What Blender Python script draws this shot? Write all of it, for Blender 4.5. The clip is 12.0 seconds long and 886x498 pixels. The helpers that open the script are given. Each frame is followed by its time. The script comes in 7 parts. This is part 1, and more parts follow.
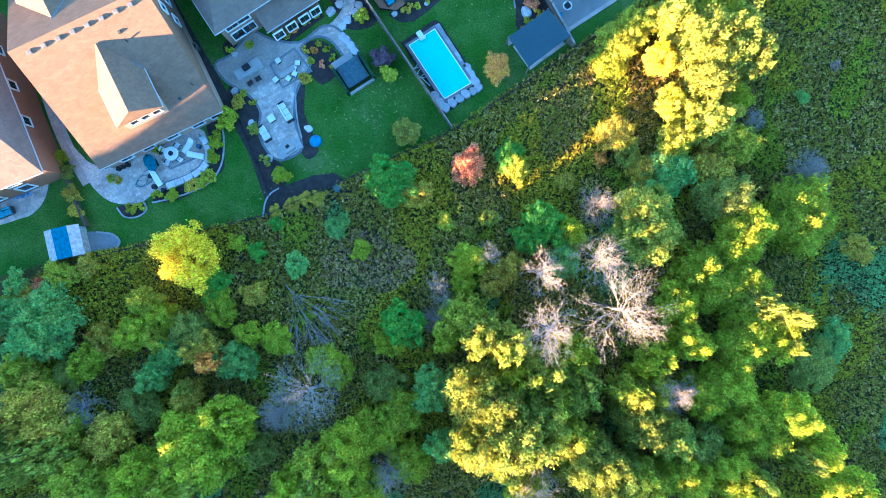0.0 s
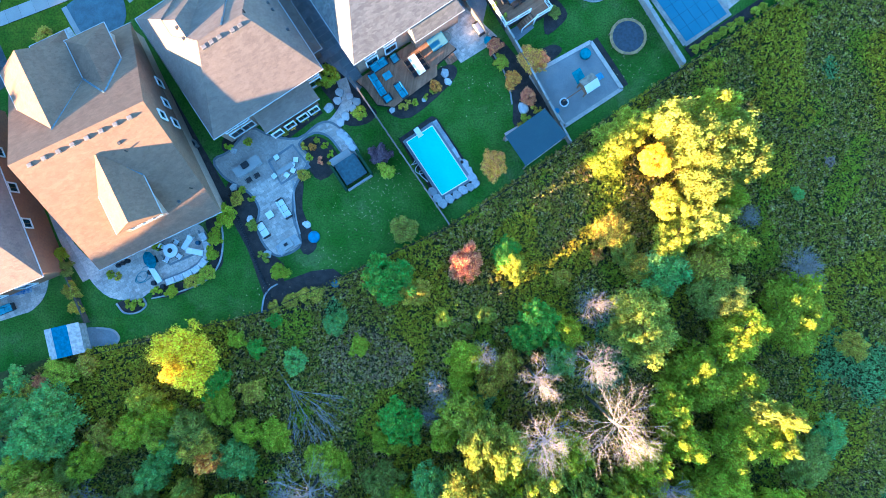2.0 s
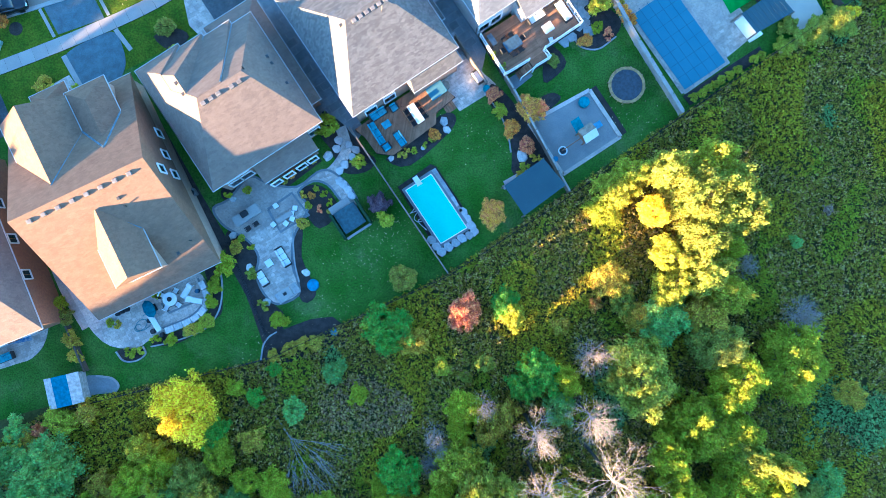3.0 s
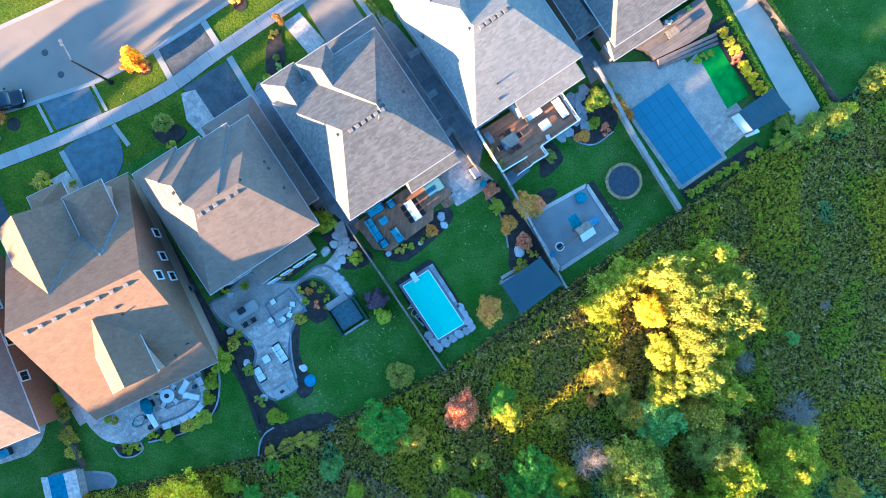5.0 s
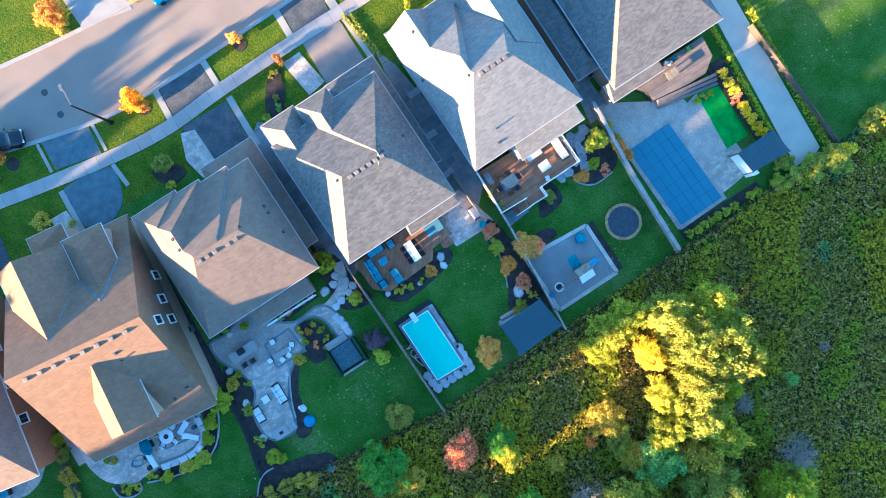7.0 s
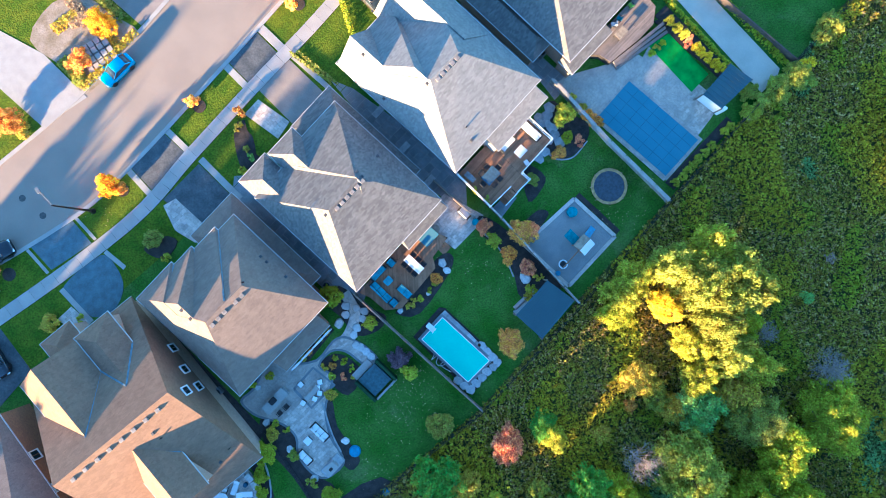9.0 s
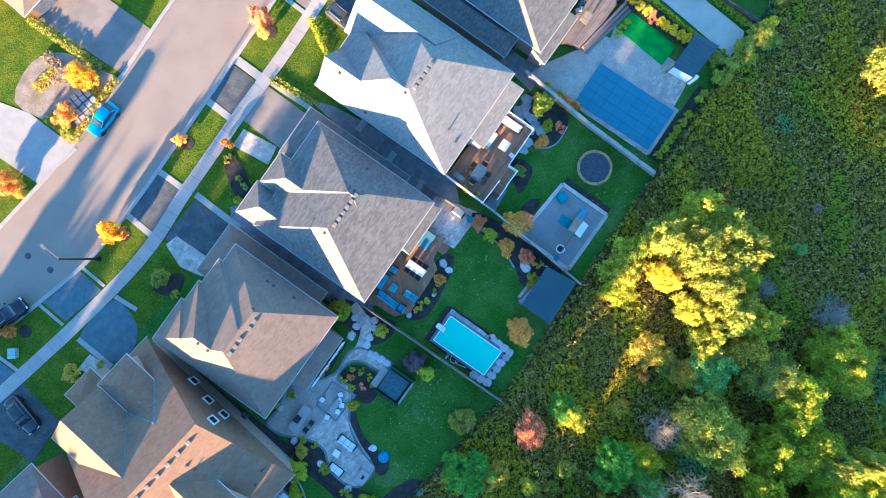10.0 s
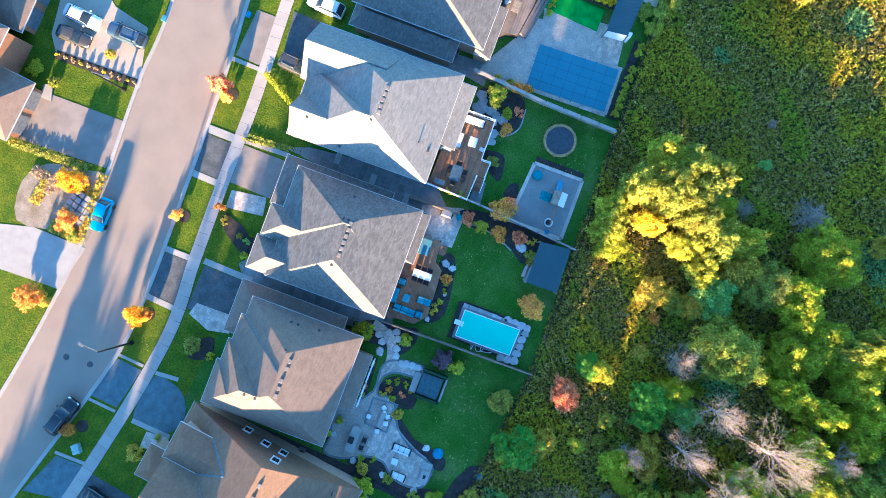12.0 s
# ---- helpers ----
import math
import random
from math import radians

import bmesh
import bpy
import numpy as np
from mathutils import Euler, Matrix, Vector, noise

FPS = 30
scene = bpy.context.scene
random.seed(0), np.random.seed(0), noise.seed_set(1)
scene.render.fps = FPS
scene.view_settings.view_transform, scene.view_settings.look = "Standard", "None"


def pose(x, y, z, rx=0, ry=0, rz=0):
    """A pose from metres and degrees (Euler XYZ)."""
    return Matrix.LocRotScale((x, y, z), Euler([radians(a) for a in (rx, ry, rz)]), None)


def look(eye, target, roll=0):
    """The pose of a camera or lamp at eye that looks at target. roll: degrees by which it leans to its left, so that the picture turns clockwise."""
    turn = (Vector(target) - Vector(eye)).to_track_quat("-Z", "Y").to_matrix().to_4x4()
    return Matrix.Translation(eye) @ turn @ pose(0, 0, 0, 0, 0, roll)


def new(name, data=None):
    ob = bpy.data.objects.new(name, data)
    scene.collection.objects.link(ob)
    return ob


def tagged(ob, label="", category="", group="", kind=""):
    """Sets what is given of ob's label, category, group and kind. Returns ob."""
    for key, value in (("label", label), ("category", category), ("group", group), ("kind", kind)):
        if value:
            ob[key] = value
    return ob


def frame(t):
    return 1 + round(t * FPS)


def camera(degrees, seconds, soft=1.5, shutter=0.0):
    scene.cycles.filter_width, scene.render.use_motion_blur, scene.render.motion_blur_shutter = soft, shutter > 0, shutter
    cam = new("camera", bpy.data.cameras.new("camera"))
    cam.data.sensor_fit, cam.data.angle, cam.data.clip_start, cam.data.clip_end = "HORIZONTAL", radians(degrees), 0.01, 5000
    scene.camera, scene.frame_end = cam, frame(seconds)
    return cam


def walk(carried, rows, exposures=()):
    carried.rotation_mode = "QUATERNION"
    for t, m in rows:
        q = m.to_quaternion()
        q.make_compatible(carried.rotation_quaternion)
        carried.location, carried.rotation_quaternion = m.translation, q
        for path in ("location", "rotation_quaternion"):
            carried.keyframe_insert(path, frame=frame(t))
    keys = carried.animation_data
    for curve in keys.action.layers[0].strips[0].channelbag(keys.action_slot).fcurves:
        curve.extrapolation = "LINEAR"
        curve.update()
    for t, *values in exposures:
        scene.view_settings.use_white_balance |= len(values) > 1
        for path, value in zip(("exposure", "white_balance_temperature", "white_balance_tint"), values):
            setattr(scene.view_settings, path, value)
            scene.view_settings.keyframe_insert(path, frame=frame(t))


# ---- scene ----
# A drone high over the gardens, looking down: seconds, east, north, height, heading
cam = camera(72.0, 12.0, 0.72)
TIP, LEAN = 0.82, -0.51
ROWS = [
    (0, -0.001, -0, 66.676, 0.001),
    (0.5, 0.069, 2.621, 66.859, 0.004),
    (1, 0.139, 5.25, 67.026, -0.003),
    (1.5, 0.206, 7.85, 67.164, -0.017),
    (2, 0.274, 10.451, 67.281, -0.019),
    (2.5, 0.339, 13.099, 67.392, 0.045),
    (3, 0.394, 15.755, 67.481, 0.001),
    (5, 0.702, 26.308, 67.725, 0.048),
    (5.5, 0.74, 28.552, 67.762, 0.088),
    (6, 0.758, 29.848, 67.766, 0.079),
    (6.5, 0.761, 30.466, 67.767, 0.1),
    (7, 0.758, 30.764, 67.785, 0.099),
    (7.2, 0.755, 30.824, 67.785, -0.45),
    (7.4, 0.753, 30.884, 67.805, -1.8),
    (8, 0.745, 31.064, 67.935, -6.2),
    (8.8, 0.735, 31.523, 68.38, -12.25),
    (9, 0.732, 31.563, 68.6, -13.664),
    (9.5, 0.736, 31.596, 69.369, -17.504),
    (10, 0.731, 31.724, 70.276, -21.364),
    (10.5, 0.728, 31.848, 71.344, -25.191),
    (11, 0.738, 31.904, 72.516, -28.999),
    (11.5, 0.749, 31.975, 73.71, -32.826),
    (12, 0.741, 32.066, 74.849, -36.193),
]
walk(cam, [(t, pose(x, y, z, 0, 0, turn) @ pose(0, 0, 0, TIP) @ pose(0, 0, 0, 0, LEAN)) for t, x, y, z, turn in ROWS], [(0, 3.66, 5400, 1), (3, 3.55, 5400, 1), (5, 3.34, 5400, 1), (6.5, 3.24, 5400, 1), (12, 3.18, 5400, 1)])

# ---- world, sun, exposure ----
SUN_EL, SHADOW_DIR = 10.2, 36.0          # sun height; way in which shadows fall, from east towards north
world = bpy.data.worlds.new("sky")
scene.world = world
world.use_nodes = True
wn = world.node_tree
sky = wn.nodes.new("ShaderNodeTexSky")
sky.sky_type, sky.sun_disc = "NISHITA", False
sky.sun_elevation = radians(SUN_EL)
sky.sun_rotation = radians(270 - SHADOW_DIR)
sky.ozone_density, sky.dust_density, sky.air_density = 4.0, 0.2, 1.0
clear = wn.nodes.new("ShaderNodeMix")           # a deep, clear evening blue over the whole sky
clear.data_type, clear.blend_type = "RGBA", "MULTIPLY"
clear.inputs["Factor"].default_value, clear.inputs["B"].default_value = 1.0, (0.91, 0.96, 0.94, 1)
wn.links.new(sky.outputs[0], clear.inputs["A"])
wn.links.new(clear.outputs["Result"], wn.nodes["Background"].inputs[0])
wn.nodes["Background"].inputs[1].default_value = 0.105
sun = new("sun", bpy.data.lights.new("sun", "SUN"))
sun.data.energy, sun.data.angle, sun.data.color = 5.0, radians(0.7), (1.0, 0.6, 0.29)
sa, se = radians(SHADOW_DIR), radians(SUN_EL)
sun.matrix_world = look((0, 0, 100), (math.cos(sa) * math.cos(se), math.sin(sa) * math.cos(se), 100 - math.sin(se)))


# ---- materials ----
def mat(name, base, rough=0.8, metal=0.0, spread=0.25, scale=3.0, fine=30.0, bump=0.2, per_object=0.0, island=0.0, coat=0.0, second=None, space="Object", depth=0.02):
    """Colour with variation at two sizes, bump, and a shift from piece to piece."""
    m = bpy.data.materials.new(name)
    m.use_nodes = True
    nt = m.node_tree
    n, l = nt.nodes, nt.links
    b = n["Principled BSDF"]
    b.inputs["Roughness"].default_value, b.inputs["Metallic"].default_value = rough, metal
    b.inputs["Coat Weight"].default_value = coat
    b.inputs["Specular IOR Level"].default_value = 0.2 if rough >= 0.85 else 0.5
    tc = n.new("ShaderNodeTexCoord")
    big, small = n.new("ShaderNodeTexNoise"), n.new("ShaderNodeTexNoise")
    for q, s in ((big, scale), (small, fine)):
        q.inputs["Scale"].default_value, q.inputs["Detail"].default_value = s, 5.0
        l.new(tc.outputs[space], q.inputs["Vector"])
    mix = n.new("ShaderNodeMix")
    mix.data_type = "RGBA"
    other = second or tuple(c * 0.6 for c in base)
    mix.inputs["A"].default_value, mix.inputs["B"].default_value = (*base, 1), (*other, 1)
    ramp = n.new("ShaderNodeMapRange")
    ramp.inputs["From Min"].default_value, ramp.inputs["From Max"].default_value = 0.35, 0.65
    l.new(big.outputs[0], ramp.inputs["Value"])
    l.new(ramp.outputs[0], mix.inputs["Factor"])
    val = n.new("ShaderNodeMapRange")
    val.inputs["From Min"].default_value, val.inputs["From Max"].default_value = 0.25, 0.75
    val.inputs["To Min"].default_value, val.inputs["To Max"].default_value = 1 - spread, 1 + spread
    l.new(small.outputs[0], val.inputs["Value"])
    hsv = n.new("ShaderNodeHueSaturation")
    l.new(mix.outputs["Result"], hsv.inputs["Color"])
    out = val.outputs[0]
    for amount, kind in ((per_object, "ShaderNodeObjectInfo"), (island, "ShaderNodeNewGeometry")):
        if amount:
            info, mr, mul = n.new(kind), n.new("ShaderNodeMapRange"), n.new("ShaderNodeMath")
            mr.inputs["To Min"].default_value, mr.inputs["To Max"].default_value = 1 - amount, 1 + amount
            mul.operation = "MULTIPLY"
            l.new(info.outputs["Random" if kind.endswith("Info") else "Random Per Island"], mr.inputs["Value"])
            l.new(mr.outputs[0], mul.inputs[0])
            l.new(out, mul.inputs[1])
            out = mul.outputs[0]
    l.new(out, hsv.inputs["Value"])
    l.new(hsv.outputs[0], b.inputs["Base Color"])
    if bump:
        bp = n.new("ShaderNodeBump")
        bp.inputs["Strength"].default_value, bp.inputs["Distance"].default_value = bump, depth
        l.new(small.outputs[0], bp.inputs["Height"])
        l.new(bp.outputs[0], b.inputs["Normal"])
    return m


def shingles(name, base, second, dark=0.9, rough=0.9):
    """Asphalt shingle tabs of varying tone, longer than they are high."""
    m = mat(name, base, rough, second=second, scale=0.9, fine=9, spread=0.12, bump=0.3)
    n, l = m.node_tree.nodes, m.node_tree.links
    tc, mp = n.new("ShaderNodeTexCoord"), n.new("ShaderNodeMapping")
    mp.inputs["Scale"].default_value = (2.2, 5.0, 5.0)
    l.new(tc.outputs["Object"], mp.inputs["Vector"])
    vor = n.new("ShaderNodeTexVoronoi")
    vor.inputs["Scale"].default_value = 1.0
    l.new(mp.outputs[0], vor.inputs["Vector"])
    mr = n.new("ShaderNodeMapRange")
    mr.inputs["To Min"].default_value, mr.inputs["To Max"].default_value = dark, 2 - dark
    sep = n.new("ShaderNodeSeparateColor")
    l.new(vor.outputs["Color"], sep.inputs[0])
    l.new(sep.outputs[0], mr.inputs["Value"])
    hsv = [q for q in n if q.type == "HUE_SAT"][0]
    old = hsv.inputs["Value"].links[0].from_socket
    mul = n.new("ShaderNodeMath")
    mul.operation = "MULTIPLY"
    l.new(old, mul.inputs[0])
    l.new(mr.outputs[0], mul.inputs[1])
    l.new(mul.outputs[0], hsv.inputs["Value"])
    return m


M_MEADOW = mat("meadow_soil", (0.07, 0.08, 0.02), 0.95, second=(0.07, 0.06, 0.025), scale=0.12, fine=3, spread=0.4, bump=0.6, depth=0.1)
M_LAWN = mat("lawn_grass", (0.036, 0.105, 0.008), 0.95, second=(0.075, 0.145, 0.024), scale=0.34, fine=6, spread=0.5, bump=0.5, depth=0.03)
# copy of the lawn, yellowed: low sun's warmth is put into the colour
M_LAWN_SUN = mat("sun_yellow_grass", (0.052, 0.1, 0.005), 0.9, second=(0.1, 0.132, 0.008), scale=0.6, fine=5, spread=0.5, bump=0.9, depth=0.07)
nt = M_LAWN.node_tree                   # dry, thin places in the grass
dry, worn, patch = nt.nodes.new("ShaderNodeTexNoise"), nt.nodes.new("ShaderNodeMapRange"), nt.nodes.new("ShaderNodeMix")
dry.inputs["Scale"].default_value, dry.inputs["Detail"].default_value, dry.inputs["Roughness"].default_value = 0.16, 9.0, 0.68
nt.links.new(nt.nodes["Texture Coordinate"].outputs["Object"], dry.inputs["Vector"])
worn.inputs["From Min"].default_value, worn.inputs["From Max"].default_value, worn.inputs["To Max"].default_value = 0.55, 0.7, 0.65
nt.links.new(dry.outputs[0], worn.inputs["Value"])
patch.data_type = "RGBA"
patch.inputs["B"].default_value = (0.15, 0.17, 0.07, 1)
hsv = [q for q in nt.nodes if q.type == "HUE_SAT"][0]
nt.links.new(hsv.inputs["Color"].links[0].from_socket, patch.inputs["A"])
nt.links.new(worn.outputs[0], patch.inputs["Factor"])
nt.links.new(patch.outputs["Result"], hsv.inputs["Color"])
for m_ in (M_LAWN, M_LAWN_SUN):         # blades scatter, they hardly mirror
    m_.node_tree.nodes["Principled BSDF"].inputs["Specular IOR Level"].default_value = 0.15
M_TURF = mat("artificial_turf", (0.03, 0.36, 0.05), 0.85, scale=1, fine=30, spread=0.1, bump=0.2)
M_SOIL = mat("mulch", (0.032, 0.028, 0.027), 0.95, second=(0.057, 0.046, 0.041), scale=1.5, fine=14, spread=0.4, bump=0.6)
M_ASPHALT = mat("road_asphalt", (0.28, 0.225, 0.181), 0.92, second=(0.245, 0.198, 0.162), scale=0.3, fine=25, spread=0.1, bump=0.2)
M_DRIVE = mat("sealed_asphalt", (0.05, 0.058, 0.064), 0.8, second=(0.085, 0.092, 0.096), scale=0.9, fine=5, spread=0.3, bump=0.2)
# asphalt with the blue evening shade of these drives put into its colour
M_DRIVE_SHADE = mat("blue_shade_asphalt", (0.1, 0.15, 0.17), 0.8, second=(0.075, 0.105, 0.12), scale=1.2, fine=8, spread=0.2, bump=0.2)
M_CONC = mat("concrete", (0.353, 0.336, 0.311), 0.85, second=(0.302, 0.286, 0.269), scale=0.8, fine=15, spread=0.1, bump=0.15)
M_SLAB = mat("sidewalk_concrete", (0.38, 0.342, 0.305), 0.85, second=(0.34, 0.308, 0.28), scale=0.8, fine=15, spread=0.1, bump=0.15, per_object=0.08)
M_PAVER = mat("stone_pavers", (0.55, 0.46, 0.39), 0.85, second=(0.4, 0.345, 0.305), scale=0.7, fine=5, spread=0.22, bump=0.2, per_object=0.2)
M_WALL_STONE = mat("garden_stone", (0.4, 0.388, 0.377), 0.85, second=(0.283, 0.283, 0.294), scale=2, fine=10, spread=0.2, bump=0.4, per_object=0.2)
M_ROCK = mat("boulder", (0.572, 0.546, 0.52), 0.85, second=(0.39, 0.377, 0.377), scale=2, fine=8, spread=0.25, bump=0.5, per_object=0.2)
M_BRICK_TAN = mat("tan_brick", (0.353, 0.227, 0.16), 0.85, second=(0.286, 0.185, 0.134), scale=4, fine=18, spread=0.2, bump=0.3)
M_WHITE_BRICK = mat("pale_stucco", (0.504, 0.479, 0.454), 0.85, second=(0.454, 0.428, 0.412), scale=2, fine=18, spread=0.08, bump=0.2)
M_BRICK_WARM = mat("warm_brown_brick", (0.46, 0.33, 0.25), 0.85, second=(0.38, 0.27, 0.21), scale=4, fine=18, spread=0.2, bump=0.3)
M_BRICK_RED = mat("orange_brick", (0.336, 0.168, 0.092), 0.85, second=(0.277, 0.134, 0.084), scale=4, fine=18, spread=0.2, bump=0.3)
M_ROOF_BROWN = shingles("brown_shingles", (0.24, 0.145, 0.094), (0.214, 0.128, 0.084))
M_ROOF_TAUPE = shingles("taupe_shingles", (0.204, 0.152, 0.122), (0.18, 0.134, 0.108))
M_ROOF_GREY = shingles("grey_shingles", (0.142, 0.131, 0.122), (0.118, 0.11, 0.103), 0.78, 0.78)
M_ROOF_PALE = shingles("pale_grey_shingles", (0.215, 0.203, 0.19), (0.19, 0.18, 0.169), 0.84, 0.78)
M_WHITE = mat("white_paint", (0.8, 0.8, 0.79), 0.5, scale=1, fine=20, spread=0.04, bump=0.03, second=(0.76, 0.76, 0.76))
M_GUTTER = mat("gutter_paint", (0.504, 0.504, 0.504), 0.5, scale=1, fine=20, spread=0.05, bump=0.03, second=(0.462, 0.462, 0.47))
M_BLACK = mat("black_metal", (0.02, 0.02, 0.022), 0.45, metal=0.3, spread=0.1, bump=0.05)
M_WOOD = mat("deck_boards", (0.35, 0.175, 0.1), 0.85, second=(0.28, 0.14, 0.08), scale=1.5, fine=10, spread=0.2, bump=0.2, per_object=0.18)
M_FENCE = mat("weathered_boards", (0.21, 0.168, 0.134), 0.85, second=(0.16, 0.134, 0.113), scale=2, fine=12, spread=0.2, bump=0.3, per_object=0.15)
M_BARK = mat("bark", (0.1, 0.08, 0.06), 0.9, scale=2, fine=12, spread=0.3, bump=0.5)
M_DEAD = mat("bare_grey_wood", (0.42, 0.34, 0.31), 0.85, second=(0.32, 0.285, 0.265), scale=1, fine=10, spread=0.2, bump=0.3)
M_GLASS = mat("window_glass", (0.03, 0.045, 0.06), 0.08, spread=0.05, bump=0.0)


# ---- builders ----
def mesh(name, verts, faces, material, smooth=False):
    me = bpy.data.meshes.new(name)
    me.from_pydata([tuple(map(float, v)) for v in verts], [], [tuple(map(int, f)) for f in faces])
    me.materials.append(material)
    if smooth:
        me.polygons.foreach_set("use_smooth", [True] * len(me.polygons))
    me.update()
    return me


def part(name, bm, material, parent, label=""):
    """One bmesh as one mesh object under a thing or a part."""
    me = bpy.data.meshes.new(name)
    bm.to_mesh(me)
    bm.free()
    me.materials.append(material)
    ob = new(name, me)
    ob.parent = parent
    if label:
        ob["label"] = label
    return ob


def box(bm, x0, x1, y0, y1, z0, z1, m=None, bevel=0.0):
    """A box, bevelled if asked for, put into bm."""
    vs = [bm.verts.new(v) for v in ((x0, y0, z0), (x1, y0, z0), (x1, y1, z0), (x0, y1, z0), (x0, y0, z1), (x1, y0, z1), (x1, y1, z1), (x0, y1, z1))]
    fs = [bm.faces.new([vs[i] for i in f]) for f in ((3, 2, 1, 0), (4, 5, 6, 7), (0, 1, 5, 4), (1, 2, 6, 5), (2, 3, 7, 6), (3, 0, 4, 7))]
    if bevel:
        out = bmesh.ops.bevel(bm, geom=list({e for f in fs for e in f.edges}), offset=bevel, segments=2, affect="EDGES", profile=0.5)
        vs = list({v for f in out["faces"] for v in f.verts} | {v for v in vs if v.is_valid})
    if m is not None:
        bmesh.ops.transform(bm, matrix=m, verts=vs)
    return vs


def boxed(x0, x1, y0, y1, z0, z1, bevel=0.0, m=None):
    bm = bmesh.new()
    box(bm, x0, x1, y0, y1, z0, z1, m, bevel)
    return bm


def area(pts):
    return sum(a[0] * b[1] - b[0] * a[1] for a, b in zip(pts, pts[1:] + pts[:1])) / 2


def rounded(pts, steps=4):
    """A closed line drawn smoothly through points."""
    out, n = [], len(pts)
    for i in range(n):
        p0, p1, p2, p3 = (np.array(pts[(i + k) % n]) for k in (-1, 0, 1, 2))
        for s in range(steps):
            t = s / steps
            out.append(tuple(0.5 * (2 * p1 + (p2 - p0) * t + (2 * p0 - 5 * p1 + 4 * p2 - p3) * t * t + (3 * p1 - p0 - 3 * p2 + p3) * t ** 3)))
    return out


def slab(name, pts, z0, z1, material, label="", category="", kind="", parent=None):
    """A flat piece of ground with an outline, from z0 up to z1."""
    pts = [tuple(p) for p in pts]
    if area(pts) < 0:
        pts = pts[::-1]
    n = len(pts)
    verts = [(x, y, z1) for x, y in pts] + [(x, y, z0) for x, y in pts]
    faces = [tuple(range(n))] + [(i, i + n, (i + 1) % n + n, (i + 1) % n) for i in range(n)]
    ob = new(name, mesh(name, verts, faces, material))
    ob.parent = parent
    return tagged(ob, label, category, "", kind)


def strip(centre, width, z0, z1, shift=0.0):
    """Outline of a band along a line of points."""
    c = np.array(centre, float)
    d = np.gradient(c, axis=0)
    nrm = np.stack([-d[:, 1], d[:, 0]], 1) / np.linalg.norm(d, axis=1)[:, None]
    return [tuple(p) for p in c + nrm * (shift + width / 2)] + [tuple(p) for p in (c + nrm * (shift - width / 2))[::-1]]


def smooth_line(pts, steps=6):
    p = np.array(pts, float)
    p = np.vstack([2 * p[0] - p[1], p, 2 * p[-1] - p[-2]])
    out = []
    for i in range(1, len(p) - 2):
        for s in range(steps):
            t = s / steps
            p0, p1, p2, p3 = p[i - 1], p[i], p[i + 1], p[i + 2]
            out.append(0.5 * (2 * p1 + (p2 - p0) * t + (2 * p0 - 5 * p1 + 4 * p2 - p3) * t * t + (3 * p1 - p0 - 3 * p2 + p3) * t ** 3))
    return [tuple(q) for q in out] + [tuple(p[-2])]


# ---- ground, road, paths ----
slab("ground", [(-3000, -3000), (3000, -3000), (3000, 3000), (-3000, 3000)], -0.4, 0.0, M_MEADOW, "dark green meadow and woodland floor", "ground", "structure")
LAWN = [(-101.79, -18.34), (-43.48, -0.83), (-18.16, 4.68), (1.14, 13.85), (27.58, 31.73), (45.42, 43.61), (51.07, 47.76), (98.68, 79.22), (73.27, 118.14), (-103.76, 65.01)]
slab("lawn_back", LAWN, -0.3, 0.03, M_LAWN, "mown green back garden lawns in evening shade", "lawn", "structure")
NEAR_KERB = smooth_line([(-106.30, 22.80), (-77.83, 32.63), (-57.18, 39.33), (-38.64, 45.23), (-30.49, 49.49), (-18.91, 57.29), (-6.85, 65.71), (0.72, 71.44), (15.96, 82.96), (41.15, 103.30)])
FAR_KERB = smooth_line([(-118.12, 31.61), (-87.06, 39.47), (-66.34, 45.23), (-52.06, 49.98), (-37.51, 56.77), (-29.23, 61.83), (-16.33, 70.89), (-7.95, 76.00), (8.62, 88.26), (34.30, 108.21)])
WALKWAY = smooth_line([(-99.84, 17.99), (-75.98, 27.06), (-51.69, 35.28), (-32.46, 43.25), (-23.35, 49.39), (-14.20, 55.57), (-6.10, 60.85), (4.65, 68.58), (20.48, 79.69), (46.29, 99.62)])
slab("lawn_front", [tuple(p) for p in NEAR_KERB] + [tuple(p) for p in [(61.77, 88.52), (7.24, 61.51), (-8.31, 49.55), (-21.61, 42.98), (-44.69, 30.97), (-89.04, 9.94)]], -0.3, 0.05, M_LAWN_SUN, "front lawns with low sunlight across them", "lawn", "structure")
slab("lawn_across", [tuple(p) for p in FAR_KERB] + [tuple(p) for p in [(-12.11, 141.50), (-63.63, 92.51), (-132.03, 41.97)]], -0.3, 0.05, M_LAWN_SUN, "sunlit front lawns across the street", "lawn", "structure")
slab("road", NEAR_KERB + FAR_KERB[::-1], -0.3, 0.06, M_ASPHALT, "pale pinkish grey asphalt street with long shadows", "road", "structure")
slab("kerb_near", strip(NEAR_KERB, 0.45, 0, 0), -0.3, 0.14, M_CONC, "pale concrete kerb along the street", "kerb", "structure")
slab("kerb_far", strip(FAR_KERB, 0.45, 0, 0), -0.3, 0.14, M_CONC, "pale concrete kerb along the street", "kerb", "structure")
PAVEMENT = slab("pavement", strip(WALKWAY, 1.55, 0, 0), -0.3, 0.1, M_SOIL, "pale concrete sidewalk", "sidewalk", "structure")


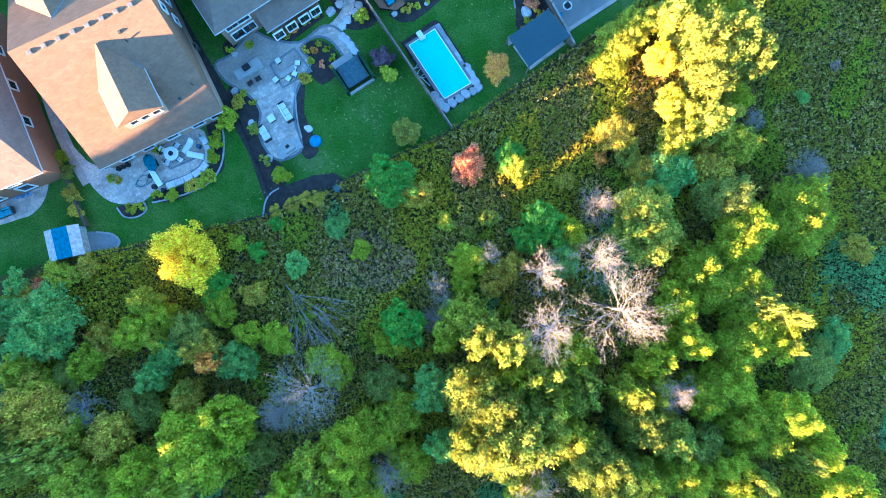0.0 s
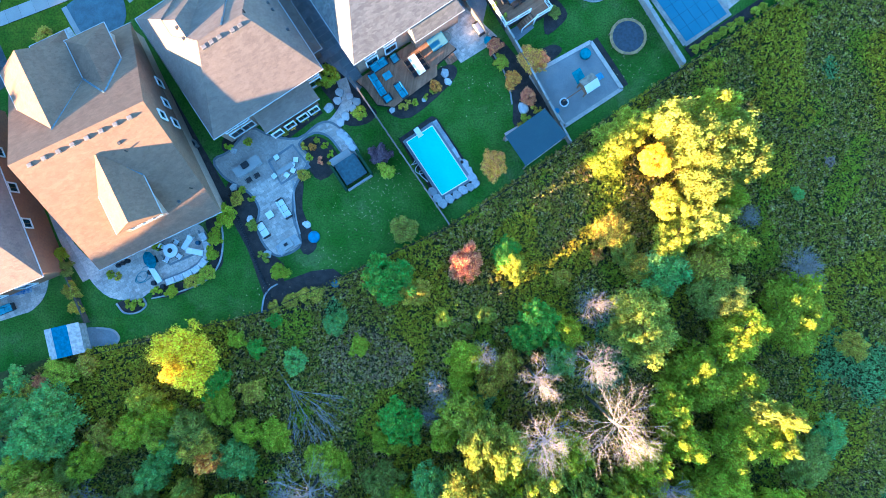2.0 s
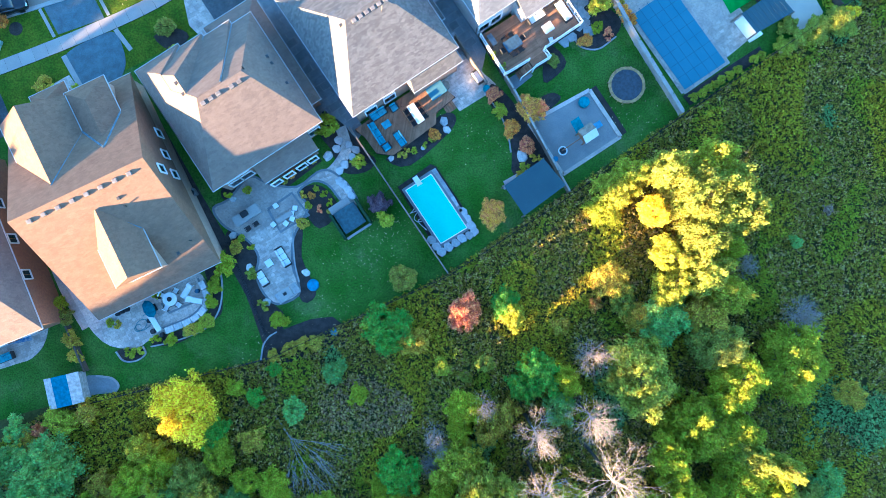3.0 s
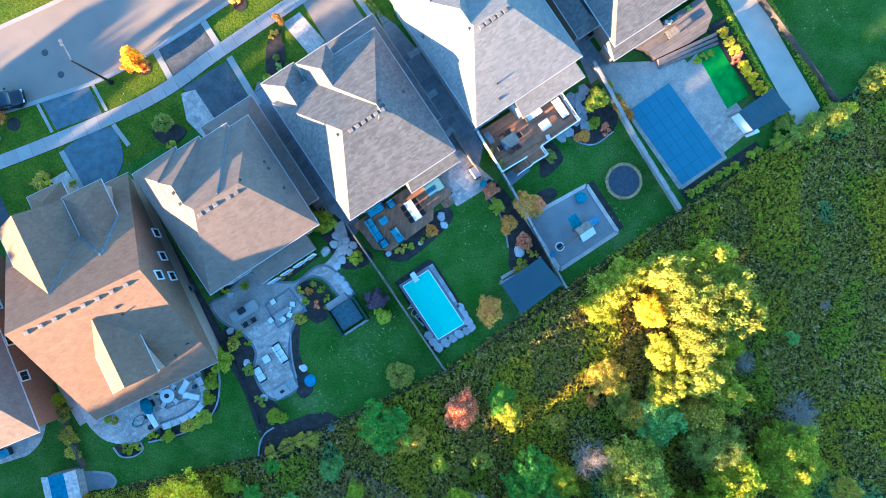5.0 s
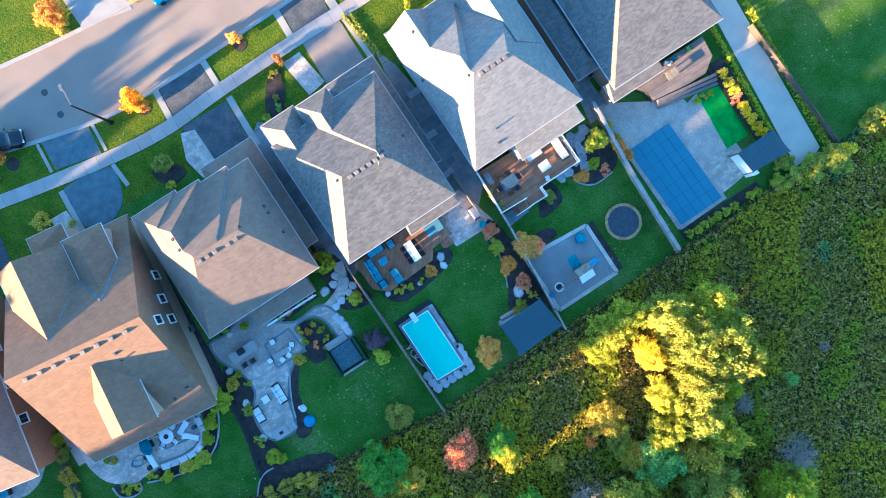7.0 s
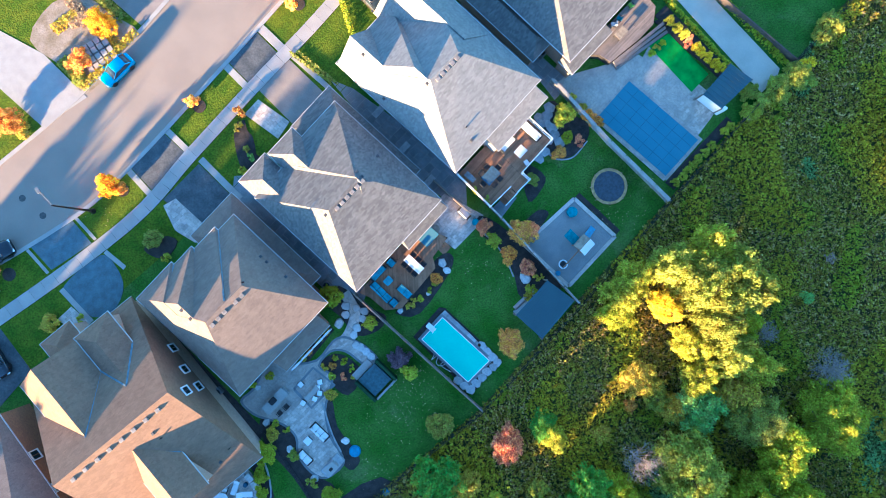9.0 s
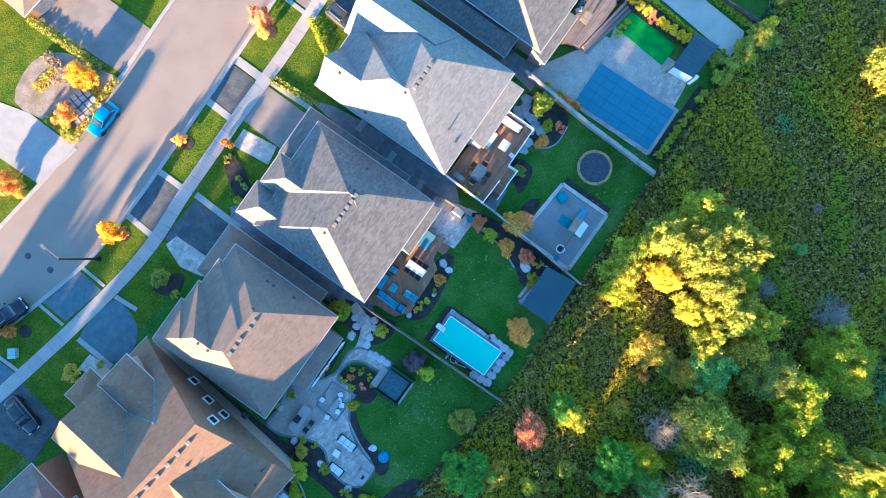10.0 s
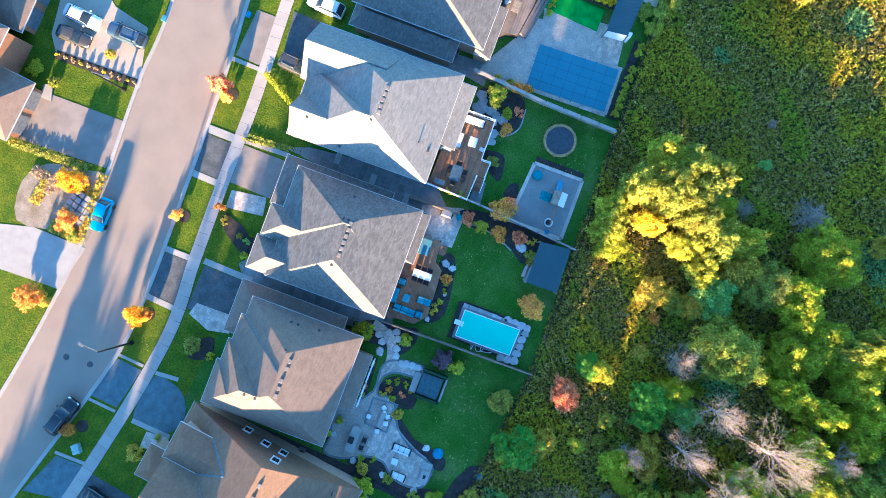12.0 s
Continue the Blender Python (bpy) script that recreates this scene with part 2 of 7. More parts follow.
# ---- houses ----
def roof_solid(r):
    """Roof over an eave rectangle (u0, u1, v0, v1, eave) with the ridge from (ua, va) to (ub, vb) at its height."""
    u0, u1, v0, v1, ze, ua, va, ub, vb, zr = r
    bm = bmesh.new()
    e = [bm.verts.new((u, v, ze)) for u, v in ((u0, v0), (u1, v0), (u1, v1), (u0, v1))]
    lo = [bm.verts.new((u, v, ze - 0.18)) for u, v in ((u0, v0), (u1, v0), (u1, v1), (u0, v1))]
    a, b = bm.verts.new((ua, va, zr)), bm.verts.new((ub, vb, zr))
    if abs(ub - ua) >= abs(vb - va):
        sides = ((e[0], e[1], b, a), (e[1], e[2], b), (e[2], e[3], a, b), (e[3], e[0], a))
    else:
        sides = ((e[0], e[1], a), (e[1], e[2], b, a), (e[2], e[3], b), (e[3], e[0], a, b))
    for f in sides:
        bm.faces.new(f)
    for i in range(4):
        bm.faces.new((e[i], lo[i], lo[(i + 1) % 4], e[(i + 1) % 4]))
    bm.faces.new(lo[::-1])
    bm.normal_update()
    return bm


def house(x, y, turn, roofs, bodies, roof_mat, wall_mat, label):
    base = tagged(new("house"), label, "house", "houses along the street")
    base.matrix_world = pose(x, y, 0, 0, 0, turn)
    for r in roofs:
        part("roof", roof_solid(r), roof_mat, base)
        u0, u1, v0, v1, ze, ua, va, ub, vb = r[:9]
        for q, gable in (((u0 - 0.055, u1 + 0.055, v0 - 0.055, v0 - 0.002), va - v0 < 0.3), ((u0 - 0.055, u1 + 0.055, v1 + 0.002, v1 + 0.055), v1 - vb < 0.3), ((u0 - 0.055, u0 - 0.002, v0, v1), ua - u0 < 0.3), ((u1 + 0.002, u1 + 0.055, v0, v1), u1 - ub < 0.3)):
            if gable:
                continue
            part("gutter", boxed(*q, ze - 0.14, ze + 0.01), M_GUTTER, base, "white eaves gutter")
    for u0, u1, v0, v1, z1 in bodies:
        part("wall", boxed(u0, u1, v0, v1, 0, z1), wall_mat, base)
    return base


HOUSE_A = house(-34.41, 9.42, 25.8, [(-0.8, 13.3, 0.1, 22.3, 3.0, -0.8, 11.1, 13.2, 11.1, 10.0), (4.1, 9.0, 1.7, 9, 6.7, 6.5, 1.75, 6.5, 9, 8.8), (0.2, 7.4, 12, 21.6, 6.0, 3.8, 12, 3.8, 21.4, 8.8),
                (7.3, 11.7, 13, 21.9, 5.8, 9.5, 14, 9.5, 19.8, 7.1), (2.8, 6.8, 20, 24.4, 3.3, 4.8, 21.5, 4.8, 22.8, 4.6)],
      [(-0.6, 13.1, 0.6, 21.8, 2.9), (4.4, 8.7, 2.0, 5, 6.6), (0.6, 7.1, 14, 21.2, 5.95), (7.6, 11.4, 15, 21.5, 5.75), (3.1, 6.5, 21, 24.1, 3.2)], M_ROOF_BROWN, M_BRICK_WARM, "tan brick house with a large brown shingle roof and dormers")
HOUSE_B = house(-22.49, 22.5, 33.2, [(0, 13.2, 0, 13.4, 5.2, 4.7, 6.8, 9.6, 6.7, 10.1), (0.06, 10.9, 0.3, 13.9, 5.2, 4.7, 6.9, 7.4, 6.9, 10.06), (0.03, 7.8, 4, 14.3, 5.2, 3.9, 6.8, 3.9, 10.2, 9.2), (0, 5.2, 6, 14.7, 5.2, 2.6, 8, 2.6, 11.7, 7.9),
                (8, 14.35, 2.7, 15.8, 3.0, 11, 8, 11, 12, 4.6), (4.5, 11.2, -1.65, 1, 3.0, 4.5, 0.9, 11.2, 0.9, 4.2)],
      [(0.5, 12.7, 0.5, 13.0, 5.2), (0.5, 4.8, 12, 14.2, 5.2), (5, 7.4, 12, 13.8, 5.2), (7.6, 10.5, 12, 13.5, 5.2), (8.3, 14, 3.1, 15.4, 3.0), (4.9, 10.8, -1.3, 1, 3.0)], M_ROOF_TAUPE, M_BRICK_TAN, "two-storey house with taupe shingle hip roof and stepped front hips")
HOUSE_C = house(-8.34, 30.07, 33.8, [(0.1, 13.1, 0, 14.4, 5.3, 4.6, 7.1, 8.9, 7.2, 9.3), (4.4, 13.15, 2, 15.1, 5.3, 8.75, 6.8, 8.75, 7.4, 9.32), (4.4, 8.1, 8, 16.5, 5.3, 6.25, 9, 6.25, 14.0, 6.95), (0.2, 4.2, 11, 16.9, 4.9, 2.2, 12, 2.2, 14.7, 6.5),
                (8, 14.1, 4, 17.35, 3.0, 11, 8, 11, 12, 4.4), (6.95, 13.1, -0.95, 1, 3.4, 7.4, 0.9, 12.7, 0.9, 4.5)],
      [(0.5, 12.6, 0.5, 14, 5.3), (5, 7.7, 12, 16, 5.3), (0.6, 3.6, 13, 16.4, 4.9), (8.3, 13.8, 4.5, 16.7, 3.0), (7.1, 12.6, -0.7, 1, 3.4)], M_ROOF_GREY, M_BRICK_TAN, "two-storey house with mottled grey shingle roof")
HOUSE_D = house(4.67, 39.72, 34, [(0, 13.2, 0, 16.4, 5.3, 4.3, 7.4, 8.1, 7.3, 10.5), (0.03, 5.2, 7, 16.7, 5.3, 2.6, 8, 2.6, 16.69, 8.4), (0.03, 8.4, 5, 16.9, 5.3, 4.2, 7.4, 4.2, 9.4, 10.3), (6.6, 13.25, 7, 17.6, 5.3, 9.9, 8, 9.9, 17.4, 8.9),
                (5.0, 12.9, -1.7, 1, 3.4, 5.0, 0.9, 12.5, 0.9, 4.7)],
      [(0.5, 12.7, 0.5, 16, 5.3), (0.6, 4.8, 12, 16.7, 5.3), (6.9, 12.8, 12, 17.6, 5.3), (5, 12.4, -1.3, 1, 3.4)], M_ROOF_PALE, M_WHITE_BRICK, "two-storey pale house with light grey shingle roof")
HOUSE_E = house(19.25, 48.42, 33.3, [(0, 13.6, 0, 16.2, 4.5, 4.7, 7.9, 9.1, 7.9, 7.9), (-0.3, 6.1, -1.05, 1, 3.1, 0, 0.9, 5.8, 0.9, 3.9), (-2.2, 1, 3, 16, 3.0, -0.2, 4.5, -0.2, 14.5, 3.8)],
      [(0.5, 13.1, 0.5, 15.7, 4.5), (0.0, 5.8, -0.7, 1, 3.0), (-1.9, 1, 3.4, 15.6, 3.0)], M_ROOF_GREY, M_BRICK_TAN, "two-storey brick house with grey shingle roof")
HOUSE_Z = house(-49.5, 4.6, 22, [(0, 10.6, 0, 20, 5.2, 4, 7, 8, 7, 9.4)], [(0.5, 10.3, 0.5, 19.5, 5.2)], M_ROOF_TAUPE, M_BRICK_RED, "orange brick house with taupe shingle roof")
house(45.5, 61.5, 33.3, [(0, 13, 0, 15, 5.3, 4.5, 7.5, 9, 7.5, 9.5)], [(0.5, 12.5, 0.5, 14.5, 5.3)], M_ROOF_GREY, M_BRICK_TAN, "two-storey brick house beyond the concrete walkway")

# ---- trees ----
LEAF = {}
LEAF_COLOURS = {"teal": ((0.25, 0.46, 0.13), (0.34, 0.47, 0.1)), "green": ((0.41, 0.46, 0.03), (0.5, 0.5, 0.035)), "emerald": ((0.16, 0.41, 0.065), (0.24, 0.43, 0.05)), "amber": ((1.0, 0.52, 0.03), (0.95, 0.6, 0.04)), "lime": ((0.48, 0.5, 0.05), (0.55, 0.52, 0.05)),
                  "olive": ((0.64, 0.45, 0.065), (0.52, 0.43, 0.055)), "gold": ((0.4, 0.385, 0.055), (0.3, 0.35, 0.05)), "orange": ((0.85, 0.37, 0.08), (0.8, 0.46, 0.11)), "red": ((0.85, 0.3, 0.14), (0.88, 0.38, 0.18)), "flame": ((1.0, 0.68, 0.1), (1.0, 0.5, 0.2)), "yellow": ((0.95, 0.72, 0.05), (0.84, 0.7, 0.05)), "dark": ((0.29, 0.32, 0.06), (0.36, 0.35, 0.06)),
                  "straw": ((0.55, 0.4, 0.25), (0.44, 0.33, 0.2)), "mauve": ((0.42, 0.28, 0.24), (0.36, 0.26, 0.19)), "plum": ((0.17, 0.11, 0.14), (0.22, 0.13, 0.15)), "tan": ((0.52, 0.42, 0.07), (0.42, 0.42, 0.07))}
HERB_COLOURS = {"olive herb": ((0.36, 0.28, 0.035), (0.28, 0.25, 0.03)), "green herb": ((0.26, 0.29, 0.02), (0.32, 0.32, 0.02)), "lime herb": ((0.42, 0.36, 0.025), (0.47, 0.38, 0.025)), "straw herb": ((0.48, 0.34, 0.13), (0.38, 0.27, 0.095)), "mauve herb": ((0.36, 0.23, 0.13), (0.3, 0.21, 0.1)), "teal herb": ((0.19, 0.33, 0.11), (0.23, 0.35, 0.11))}
for k, (c, d) in (LEAF_COLOURS | HERB_COLOURS).items():
    LEAF[k] = mat("leaf_" + k, c, 0.75, second=d, scale=3.5, fine=12, spread=0.28, bump=0.0, island=0.4, per_object=0.15)
    nt = LEAF[k].node_tree
    hue, tint, shift = nt.nodes.new("ShaderNodeNewGeometry"), nt.nodes.new("ShaderNodeMapRange"), [q for q in nt.nodes if q.type == "HUE_SAT"][0]
    tint.inputs["To Min"].default_value, tint.inputs["To Max"].default_value = 0.465, 0.53      # leaves differ in hue, one from the next
    nt.links.new(hue.outputs["Random Per Island"], tint.inputs["Value"])
    nt.links.new(tint.outputs[0], shift.inputs["Hue"])
    pb = nt.nodes["Principled BSDF"]
    pb.inputs["Specular IOR Level"].default_value = 0.2
    through_leaf, both = nt.nodes.new("ShaderNodeBsdfTranslucent"), nt.nodes.new("ShaderNodeMixShader")
    both.inputs[0].default_value = 0.36 if k not in ("flame", "orange", "amber", "yellow") else 0.5
    nt.links.new(pb.inputs["Base Color"].links[0].from_socket, through_leaf.inputs["Color"])
    nt.links.new(pb.outputs[0], both.inputs[1])
    nt.links.new(through_leaf.outputs[0], both.inputs[2])
    nt.links.new(both.outputs[0], nt.nodes["Material Output"].inputs["Surface"])


def quads(centre, size, normal, rng):
    """Leaf faces: one small pointed face each, at centre, turned towards normal."""
    n = len(centre)
    nv = normal / np.linalg.norm(normal, axis=1)[:, None]
    t = np.cross(nv, rng.normal(size=(n, 3)))
    t /= np.linalg.norm(t, axis=1)[:, None]
    s = np.cross(nv, t)
    a, b = t * size[:, None], s * (size * rng.uniform(0.5, 0.9, n))[:, None]
    return np.stack([centre - a - b, centre + a * 1.5, centre - a * 0.6 + b * 1.3], 1).reshape(-1, 3)


def leaf_mesh(name, verts, material):
    n = len(verts) // 3
    me = bpy.data.meshes.new(name)
    me.vertices.add(3 * n)
    me.vertices.foreach_set("co", verts.astype(np.float32).ravel())
    me.loops.add(3 * n)
    me.loops.foreach_set("vertex_index", np.arange(3 * n))
    me.polygons.add(n)
    me.polygons.foreach_set("loop_start", np.arange(n) * 3)
    me.materials.append(material)
    me.update()
    me.validate()
    return me


def crown(seed, count, leaf, lobes=70, ball=False):
    """A crown of unit radius: many small lobes of leaves round the limbs' ends, with gaps between; base at z = 0."""
    rng = np.random.default_rng(seed)
    d = rng.normal(size=(lobes, 3))
    d[:, 2] = np.abs(d[:, 2]) * 1.05 - 0.3
    d /= np.linalg.norm(d, axis=1)[:, None]
    side = np.arctan2(d[:, 1], d[:, 0])
    uneven = 0.82 + 0.13 * np.sin(2 * side + seed) + 0.1 * np.sin(5 * side + 2 * seed) + rng.normal(0, 0.07, lobes)
    if ball:
        uneven = 0.84 + rng.normal(0, 0.03, lobes)
    cen = d * (rng.uniform(0.2, 1.0, lobes) ** 0.5 * uneven)[:, None]
    rad = rng.uniform(0.07, 0.22, lobes) * min(1.25, (95 / lobes) ** 0.36)
    which = rng.choice(lobes, count, p=rad ** 2 / (rad ** 2).sum())
    v = rng.normal(size=(count, 3))
    v[:, 2] += 0.3
    v /= np.linalg.norm(v, axis=1)[:, None]
    p = cen[which] + v * (rad[which] * rng.uniform(0.45, 1.2, count))[:, None]
    p += rng.normal(0, 0.035, (count, 3))
    p[:, 2] = np.maximum(p[:, 2] + 0.6, 0.02) * 0.72
    nrm = v * 0.8 + rng.normal(0, 0.6, (count, 3)) + [0, 0, 0.8]
    return quads(p, leaf * rng.uniform(0.6, 1.5, count), nrm, rng)


def limb_mesh(name, segs, material, sides=4):
    """Tapered limbs: each (start, end, thickness at start, at end)."""
    verts, faces = [], []
    for a, b, ra, rb in segs:
        a, b = np.array(a, float), np.array(b, float)
        w = b - a
        t = np.cross(w, (0.3, 0.9, 0.2))
        t /= np.linalg.norm(t) + 1e-9
        s = np.cross(w, t) / (np.linalg.norm(w) + 1e-9)
        k = len(verts)
        for p, r in ((a, ra), (b, rb)):
            for i in range(sides):
                q = 2 * math.pi * i / sides
                verts.append(p + r * (math.cos(q) * t + math.sin(q) * s))
        for i in range(sides):
            j = (i + 1) % sides
            faces.append((k + i, k + j, k + sides + j, k + sides + i))
    return mesh(name, verts, faces, material, True)


def limbs(rng, start, way, length, r, depth, out, bend=0.45, forks=(2, 4)):
    """A limb that forks."""
    p, w = np.array(start, float), np.array(way, float)
    for i in range(3):
        w = w + rng.normal(0, bend * 0.35, 3)
        w /= np.linalg.norm(w)
        q = p + w * length / 3
        out.append((p, q, r * (1 - 0.15 * i), r * (1 - 0.15 * (i + 1))))
        p = q
        if depth > 0 and i > 0:
            for _ in range(rng.integers(*forks)):
                v = w + rng.normal(0, bend, 3)
                v[2] += 0.08
                limbs(rng, p, v / np.linalg.norm(v), length * rng.uniform(0.5, 0.75), r * 0.5, depth - 1, out, bend, forks)


CROWN, TRUNK = {}, {}


def tree(kind, x, y, height, radius, seed=0, label="", category="tree", group="trees in the wood", turn=None, ball=False):
    """A leafy tree: a forked trunk and a crown of leaves."""
    v = seed % 5
    size = "small" if radius < 0.75 else "bush" if radius < 1.7 else "middle" if radius < 3.2 else "large"
    count, leaf, lobes = {"small": (900, 0.1, 22), "bush": (3200, 0.06, 45), "middle": (11000, 0.03, 190), "large": (24000, 0.021, 420)}[size]
    if ball:
        count, leaf, lobes = count * 2, leaf * 0.8, lobes * 2
    key = (kind, v, size, ball)
    if key not in CROWN:
        CROWN[key] = leaf_mesh("crown", crown(11 + v * 7 + len(size), count, leaf, lobes, ball), LEAF[kind])
    if v not in TRUNK:
        rng, segs = np.random.default_rng(v), [((0, 0, -0.1), (0.02, 0.01, 0.45), 0.05, 0.035)]
        for _ in range(5):
            w = rng.normal(0, 0.6, 3)
            limbs(rng, (0.02, 0.01, 0.4), (w[0], w[1], 0.8), 0.5, 0.022, 1, segs)
        TRUNK[v] = limb_mesh("trunk", segs, M_BARK)
    base = tagged(new("tree" if category == "tree" else "shrub"), label or LEAF_LABEL[kind], category, group)
    base.matrix_world = pose(x, y, 0, 0, 0, (seed * 67) % 360 if turn is None else turn)
    t = new("trunk", TRUNK[v])
    t.parent, t.scale = base, (radius, radius, height * 0.75)
    c = new("crown", CROWN[key])
    c.parent, c.scale = base, (radius, radius, height * 0.78)
    c.location = (0, 0, height * 0.06)
    return base


LEAF_LABEL = {"straw": "dry straw-coloured tuft", "emerald": "bright emerald green leafy tree by the garden fence", "amber": "small tree with amber yellow autumn leaves", "teal": "blue-green leafy tree in evening shade", "green": "fresh green leafy tree at the wood's edge", "lime": "light yellow-green leafy tree", "olive": "dull olive tree with thinning leaves", "gold": "tall tree with golden yellow sunlit leaves",
              "orange": "small tree with orange autumn leaves", "red": "small tree with salmon red autumn leaves", "dark": "dark green leafy tree in deep shade", "yellow": "small tree with bright yellow autumn leaves", "flame": "small tree with orange and yellow autumn leaves", "plum": "dark purple leafy shrub", "tan": "dry tan and olive round shrub"}
DEAD = {}


def dead_tree(x, y, height, radius, seed=0, label="bare pale grey tree with many fine branches", lift=0.0):
    """A leafless tree: limbs that spread from a low fork and end in a dense fan of fine twigs."""
    stout = 0.0062 if radius > 4 else 0.0115
    v = (seed % 4, stout)
    if v not in DEAD:
        rng, segs = np.random.default_rng(50 + seed % 4), [((0, 0, -0.05), (0.01, 0.02, 0.4), 0.035, 0.028)]
        for i in range(26):
            q = i * 2.4 + rng.uniform(0, 0.5)
            out_ = 1.0 - 0.038 * i
            limbs(rng, (0.01, 0.02, 0.22 + 0.015 * i), (math.cos(q) * out_ * 1.15, math.sin(q) * out_ * 1.15, 0.36 + 0.03 * i), 0.44 + 0.1 * rng.uniform(), stout, 3, segs, 0.42, (1, 4))
        DEAD[v] = limb_mesh("bare_crown", segs, M_DEAD, 3)
    base = tagged(new("bare_tree"), label, "bare tree", "bare trees in the wood")
    base.matrix_world = pose(x, y, 0, 0, 0, seed * 51 % 360)
    b = new("bare_crown", DEAD[v])
    b.parent, b.scale, b.location = base, (radius, radius, height - lift), (0, 0, lift)
    if lift:
        t = new("trunk", limb_mesh("trunk", [((0, 0, -0.1), (0.05, 0.02, lift * 0.5), 0.2, 0.16), ((0.05, 0.02, lift * 0.5), (0, 0, lift + 0.3), 0.16, 0.12)], M_BARK, 7))
        t.parent = base
    return base


# kind, place, height, crown radius
GROVE_A = [
    ("yellow", -25.6, 0.1, 9, 3.6), ("emerald", -5.0, 8.2, 4.5, 3.1), ("olive", -2.2, 6.7, 3.5, 1.8), ("red", 3.2, 9.8, 3.6, 2.2), ("lime", 8.5, 9.5, 3.8, 1.7), ("emerald", 7.7, 11.0, 3.2, 1.8), ("gold", 5.5, 4.3, 2.6, 1.2),
    ("gold", 27.0, 22.6, 10, 3.4), ("gold", 30.2, 21.9, 9.5, 4), ("gold", 32.5, 20.4, 8.5, 2.6), ("gold", 28.0, 18.7, 9.5, 3.3), ("green", 31.5, 17.2, 5, 2.2), ("lime", 25.0, 16.0, 6.0, 2.2),
    ("gold", 28.2, 14.2, 8, 2.8), ("lime", 25.2, 12.4, 6, 2.4), ("gold", 24.6, 25.0, 8.5, 2.6), ("lime", 29.4, 25.6, 8, 2.9), ("yellow", 23.0, 20.6, 7.5, 1.7), ("lime", 19.1, 23.0, 6, 2.5),
    ("lime", 20.8, 24.4, 6, 2.4), ("green", 18.5, 20.9, 3.5, 2.1), ("olive", 19.1, 13.4, 3, 2.2), ("gold", 20.4, 11.2, 3.5, 1.8),
]
GROVE_B = [
    ("olive", 22.0, 9.4, 3.5, 2), ("orange", 17.6, 10.6, 2, 0.97), ("lime", 31.4, 12.0, 6.2, 2.4), ("teal", 24.7, 9.0, 5, 3), ("gold", 21.2, 3.5, 9.5, 4.2), ("emerald", 11.2, 3.6, 6, 2.6),
    ("emerald", 9.5, 1.9, 5, 1.9), ("green", 14.0, 2.5, 5, 2.1), ("green", 3.3, -0.3, 5, 2.2), ("olive", 6.1, -2.3, 5, 2.0), ("green", 2.8, -2.6, 4, 1.7), ("olive", 7.8, -0.8, 4, 1.6),
    ("teal", 13.4, -0.2, 5, 2.1), ("dark", 29.9, 6.5, 7, 3.2), ("green", 31.9, 2.6, 7, 3.5), ("green", 38.4, 4.6, 5.5, 4.4), ("green", 28.2, -2.2, 6.8, 4.2), ("green", 31.9, -3.7, 7.0, 3.6),
    # the small gold crowns here stand in for sunlit tops of the green trees
    ("gold", 32.6, -4.6, 9.3, 1.9), ("gold", 36.0, -5.9, 9.0, 1.7), ("green", 31.9, -8.5, 6.8, 3.7), ("green", 35.6, -8.3, 6.2, 2.8),
]
GROVE_C = [
    ("gold", 36.5, -9.0, 7.4, 1.2), ("olive", 29.1, 9.3, 5, 3), ("olive", 45.2, 1.0, 3, 1.8), ("lime", 2.7, -6.1, 6, 2.9), ("gold", 4.3, -7.8, 11.5, 2.4), ("gold", 6.8, -8.6, 12.5, 2.5),
    ("green", 0.9, -8.5, 5, 1.8), ("gold", 4.6, -13.8, 12, 4.0), ("gold", 7.0, -18.2, 12.5, 4.8), ("gold", 3.4, -18.0, 10.5, 2.6), ("gold", 10.4, -11.0, 10.5, 3), ("lime", 12.0, -14.1, 9.5, 3),
    ("gold", 14.4, -13.1, 10, 2.7), ("gold", 10.0, -15.6, 11, 3.2), ("lime", 12.8, -17.8, 9.5, 3), ("gold", 15.3, -20.3, 10, 3.5), ("gold", 17.6, -22.5, 10, 3.4), ("gold", 20.5, -16.4, 9.5, 3.2),
    ("gold", 23.5, -18.2, 9, 2.9), ("lime", 19.4, -13.5, 10, 2.4), ("green", 25.5, -8.4, 9, 2.3), ("gold", 25.6, -7.8, 7.5, 1.3),
]
GROVE_D = [
    ("green", 21.9, -10.7, 9.5, 2.2), ("green", 24.4, -4.9, 8.5, 2.5), ("lime", 20.9, -22.5, 9, 2.9), ("green", 27.1, -14.2, 7, 2.6), ("green", 13.7, -9.5, 10, 2.3), ("green", 8.4, -11.7, 10.5, 2.9),
    ("green", 8.9, -23.2, 8, 2.9), ("green", 25.1, -22.1, 8, 3.2), ("lime", 22.3, -13.5, 8, 2), ("emerald", -3.7, -7.0, 5, 2.7), ("green", -5.0, -9.1, 4, 1.8), ("teal", -40.7, -6.8, 7, 4.2),
    ("lime", -43.2, -11.6, 6, 2.2), ("lime", -40.9, -13.6, 6, 1.9), ("teal", -44.5, -6.1, 5, 2.4), ("lime", -40.0, -1.8, 3.2, 1.8), ("olive", -37.4, -0.9, 2.6, 1.5), ("red", -42.4, -2.9, 2, 0.97),
    ("teal", -44.8, -2.6, 2.6, 1.6), ("olive", -44.1, -3.8, 2.5, 1.5), ("olive", -35.1, -8.8, 4, 2), ("lime", -31.0, -4.5, 4, 2),
]
